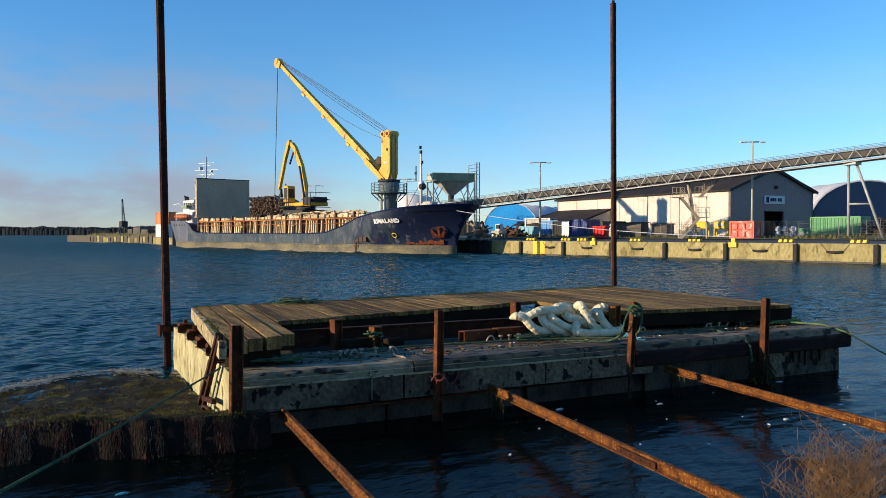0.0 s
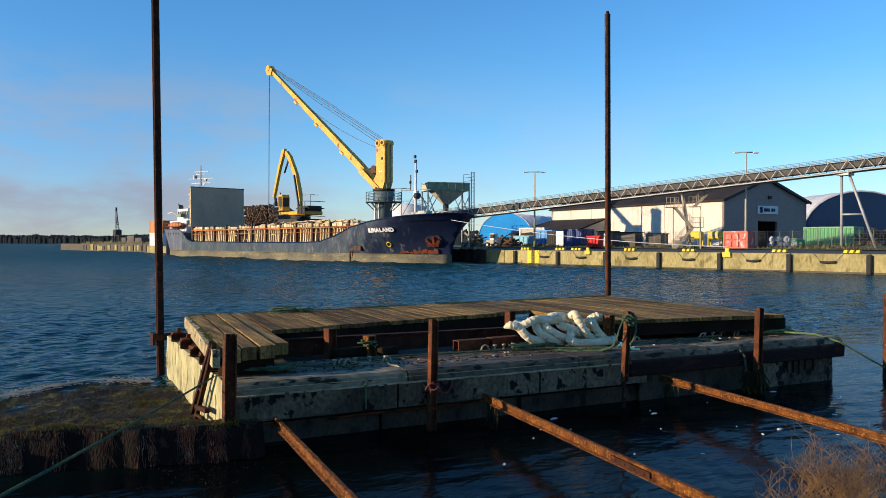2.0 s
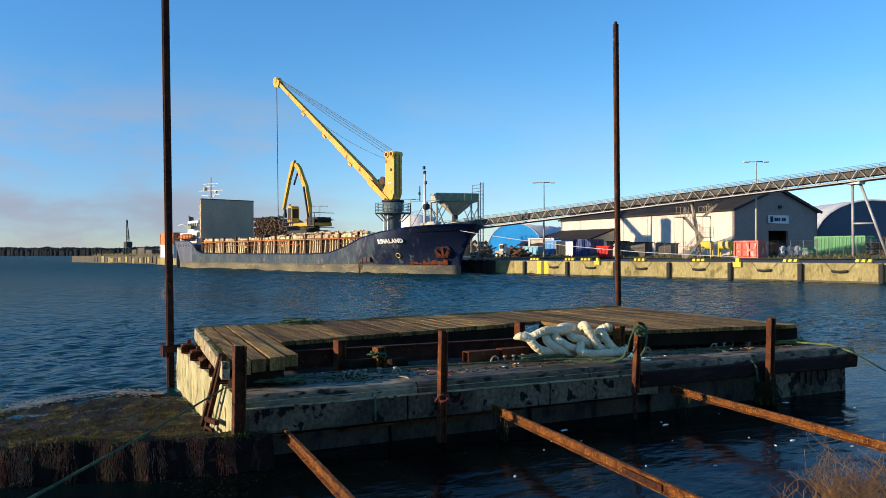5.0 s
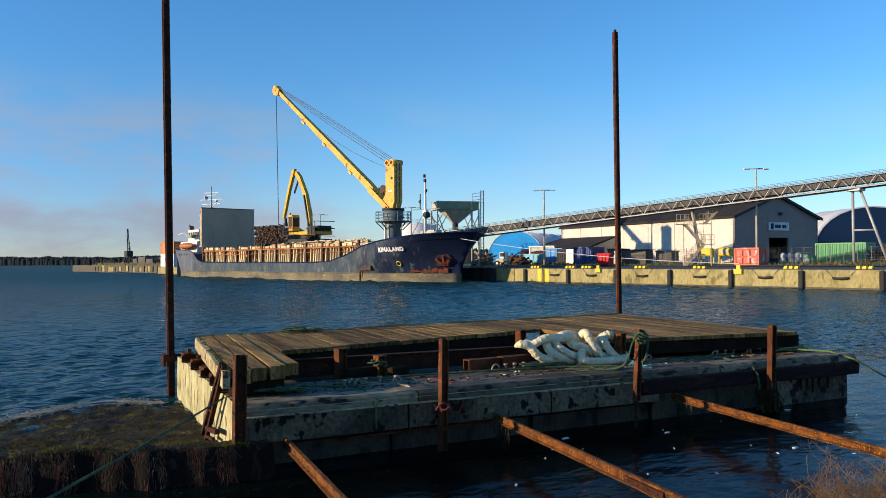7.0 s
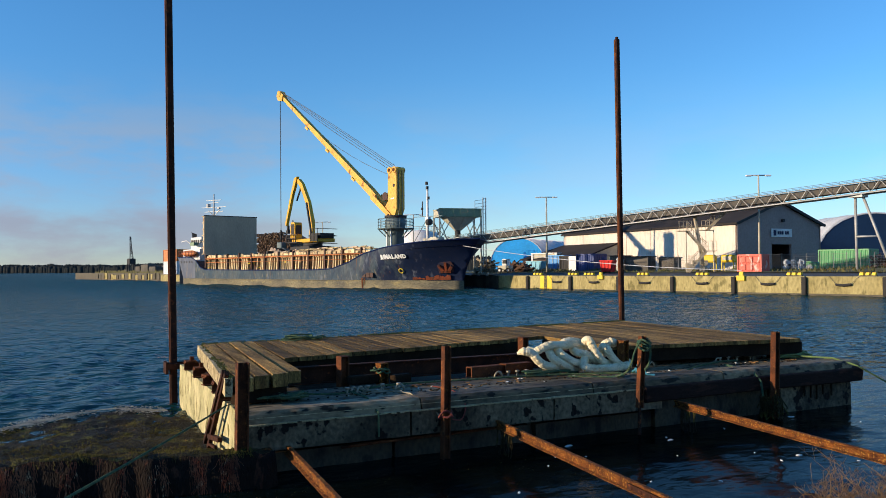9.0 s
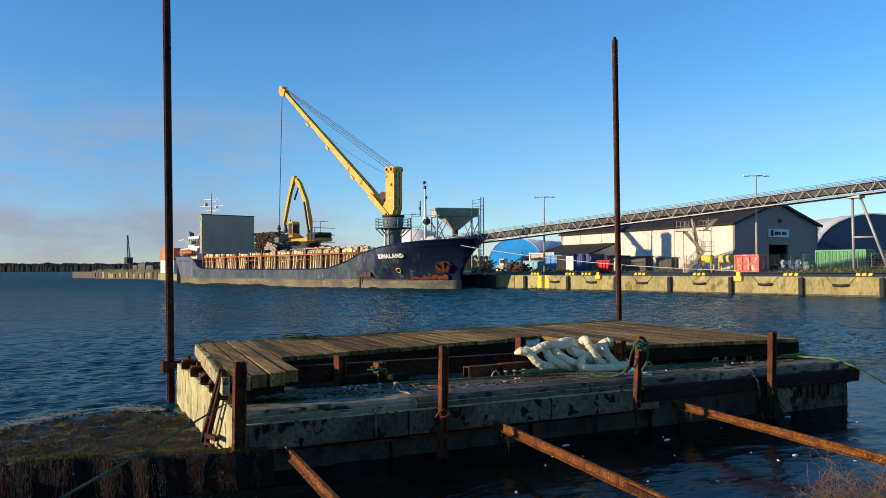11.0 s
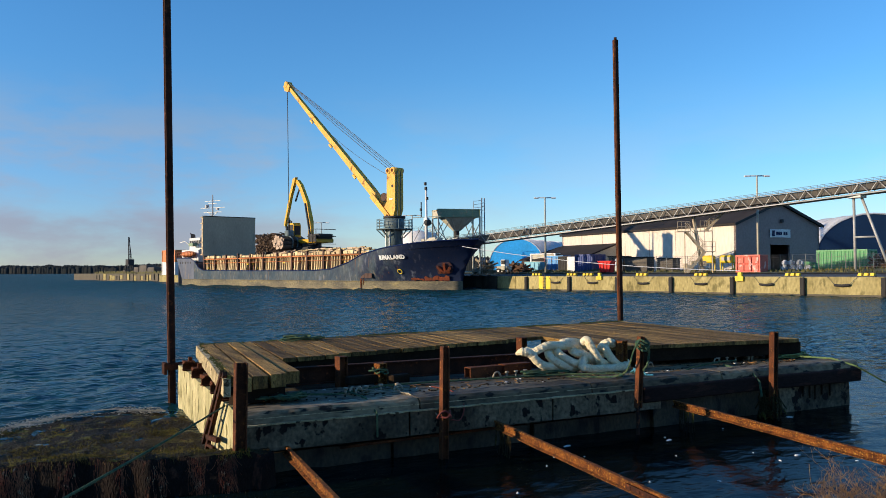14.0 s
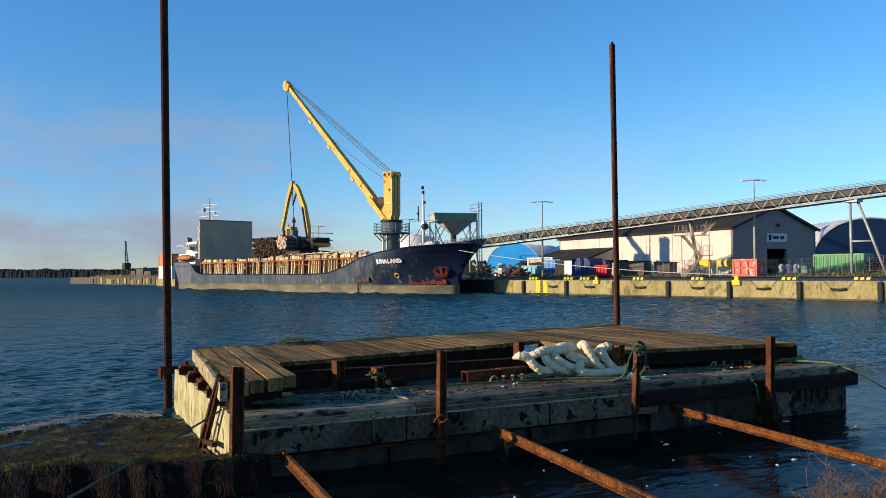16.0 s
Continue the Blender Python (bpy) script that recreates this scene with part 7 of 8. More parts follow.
def skip(name, label, at, l, w, h, mt):
    t = thing(name, label, "skip", at)
    bm = B()
    for y in (-w / 2, w / 2 - 0.06):
        prism(bm, [(-l * 0.36, y, 0.12), (l * 0.36, y, 0.12), (l / 2, y, h), (-l / 2, y, h)], (0, 0.06, 0))
    for s in (-1, 1):
        prism(bm, [(s * l * 0.36, -w / 2, 0.12), (s * l * 0.36, w / 2, 0.12), (s * l / 2, w / 2, h), (s * l / 2, -w / 2, h)], (-s * 0.06, 0, 0))
    span(bm, (-l * 0.36, -w / 2, 0.1), (l * 0.36, w / 2, 0.16))
    part("tub", bm, mt, t)
    for x in np.linspace(-l * 0.32, l * 0.32, 4):
        bm = B()
        beam(bm, (x, -w / 2 - 0.04, 0.15), (x * 1.3, -w / 2 - 0.04, h - 0.05), 0.07, 0.07)
        part("rib", bm, mt, t)
    bm = B()
    for s in (-1, 1):
        beam(bm, (-l / 2, s * w / 2, h), (l / 2, s * w / 2, h), 0.12, 0.12)
        beam(bm, (s * l / 2, -w / 2, h), (s * l / 2, w / 2, h), 0.12, 0.12)
    part("rim", bm, mt, t)
    bm = B()
    for x in (-l * 0.25, l * 0.25):
        span(bm, (x - 0.1, -w / 2, 0), (x + 0.1, w / 2, 0.12))
    part("skid", bm, BLACK, t)
    return t


skip("red_skip", "bright red steel skip on the quay", pose(-58.0, 71.0, YZ, 0, 0, 20), 1.50, 1.4, 1.30, SKIP_RED)
skip("teal_skip", "pale teal steel skip with open top", pose(-77.9, 80.3, YZ, 0, 0, 12), 2.5, 1.7, 1.46, BOX_TEAL)


def sheds_small():
    t = thing("site_hut", "small grey-brown site hut with a pale frame", "hut", pose(-81.1, 86.3, YZ, 0, 0, 4))
    bm = B()
    span(bm, (-2.2, -1.2, 0), (2.2, 1.2, 2.6))
    part("hut_wall", bm, HOPPER_PALE, t)
    bm = B()
    span(bm, (-2.35, -1.4, 2.6), (2.35, 1.4, 2.75))
    part("hut_roof", bm, SHIP_WHITE, t)
    for x in (-2.2, 2.2):
        bm = B()
        span(bm, (x - 0.12, -1.35, 0), (x + 0.12, -1.2, 2.6))
        part("hut_frame", bm, SHIP_WHITE, t)
    t = thing("white_cabinet", "white upright cabinet between the containers", "cabinet", pose(-71.2, 80.4, YZ, 0, 0, 5))
    bm = B()
    span(bm, (-0.6, -0.5, 0), (0.6, 0.5, 2.1))
    bevel(bm, 0.03)
    part("cabinet_body", bm, SHIP_WHITE, t)
    t = thing("gas_bottle_rack", "white and dark stacked goods beside a skip", "goods", pose(-60.6, 75.2, YZ, 0, 0, 20))
    for k in range(3):
        bm = B()
        tube(bm, [(k * 0.5, 0, 0), (k * 0.5, 0, 1.5), (k * 0.5, 0, 1.75)], [0.2, 0.2, 0.06], 8)
        part("bottle", bm, SHIP_WHITE if k else BLACK, t)


sheds_small()


def lamp_post(x, y, h, arm, turn, heads=2):
    t = thing("street_lamp", "tall grey double-armed lamp post on the quay", "lamp post", pose(x, y, QZ, 0, 0, turn), "yard lamps")
    bm = B()
    tube(bm, [(0, 0, 0), (0, 0, h)], [0.14, 0.08], 8)
    part("pole", bm, HOPPER_PALE, t)
    bm = B()
    tube(bm, [(-arm, 0, h - 0.05), (arm, 0, h - 0.05)], 0.06, 6)
    part("arm", bm, STEEL, t)
    for s in (-1, 1):
        bm = B()
        box(bm, (s * (arm + 0.2), 0, h - 0.08), (0.6, 0.26, 0.16))
        bevel(bm, 0.05)
        part("lamp_head", bm, SHIP_WHITE, t)


lamp_post(-42.1, 74.5, 9.75, 0.75, 50)
lamp_post(-69.2, 73.1, 9.5, 0.85, 50)
lamp_post(-95.6, 72.7, 8.8, 0.9, 50)
lamp_post(-130.2, 78.0, 9.6, 1.0, 50)


def building_hall():
    """The white hall with its dark gable, dark roof and lean-to."""
    t = thing("warehouse", "white sheet-metal warehouse with a dark grey gable", "warehouse", pose(-50.0, 83.8, YZ))
    U, V = Vector((0.227, 0.974, 0)), Vector((-0.974, 0.227, 0))
    G, Lh, H, P = 13.5, 34.0, 5.45, 7.95

    def at(u, v, z):
        p = U * u + V * v
        return Vector((p.x, p.y, z))
    n = 7
    for i in range(n):
        a, b = Lh * i / n + 0.03, Lh * (i + 1) / n - 0.03
        bm2 = B()
        prism(bm2, [at(0, a, 0), at(0, b, 0), at(0, b, H), at(0, a, H)], U * 0.3)
        part("wall_panel", bm2, WALL_WHITE, t)
        bm2 = B()
        prism(bm2, [at(-0.02, b, 0), at(-0.02, b + 0.06, 0), at(-0.02, b + 0.06, H), at(-0.02, b, H)], U * 0.1)
        part("wall_joint", bm2, WALL_GREY, t)
    dl, dr, dh = 5.35, 8.55, 3.35
    bm = B()
    prism(bm, [at(0, 0, 0), at(dl, 0, 0), at(dl, 0, dh), at(dr, 0, dh), at(dr, 0, 0), at(G, 0, 0), at(G, 0, H), at(G / 2, 0, P), at(0, 0, H)], V * 0.3)
    part("gable_wall", bm, WALL_GREY, t)
    bm = B()
    prism(bm, [at(G, 0, 0), at(G, Lh, 0), at(G, Lh, H), at(G, 0, H)], -U * 0.3)
    part("back_wall", bm, WALL_GREY, t)
    bm = B()
    prism(bm, [at(0, Lh, 0), at(G, Lh, 0), at(G, Lh, H), at(G / 2, Lh, P), at(0, Lh, H)], -V * 0.3)
    part("far_gable", bm, WALL_WHITE, t)
    for u0 in (-0.35, G + 0.35):
        bm = B()
        prism(bm, [at(u0, -0.3, H - 0.10), at(G / 2, -0.3, P + 0.05), at(G / 2, Lh + 0.3, P + 0.05), at(u0, Lh + 0.3, H - 0.10)], (0, 0, 0.2))
        part("roof", bm, ROOF_DARK, t)
    for (u0, z0), (u1, z1) in (((-0.45, H - 0.06), (G / 2, P + 0.15)), ((G / 2, P + 0.15), (G + 0.45, H - 0.06))):
        bm = B()
        beam(bm, at(u0, -0.34, z0), at(u1, -0.34, z1), 0.1, 0.3)
        part("gable_trim", bm, BLACK, t)
    # black sheet inside the gateway stands in for its unlit interior
    bm = B()
    prism(bm, [at(dl, 2.9, 0), at(dr, 2.9, 0), at(dr, 2.9, dh), at(dl, 2.9, dh)], V * 0.2)
    part("doorway", bm, BLACK, t, "black sheet for the open gateway's dark inside")
    bm = B()
    prism(bm, [at(dl, -0.05, dh - 0.2), at(dr, -0.05, dh - 0.2), at(dr, -0.05, dh), at(dl, -0.05, dh)], V * 0.05)
    part("roller_door", bm, WALL_GREY, t, "half-raised grey roller door")
    bm = B()
    prism(bm, [at(5.2, -0.06, 4.0), at(8.5, -0.06, 4.0), at(8.5, -0.06, 4.95), at(5.2, -0.06, 4.95)], -V * 0.08)
    sign = part("sign_board", bm, SHIP_WHITE, t, "pale sign board with dark bars")
    for u, w, hh in ((5.72, 0.42, 0.66), (6.30, 0.27, 0.38), (6.63, 0.27, 0.38), (6.96, 0.27, 0.38), (7.50, 0.27, 0.38), (7.85, 0.27, 0.38)):
        bm = B()
        prism(bm, [at(u - w / 2, -0.145, 4.47 - hh / 2), at(u + w / 2, -0.145, 4.47 - hh / 2), at(u + w / 2, -0.145, 4.47 + hh / 2), at(u - w / 2, -0.145, 4.47 + hh / 2)], -V * 0.03)
        part("sign_bar", bm, NAVY, sign)
    bm = B()
    prism(bm, [at(6.9, -0.05, 5.75), at(7.25, -0.05, 5.75), at(7.25, -0.05, 6.1), at(6.9, -0.05, 6.1)], -V * 0.25)
    part("wall_lamp", bm, BLACK, t)
    t2 = thing("lean_to_shed", "low dark-roofed shed in front of the warehouse", "shed", pose(-50.0, 83.8, YZ))
    bm = B()
    prism(bm, [at(-6.5, 20.6, 1.7), at(-6.5, 36, 1.7), at(-0.4, 33.5, 3.75), at(-0.4, 20.6, 3.75)], (0, 0, 0.2))
    part("shed_roof", bm, ROOF_DARK, t2)
    bm = B()
    prism(bm, [at(-6.2, 20.9, 0), at(-6.2, 35.5, 0), at(-6.2, 35.5, 1.75), at(-6.2, 20.9, 1.75)], U * 0.2)
    part("shed_wall", bm, WALL_GREY, t2)
    bm = B()
    prism(bm, [at(-6.2, 20.8, 0), at(-0.45, 20.8, 0), at(-0.45, 20.8, 3.7), at(-6.2, 20.8, 1.75)], V * 0.1)
    part("shed_end", bm, HOPPER_PALE, t2)


building_hall()


def arch_hall(name, label, c, turn, w, h, l, skin, front):
    """A round-topped storage hall; its front faces local -y."""
    t = thing(name, label, "storage hall", pose(c[0], c[1], YZ, 0, 0, turn))
    n = 16
    prof = [(w / 2 * math.cos(math.pi * k / n) , h * math.sin(math.pi * k / n) ** 0.75) for k in range(n + 1)]
    bm = B()
    a = [bm.verts.new((x, 0, z)) for x, z in prof]
    b = [bm.verts.new((x, l, z)) for x, z in prof]
    a2 = [bm.verts.new((x * 0.985, 0, z * 0.985)) for x, z in prof]
    b2 = [bm.verts.new((x * 0.985, l, z * 0.985)) for x, z in prof]
    for k in range(n):
        bm.faces.new((a[k], a[k + 1], b[k + 1], b[k])).smooth = True
        bm.faces.new((a2[k], b2[k], b2[k + 1], a2[k + 1])).smooth = True
        bm.faces.new((a[k], a2[k], a2[k + 1], a[k + 1]))
        bm.faces.new((b[k], b[k + 1], b2[k + 1], b2[k]))
    part("roof_skin", bm, skin, t)
    bm = B()
    prism(bm, [(x * 0.98, 0.1, z * 0.98) for x, z in prof], (0, 0.2, 0))
    part("end_wall", bm, front, t)
    bm = B()
    prism(bm, [(x * 0.98, l - 0.3, z * 0.98) for x, z in prof], (0, 0.2, 0))
    part("end_wall", bm, front, t)
    for y in np.linspace(0.4, l - 0.4, 7):
        bm = B()
        tube(bm, [(x * 1.004, y, z * 1.004) for x, z in prof], 0.09, 4)
        part("rib", bm, skin, t)
    return t


arch_hall("blue_storage_hall", "bright blue round-topped tarpaulin storage hall", (-100.4, 98.7), 24, 10.35, 5.85, 34, PALE_TARP, BLUE_HALL)
arch_hall("dark_storage_hall", "dark blue round-topped storage hall with pale roof", (-56.5, 135.4), 50, 19.5, 9.1, 40, PALE_TARP, NAVY_HALL)


def conveyor():
    """The long inclined conveyor bridge with its legs and stair tower."""
    t = thing("conveyor_bridge", "long grey inclined conveyor bridge with lattice sides", "conveyor")
    p1 = Vector((-15.9, 78.8, 9.93))
    p0 = p1 + (Vector((-70.28, 64.04, 5.15)) - p1) * 1.09
    m, l = along(p0, p1)
    W, H = 1.7, 0.98
    bm = B()
    for y in (-W / 2, W / 2):
        for z in (0, H):
            box(bm, (l / 2, y, z), (l, 0.09, 0.10), m)
    part("chord", bm, STEEL, t)
    nb = 42
    for i in range(nb):
        x0, x1 = l * i / nb, l * (i + 1) / nb
        xm = (x0 + x1) / 2
        for y in (-W / 2, W / 2):
            bm = B()
            tube(bm, [m @ Vector((x0, y, 0)), m @ Vector((xm, y, H)), m @ Vector((x1, y, 0))], 0.040, 4)
            part("lattice", bm, STEEL, t)
    bm = B()
    box(bm, (l / 2, 0, 0.62), (l, 1.2, 0.62), m)
    box(bm, (l / 2, 0, 0.05), (l, W, 0.06), m)
    part("belt_casing", bm, BELT, t, "dark belt casing")
    bm = B()
    for y in (-W / 2 - 0.3,):
        for z in (H + 0.12, H + 0.25):
            tube(bm, [m @ Vector((0, y, z)), m @ Vector((l, y, z))], 0.026, 4)
        for i in range(110):
            tube(bm, [m @ Vector((l * i / 110, y, H - 0.5)), m @ Vector((l * i / 110, y, H + 0.25))], 0.013, 4)
    part("walkway_rail", bm, CRANE_GREEN, t)

    def spot(frac):
        return m @ Vector((l * frac, 0, 0))
    # A-shaped leg near the upper end
    q = spot(0.7156)
    for foot, top in ((q + Vector((0, 0.1, 0)), q), (q + Vector((2.65, 0.9, 0)), q + Vector((0.55, 0.15, 0)))):
        bm = B()
        tube(bm, [(foot.x, foot.y, YZ), (top.x, top.y, q.z)], 0.125, 8)
        part("leg", bm, STEEL, t)
    bm = B()
    tube(bm, [(q.x, q.y, 4.75), (q.x + 1.7, q.y + 0.6, 4.75)], 0.09, 6)
    part("leg_brace", bm, STEEL, t)
    bm = B()
    box(bm, (q.x + 0.25, q.y, q.z - 0.1), (1.2, 1.2, 0.28))
    part("bearing_block", bm, STEEL, t)
    # stair tower
    q = spot(0.4835)
    s = thing("stair_tower", "grey steel stair tower under the conveyor bridge", "stair tower", pose(q.x, q.y, YZ, 0, 0, 50))
    top = q.z - YZ
    for x, y, lean in ((-0.2, 0, 0.9), (0.1, 0.6, 0.9)):
        bm = B()
        tube(bm, [(x + lean, y, 0), (x, y, top)], 0.12, 6)
        part("column", bm, TOWER, s)
    for x in (-1.15, 1.55):
        bm = B()
        tube(bm, [(x, -0.5, 0), (x, -0.5, top * 0.74)], 0.05, 5)
        part("thin_column", bm, TOWER, s)
    for z, x0, x1 in ((top * 0.72, -1.9, -0.7), (top * 0.37, 0.5, 1.75), (top * 0.73, 0.3, 1.5)):
        bm = B()
        span(bm, (x0, -0.8, z), (x1, 0.2, z + 0.06))
        for x in np.linspace(x0, x1, 4):
            tube(bm, [(x, -0.8, z), (x, -0.8, z + 1.0)], 0.025, 4)
        for zz in (0.5, 1.0):
            tube(bm, [(x0, -0.8, z + zz), (x1, -0.8, z + zz)], 0.025, 4)
        part("landing", bm, TOWER, s)
    for (xa, za), (xb, zb) in (((-1.0, top * 0.72), (0.7, top * 0.37)), ((0.8, top * 0.37), (-1.0, 0)), ((0.9, top * 0.73), (2.6, top + 0.2))):
        bm = B()
        for y in (-0.8, -0.2):
            beam(bm, (xa, y, za), (xb, y, zb), 0.04, 0.16)
            beam(bm, (xa, y, za + 0.9), (xb, y, zb + 0.9), 0.035, 0.035)
            for k in np.linspace(0, 1, 6):
                tube(bm, [(xa + (xb - xa) * k, y, za + (zb - za) * k), (xa + (xb - xa) * k, y, za + (zb - za) * k + 0.9)], 0.02, 4)
        for k in np.linspace(0.05, 0.95, 9):
            box(bm, (xa + (xb - xa) * k, -0.5, za + (zb - za) * k), (0.22, 0.6, 0.03))
        part("stair_flight", bm, TOWER, s)
    bm = B()
    rnd = random.Random(6)
    for k in range(9):
        box(bm, (rnd.uniform(-0.9, 1.0), rnd.uniform(-0.6, 0.5), 0.35 + 0.3 * (k % 3)), (rnd.uniform(0.25, 0.5), 0.4, rnd.uniform(0.3, 0.6)))
    part("machinery", bm, TOWER, s)


conveyor()


def hopper():
    """Loading hopper: a braced green trough on posts over a steep funnel, with a ladder tower."""
    t = thing("loading_hopper", "green and pale steel loading hopper tower on the quay", "hopper", pose(-74.9, 63.6, QZ, 0, 0, 65))
    X, Y, z0, z1 = 2.55, 1.45, 6.95, 7.9
    for x in (-X, X):
        for y in (-Y, Y):
            bm = B()
            beam(bm, (x, y, 0), (x, y, z0), 0.17, 0.17)
            part("leg", bm, HOPPER_PALE, t)
    # trough: floor frame, plated sides with posts, open top
    for y in (-Y, Y):
        bm = B()
        span(bm, (-X, y - 0.03, z0 + 0.1), (X, y + 0.03, z1 - 0.08))
        part("side_plate", bm, HOPPER_GREEN, t)
        bm = B()
        for z in (z0 + 0.04, z1 - 0.04):
            beam(bm, (-X - 0.1, y, z), (X + 0.1, y, z), 0.14, 0.13)
        part("side_beam", bm, HOPPER_GREEN, t)
        for x in np.linspace(-X, X, 7):
            bm = B()
            beam(bm, (x, y - 0.05, z0), (x, y - 0.05, z1), 0.09, 0.09)
            part("side_post", bm, HOPPER_GREEN, t)
    for x in (-X, X):
        bm = B()
        span(bm, (x - 0.03, -Y, z0 + 0.1), (x + 0.03, Y, z1 - 0.2))
        part("end_plate", bm, HOPPER_PALE, t)
        bm = B()
        for z in (z0 + 0.04, z1 - 0.1):
            beam(bm, (x, -Y, z), (x, Y, z), 0.14, 0.13)
        part("end_beam", bm, HOPPER_PALE, t)
    bm = B()
    top = [(-1.75, -1.3, z0), (2.1, -1.3, z0), (2.1, 1.3, z0), (-1.75, 1.3, z0)]
    low = [(-0.28, -0.3, 5.35), (0.36, -0.3, 5.35), (0.36, 0.3, 5.35), (-0.28, 0.3, 5.35)]
    put(bm, top + low, [(0, 1, 5, 4), (1, 2, 6, 5), (2, 3, 7, 6), (3, 0, 4, 7), (4, 5, 6, 7)])
    part("funnel", bm, HOPPER_PALE, t)
    for i in range(6):
        bm = B()
        u = i / 5
        beam(bm, (-1.75 + 3.85 * u, -1.34, z0), (-0.28 + 0.64 * u, -0.34, 5.35), 0.06, 0.08)
        part("funnel_rib", bm, HOPPER_PALE, t)
    bm = B()
    tube(bm, [(0.04, 0, 5.4), (0.04, 0, 4.0)], 0.36, 10)
    part("spout", bm, BLACK, t)
    for (x0, za), (x1, zb) in (((-X, 4.2), (-1.2, 6.5)), ((-X, 6.5), (-1.3, 3.2)), ((X, 6.3), (1.2, 3.6)), ((X, 4.0), (1.5, 6.4)), ((-X, 3.2), (-0.6, 4.6))):
        for y in (-Y, Y):
            bm = B()
            beam(bm, (x0, y, za), (x1, y, zb), 0.09, 0.09)
            part("brace", bm, HOPPER_PALE, t)
    bm = B()
    beam(bm, (-X, -Y, 3.2), (X, -Y, 3.2), 0.12, 0.12)
    part("cross_beam", bm, HOPPER_PALE, t)
    # ladder tower at the conveyor's end
    for x in (X + 0.25, X + 0.60):
        bm = B()
        beam(bm, (x, -Y, 0), (x, -Y, 9.25), 0.10, 0.10)
        part("tower_post", bm, STEEL, t)
    for z in np.arange(0.6, 9.2, 0.45):
        bm = B()
        beam(bm, (X + 0.25, -Y, z), (X + 0.60, -Y, z), 0.04, 0.04)
        part("rung", bm, STEEL, t)
    bm = B()
    for z in (8.2, 8.6, 9.0):
        tube(bm, [(X - 0.75, -Y, z - 0.15), (X + 0.4, -Y, z)], 0.035, 4)
    tube(bm, [(X - 0.75, -Y, z1), (X - 0.75, -Y, 8.85)], 0.035, 4)
    part("guard_rail", bm, STEEL, t)


hopper()


def tank():
    t = thing("storage_tank", "white cylindrical storage tank with a top rail", "tank", pose(-104.0, 80.5, QZ))
    bm = B()
    tube(bm, [(0, 0, 0), (0, 0, 6.6), (0, 0, 7.1)], [2.9, 2.9, 0.3], 28)
    part("shell", bm, TANK_WHITE, t)
    for z in (1.6, 3.3, 5.0):
        bm = B()
        tube(bm, [(2.91 * math.cos(a), 2.91 * math.sin(a), z) for a in np.linspace(0, 6.28, 29)[:-1]], 0.04, 4, True)
        part("hoop", bm, TANK_WHITE, t)
    bm = B()
    for k in range(18):
        a = 2 * math.pi * k / 18
        tube(bm, [(2.8 * math.cos(a), 2.8 * math.sin(a), 6.6), (2.8 * math.cos(a), 2.8 * math.sin(a), 7.5)], 0.03, 4)
    tube(bm, [(2.8 * math.cos(a), 2.8 * math.sin(a), 7.5) for a in np.linspace(0, 6.28, 29)[:-1]], 0.035, 4, True)
    part("top_rail", bm, STEEL, t)


tank()


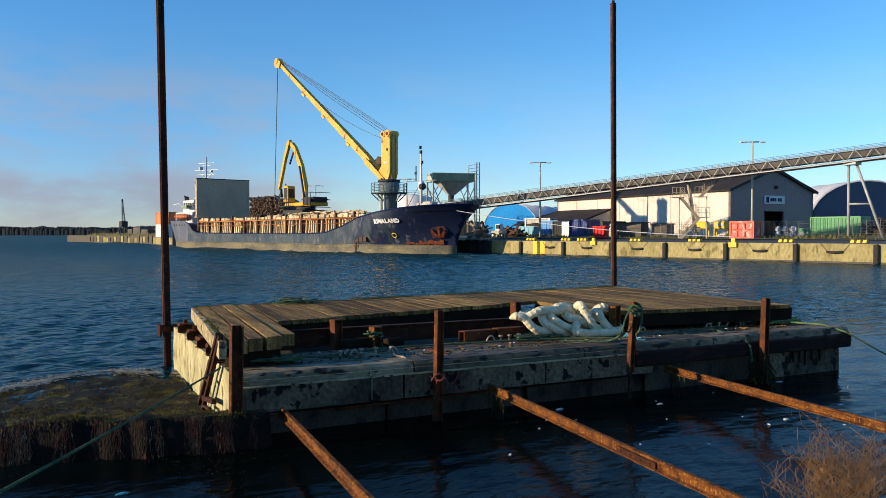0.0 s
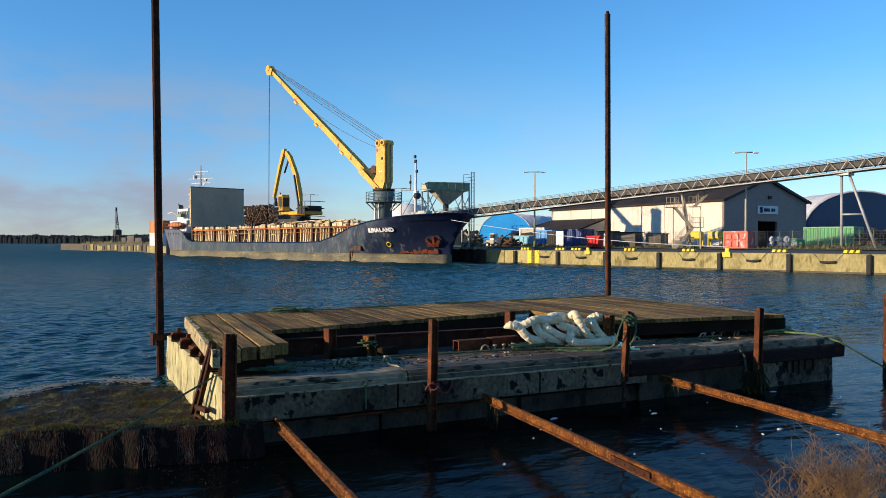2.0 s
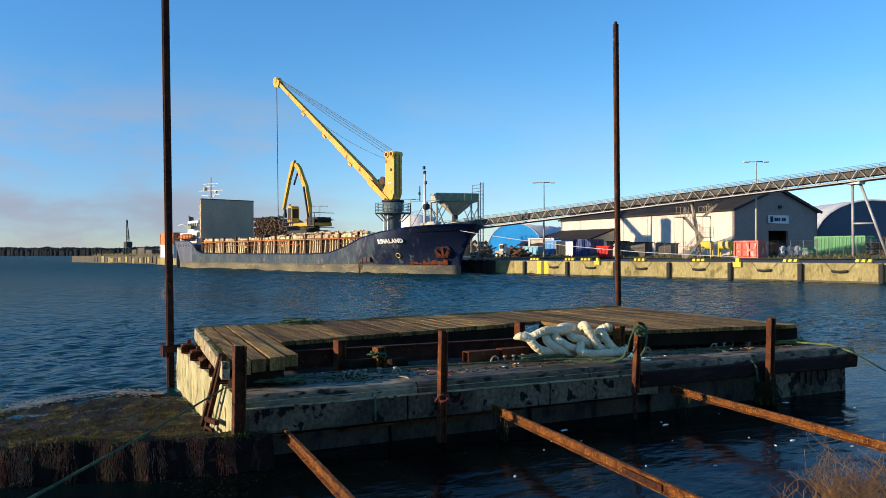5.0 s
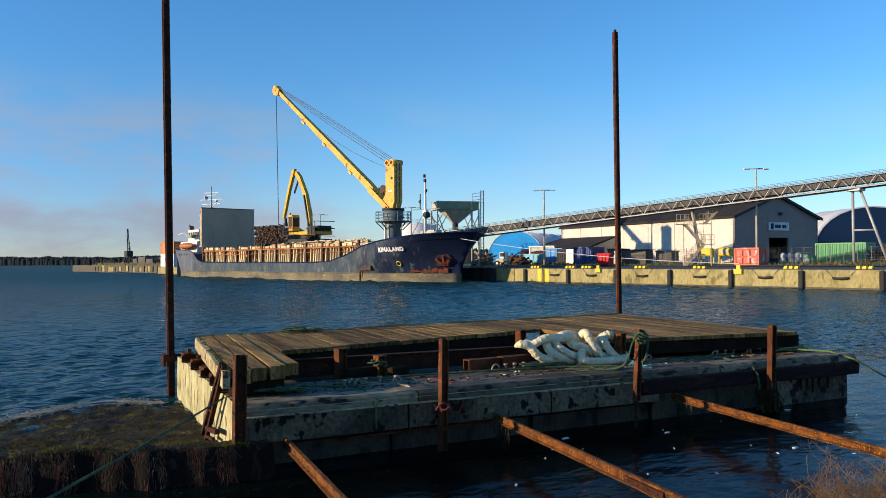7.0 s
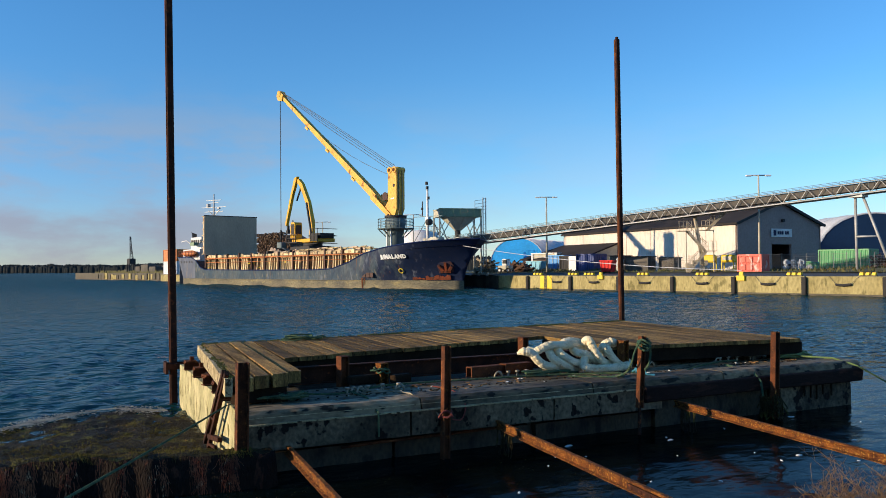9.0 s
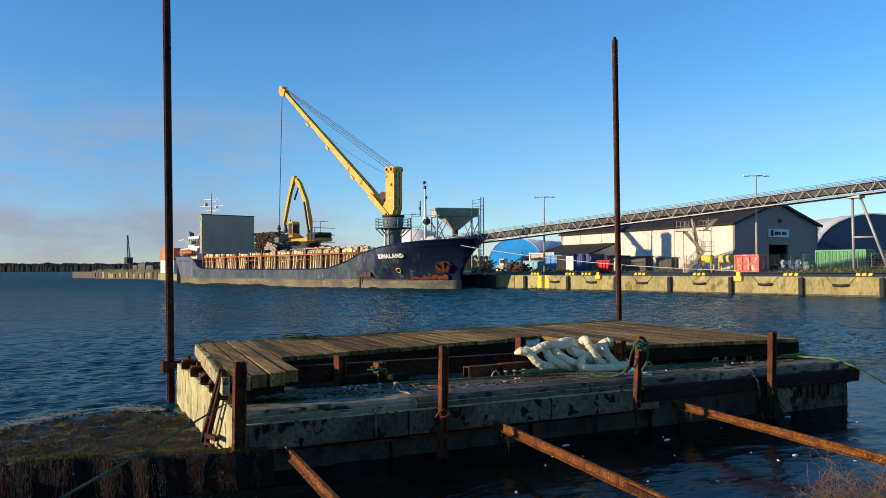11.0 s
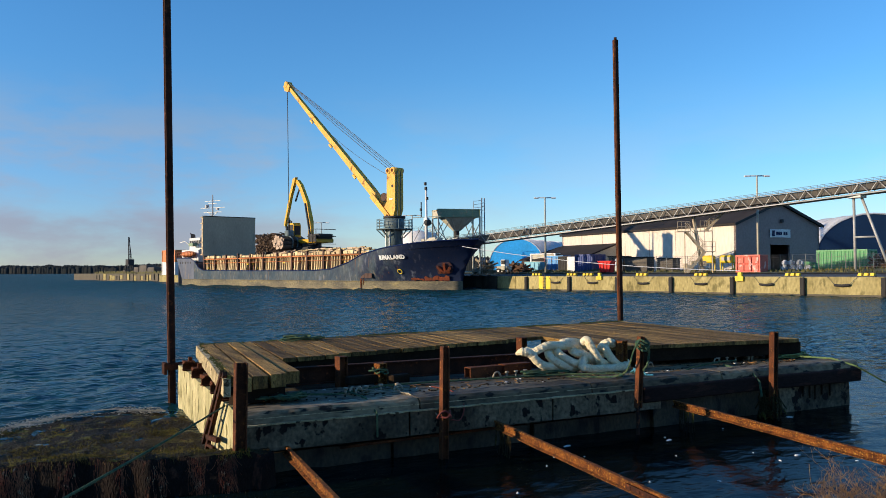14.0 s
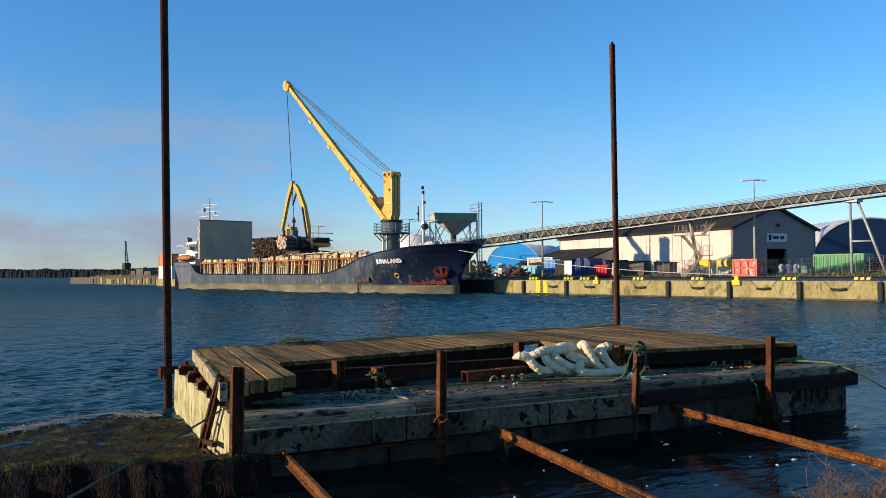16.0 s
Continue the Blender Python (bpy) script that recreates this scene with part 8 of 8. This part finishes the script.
def yard_clutter():
    # fence along the verge
    t = thing("wire_fence", "thin grey wire fence behind the verge", "fence", pose(0, 0, YZ))
    a, b = Vector((-60, 77.0, 0)), Vector((-32, 82.4, 0))
    post = B()
    tube(post, [(0, 0, 0), (0, 0, 1.9)], 0.03, 5)
    post = to_mesh("fence_post", post, FENCE)
    for k in range(24):
        p = a.lerp(b, k / 23)
        part("fence_post", post, FENCE, t, at=Matrix.Translation(p))
    bm = B()
    for z in np.linspace(0.3, 1.8, 7):
        tube(bm, [a + Vector((0, 0, z)), b + Vector((0, 0, z))], 0.012, 3)
    for k in range(230):
        p = a.lerp(b, k / 229)
        tube(bm, [p + Vector((0, 0, 0.3)), p + Vector((0, 0, 1.8))], 0.006, 3)
    part("mesh_wire", bm, FENCE, t)
    # yellow tanks on stands beside the tower
    for x, y, open_top in ((-47.1, 73.6, False), (-45.5, 74.6, True)):
        t = thing("yellow_bin", "yellow steel bin on a stand", "bin", pose(x, y, YZ, 0, 0, 12), "yellow bins")
        bm = B()
        box(bm, (0, 0, 1.38), (1.35, 0.9, 0.78))
        bevel(bm, 0.12)
        part("tub", bm, YELLOW, t)
        for sx in (-0.6, 0.6):
            for sy in (-0.35, 0.35):
                bm = B()
                beam(bm, (sx, sy, 0), (sx, sy, 1.05), 0.09, 0.09)
                part("leg", bm, YELLOW, t)
        if open_top:
            bm = B()
            box(bm, (0, -0.46, 1.42), (1.0, 0.04, 0.35))
            part("opening", bm, HOPPER_PALE, t)
    # pale sacks and green machine near the gate
    rnd = random.Random(21)
    for k in range(7):
        bm = B()
        box(bm, (0, 0, 0.3), (0.6, 0.6, 0.6))
        bevel(bm, 0.14, 2)
        roughen(bm, 0.05, 3)
        solid("bulk_sack", bm, PALE_TARP, "pale bulk sack in the grass", "sack", pose(-42.6 + 0.62 * (k % 4) + rnd.uniform(-0.1, 0.1), 80.6 + 0.3 * (k % 4), YZ + 0.12 + 0.55 * (k // 4), 0, 0, rnd.uniform(0, 90)), "bulk sacks")
    t = thing("green_bin", "small bright green wheeled bin", "bin", pose(-41.7, 84.3, YZ, 0, 0, 10))
    bm = B()
    box(bm, (0, 0, 0.55), (1.1, 0.8, 0.9))
    bevel(bm, 0.06)
    part("tub", bm, BOX_GREEN, t)
    bm = B()
    box(bm, (-0.3, 0, 1.05), (0.5, 0.8, 0.12))
    part("lid", bm, BOX_GREEN, t)
    # dark sheds in the shade below the warehouse
    for x, y, w, h in ((-58.6, 77.6, 2.9, 1.75), (-61.8, 78.0, 2.0, 1.9), (-55.9, 79.4, 2.0, 1.6)):
        t = thing("dark_shed", "low dark shed behind the fence", "shed", pose(x, y, YZ, 0, 0, 5), "dark sheds")
        bm = B()
        box(bm, (0, 0, h / 2), (w, 1.6, h))
        part("shed_wall", bm, BELT, t)
        bm = B()
        box(bm, (0, 0, h + 0.05), (w + 0.2, 1.8, 0.1))
        part("shed_roof", bm, ROOF_DARK, t)
    # scrap and brushwood heaps
    for cx, cy, n, sx, sy, hh, mt, lab in ((-76.0, 74.5, 130, 4.0, 2.2, 1.5, SCRAP, "heap of rusty scrap metal on the quay"), (-36.5, 92.5, 130, 4.0, 3.0, 2.3, SCRAP, "heap of red-brown brushwood behind the green container"), (-72.6, 66.2, 60, 1.8, 1.6, 1.9, GALV, "pile of pale machine parts on the quay")):
        t = thing("scrap_heap", lab, "scrap heap", pose(cx, cy, QZ), "scrap heaps")
        rnd = random.Random(int(n + cx))
        bm = B()
        box(bm, (0, 0, 0.1), (sx * 1.4, sy * 1.4, 0.2))
        for k in range(n):
            x, y = rnd.gauss(0, sx * 0.35), rnd.gauss(0, sy * 0.35)
            z = hh * max(0.05, 1 - (x / sx) ** 2 - (y / sy) ** 2) * rnd.uniform(0.2, 1)
            box(bm, (0, 0, 0), (rnd.uniform(0.2, 1.6), rnd.uniform(0.05, 0.4), rnd.uniform(0.05, 0.3)), pose(x, y, z, rnd.uniform(-40, 40), rnd.uniform(-40, 40), rnd.uniform(0, 360)))
        part("scrap_piece", bm, mt, t)
    # white loader beside the scrap
    t = thing("wheel_loader", "small pale wheel loader parked on the quay", "loader", pose(-74.2, 70.9, YZ, 0, 0, 20) @ Matrix.Diagonal((0.72, 0.72, 0.72, 1)))
    bm = B()
    box(bm, (0, 0, 0.9), (2.4, 1.2, 0.7))
    bevel(bm, 0.08)
    part("chassis", bm, HOPPER_PALE, t)
    bm = B()
    box(bm, (0.1, 0, 1.8), (1.1, 1.1, 1.2))
    bevel(bm, 0.08)
    cab = part("cab", bm, SHIP_WHITE, t)
    bm = B()
    span(bm, (-0.3, -0.6, 1.6), (0.5, -0.56, 2.25))
    part("window", bm, BLACK, cab)
    for x in (-0.8, 0.8):
        for y in (-0.65, 0.65):
            bm = B()
            tube(bm, [(x, y - 0.15, 0.45), (x, y + 0.15, 0.45)], 0.45, 12)
            wheel = part("wheel", bm, RUBBER, t)
            bm = B()
            tube(bm, [(x, y - 0.17, 0.45), (x, y + 0.17, 0.45)], 0.2, 10)
            part("rim", bm, SHIP_WHITE, wheel)


yard_clutter()


def far_pier_things():
    t = thing("harbour_crane", "thin dark old harbour crane on the far pier", "crane", pose(-198.5, 66.0, 1.75))
    for x, y in ((-1, -1), (1, -1), (-1, 1), (1, 1)):
        bm = B()
        beam(bm, (x * 0.8, y * 0.8, 0), (x * 0.6, y * 0.6, 2.0), 0.2, 0.2)
        part("leg", bm, BLACK, t)
    bm = B()
    box(bm, (0.2, 0, 2.7), (1.9, 1.5, 1.4))
    bevel(bm, 0.1)
    part("machine_house", bm, BLACK, t)
    for y in (-0.28, 0.28):
        bm = B()
        beam(bm, (0.1, y, 3.2), (-0.55, y * 0.3, 8.7), 0.13, 0.16)
        part("jib", bm, BLACK, t)
        bm = B()
        beam(bm, (0.9, y, 3.2), (-0.5, y * 0.3, 8.0), 0.07, 0.07)
        part("jib_stay", bm, BLACK, t)
    bm = B()
    for z in np.arange(3.8, 8.3, 0.6):
        x = 0.1 - 0.65 * (z - 3.2) / 5.5
        beam(bm, (x, -0.24, z), (x - 0.05, 0.24, z + 0.3), 0.06, 0.06)
    part("jib_lattice", bm, BLACK, t)
    for x, w, h in ((5.0, 3.0, 1.5), (9.5, 4.5, 1.9), (14.5, 4.0, 1.4), (-3.5, 2.0, 0.8)):
        bm = B()
        box(bm, (0, 0, h / 2), (w, 2.4, h))
        bevel(bm, 0.1)
        solid("pier_stack", bm, BELT, "grey stacked goods on the far pier", "goods", pose(-198.5 + x, 67.0, 1.75), "pier goods")
    container("orange_container", "orange shipping container stacked on the far quay", pose(-162.5, 63.0, 4.05, 0, 0, 0), 7.0, 2.4, 2.4, ORANGE, 8, "stacked boxes")
    container("white_container", "white container under an orange one", pose(-162.5, 63.0, 1.45, 0, 0, 0), 7.0, 2.4, 2.6, SHIP_WHITE, 8, "stacked boxes")
    t = thing("pier_shed", "long grey low sheds on the far pier", "shed", pose(-180, 72, 1.75))
    for x, w, h in ((0, 10, 2.6), (11, 8, 3.4), (-12, 6, 1.6)):
        bm = B()
        span(bm, (x - w / 2, 0, 0), (x + w / 2, 4, h))
        part("shed_body", bm, WALL_GREY, t)
        bm = B()
        span(bm, (x - w / 2 - 0.2, -0.2, h), (x + w / 2 + 0.2, 4.2, h + 0.2))
        part("shed_roof", bm, ROOF_DARK, t)
    # brush on the pier
    bm = B()
    rnd = random.Random(44)
    for k in range(1500):
        x, y = rnd.uniform(-219, -163), rnd.uniform(63.3, 75)
        h = rnd.uniform(0.2, 0.8)
        put(bm, [(x - 0.3, y, 1.75), (x + 0.3, y, 1.75), (x + rnd.uniform(-0.3, 0.3), y, 1.75 + h)], ((0, 1, 2),))
    solid("pier_grass", bm, GRASS, "dry grass along the far pier", "grass", kind="stuff")


far_pier_things()


def far_shore():
    """A low wooded shore on the horizon."""
    bm = B()
    rnd = random.Random(50)
    view = Vector((-0.769, 0.639, 0))
    right = Vector((0.639, 0.769, 0))
    for row, dist in ((0, 1480), (1, 1600), (2, 1750)):
        for k in range(1500):
            s = -1150 + k * 1.05 + rnd.uniform(-2, 2)
            base = view * dist + right * s
            top = 15 + 7 * noise.noise((s * 0.008, row, 0)) + 3.0 * noise.noise((s * 0.045, row, 2)) + (9 if s > -640 else 0) * min(1, max(0, (s + 640) / 200))
            top *= 0.92 + 0.12 * row
            r = rnd.uniform(2.2, 5.5)
            hs = [rnd.uniform(0.45, 0.92) * top for _ in range(6)]
            ring = [(base.x + r * math.cos(q * 1.047), base.y + r * math.sin(q * 1.047), hs[q]) for q in range(6)]
            low = [(x, y, -0.5) for x, y, _ in ring]
            crown = (base.x, base.y, top * rnd.uniform(0.86, 1.05))
            put(bm, ring + low + [crown], [(q, (q + 1) % 6, 12) for q in range(6)] + [(6 + q, 6 + (q + 1) % 6, (q + 1) % 6, q) for q in range(6)])
    for f in bm.faces:
        f.smooth = True
    solid("far_woods", bm, FOREST, "dark bare woods on the far shore", "woods", kind="stuff")


far_shore()


def mooring_lines():
    for p, q, d, r in (((-61.5, 53.0, 4.4), (-34.6, QY, QZ + 0.45), 0.45, 0.028),):
        bm = B()
        tube(bm, sag(p, q, d, 16), r, 5)
        solid("ship_line", bm, PALE_TARP, "pale mooring line from the ship's bow to the quay", "rope", None, "ship lines")


mooring_lines()


# ---- what moves ----
def motions():
    walk(water, [(0, pose(-0.7, -0.5, 0)), (16, pose(0.7, 0.5, 0))])
    boom_rows = [(0.0, -2.26, 35.67), (1.0, -3.03, 35.85), (2.0, -3.75, 36.02), (3.0, -4.0, 36.0), (4.0, -4.3, 35.95), (6.5, -4.87, 36.2), (7.5, -5.05, 36.25), (8.5, -5.0, 36.63), (9.0, -4.67, 36.95), (11.5, -3.47, 38.58), (12.5, -3.0, 39.2), (13.5, -3.1, 39.95), (14.5, -3.02, 40.51), (15.5, -3.1, 41.3), (16.0, -3.07, 41.71)]
    grab_rows = [(0, -99.2, 2.55), (7, -99.2, 3.5), (8.2, -99.3, 4.8), (9, -99.3, 5.45), (11.5, -99.05, 6.14), (12.5, -98.25, 6.43), (13.5, -97.3, 6.86), (14.8, -95.8, 7.3), (16, -94.65, 7.52)]
    foot = PIVOT - CRANE_AT
    head = Vector((0.25, 0, 9.05))
    slew, luffs, falls, wires = [], [], [], []
    for t, s, l in boom_rows:
        turn = Matrix.Rotation(radians(-s), 4, "Z")
        slew.append((t, turn))
        boom = turn @ Matrix.Translation(foot) @ Matrix.Rotation(radians(l), 4, "Y")
        luffs.append((t, boom))
        tip = boom @ Vector((-BOOM, 0, 0.3))
        m, _ = along(tip, turn @ head)
        falls.append((t, m))
        gx = interp(t, [(a, b) for a, b, _ in grab_rows])
        gz = interp(t, [(a, c) for a, _, c in grab_rows])
        hook = Vector((gx, 53.0, gz + 2.0)) - CRANE_AT
        tip = boom @ Vector((-BOOM - 0.2, 0, 0))
        down = (tip - hook).normalized()
        side = Vector((0, 1, 0)).cross(down).normalized()
        w = Matrix((side, down.cross(side), down)).transposed().to_4x4()
        w.translation = tip
        wires.append((t, w))
    walk(crane_house, slew)
    walk(crane_boom, luffs)
    for f in crane_falls:
        walk(f, falls)
    walk(hoist_wire, wires)
    walk(log_grab, [(t, pose(x, 53.0, z, 0, 0, 8 if t < 9 else 8 - 3 * (t - 9))) for t, x, z in grab_rows])


motions()
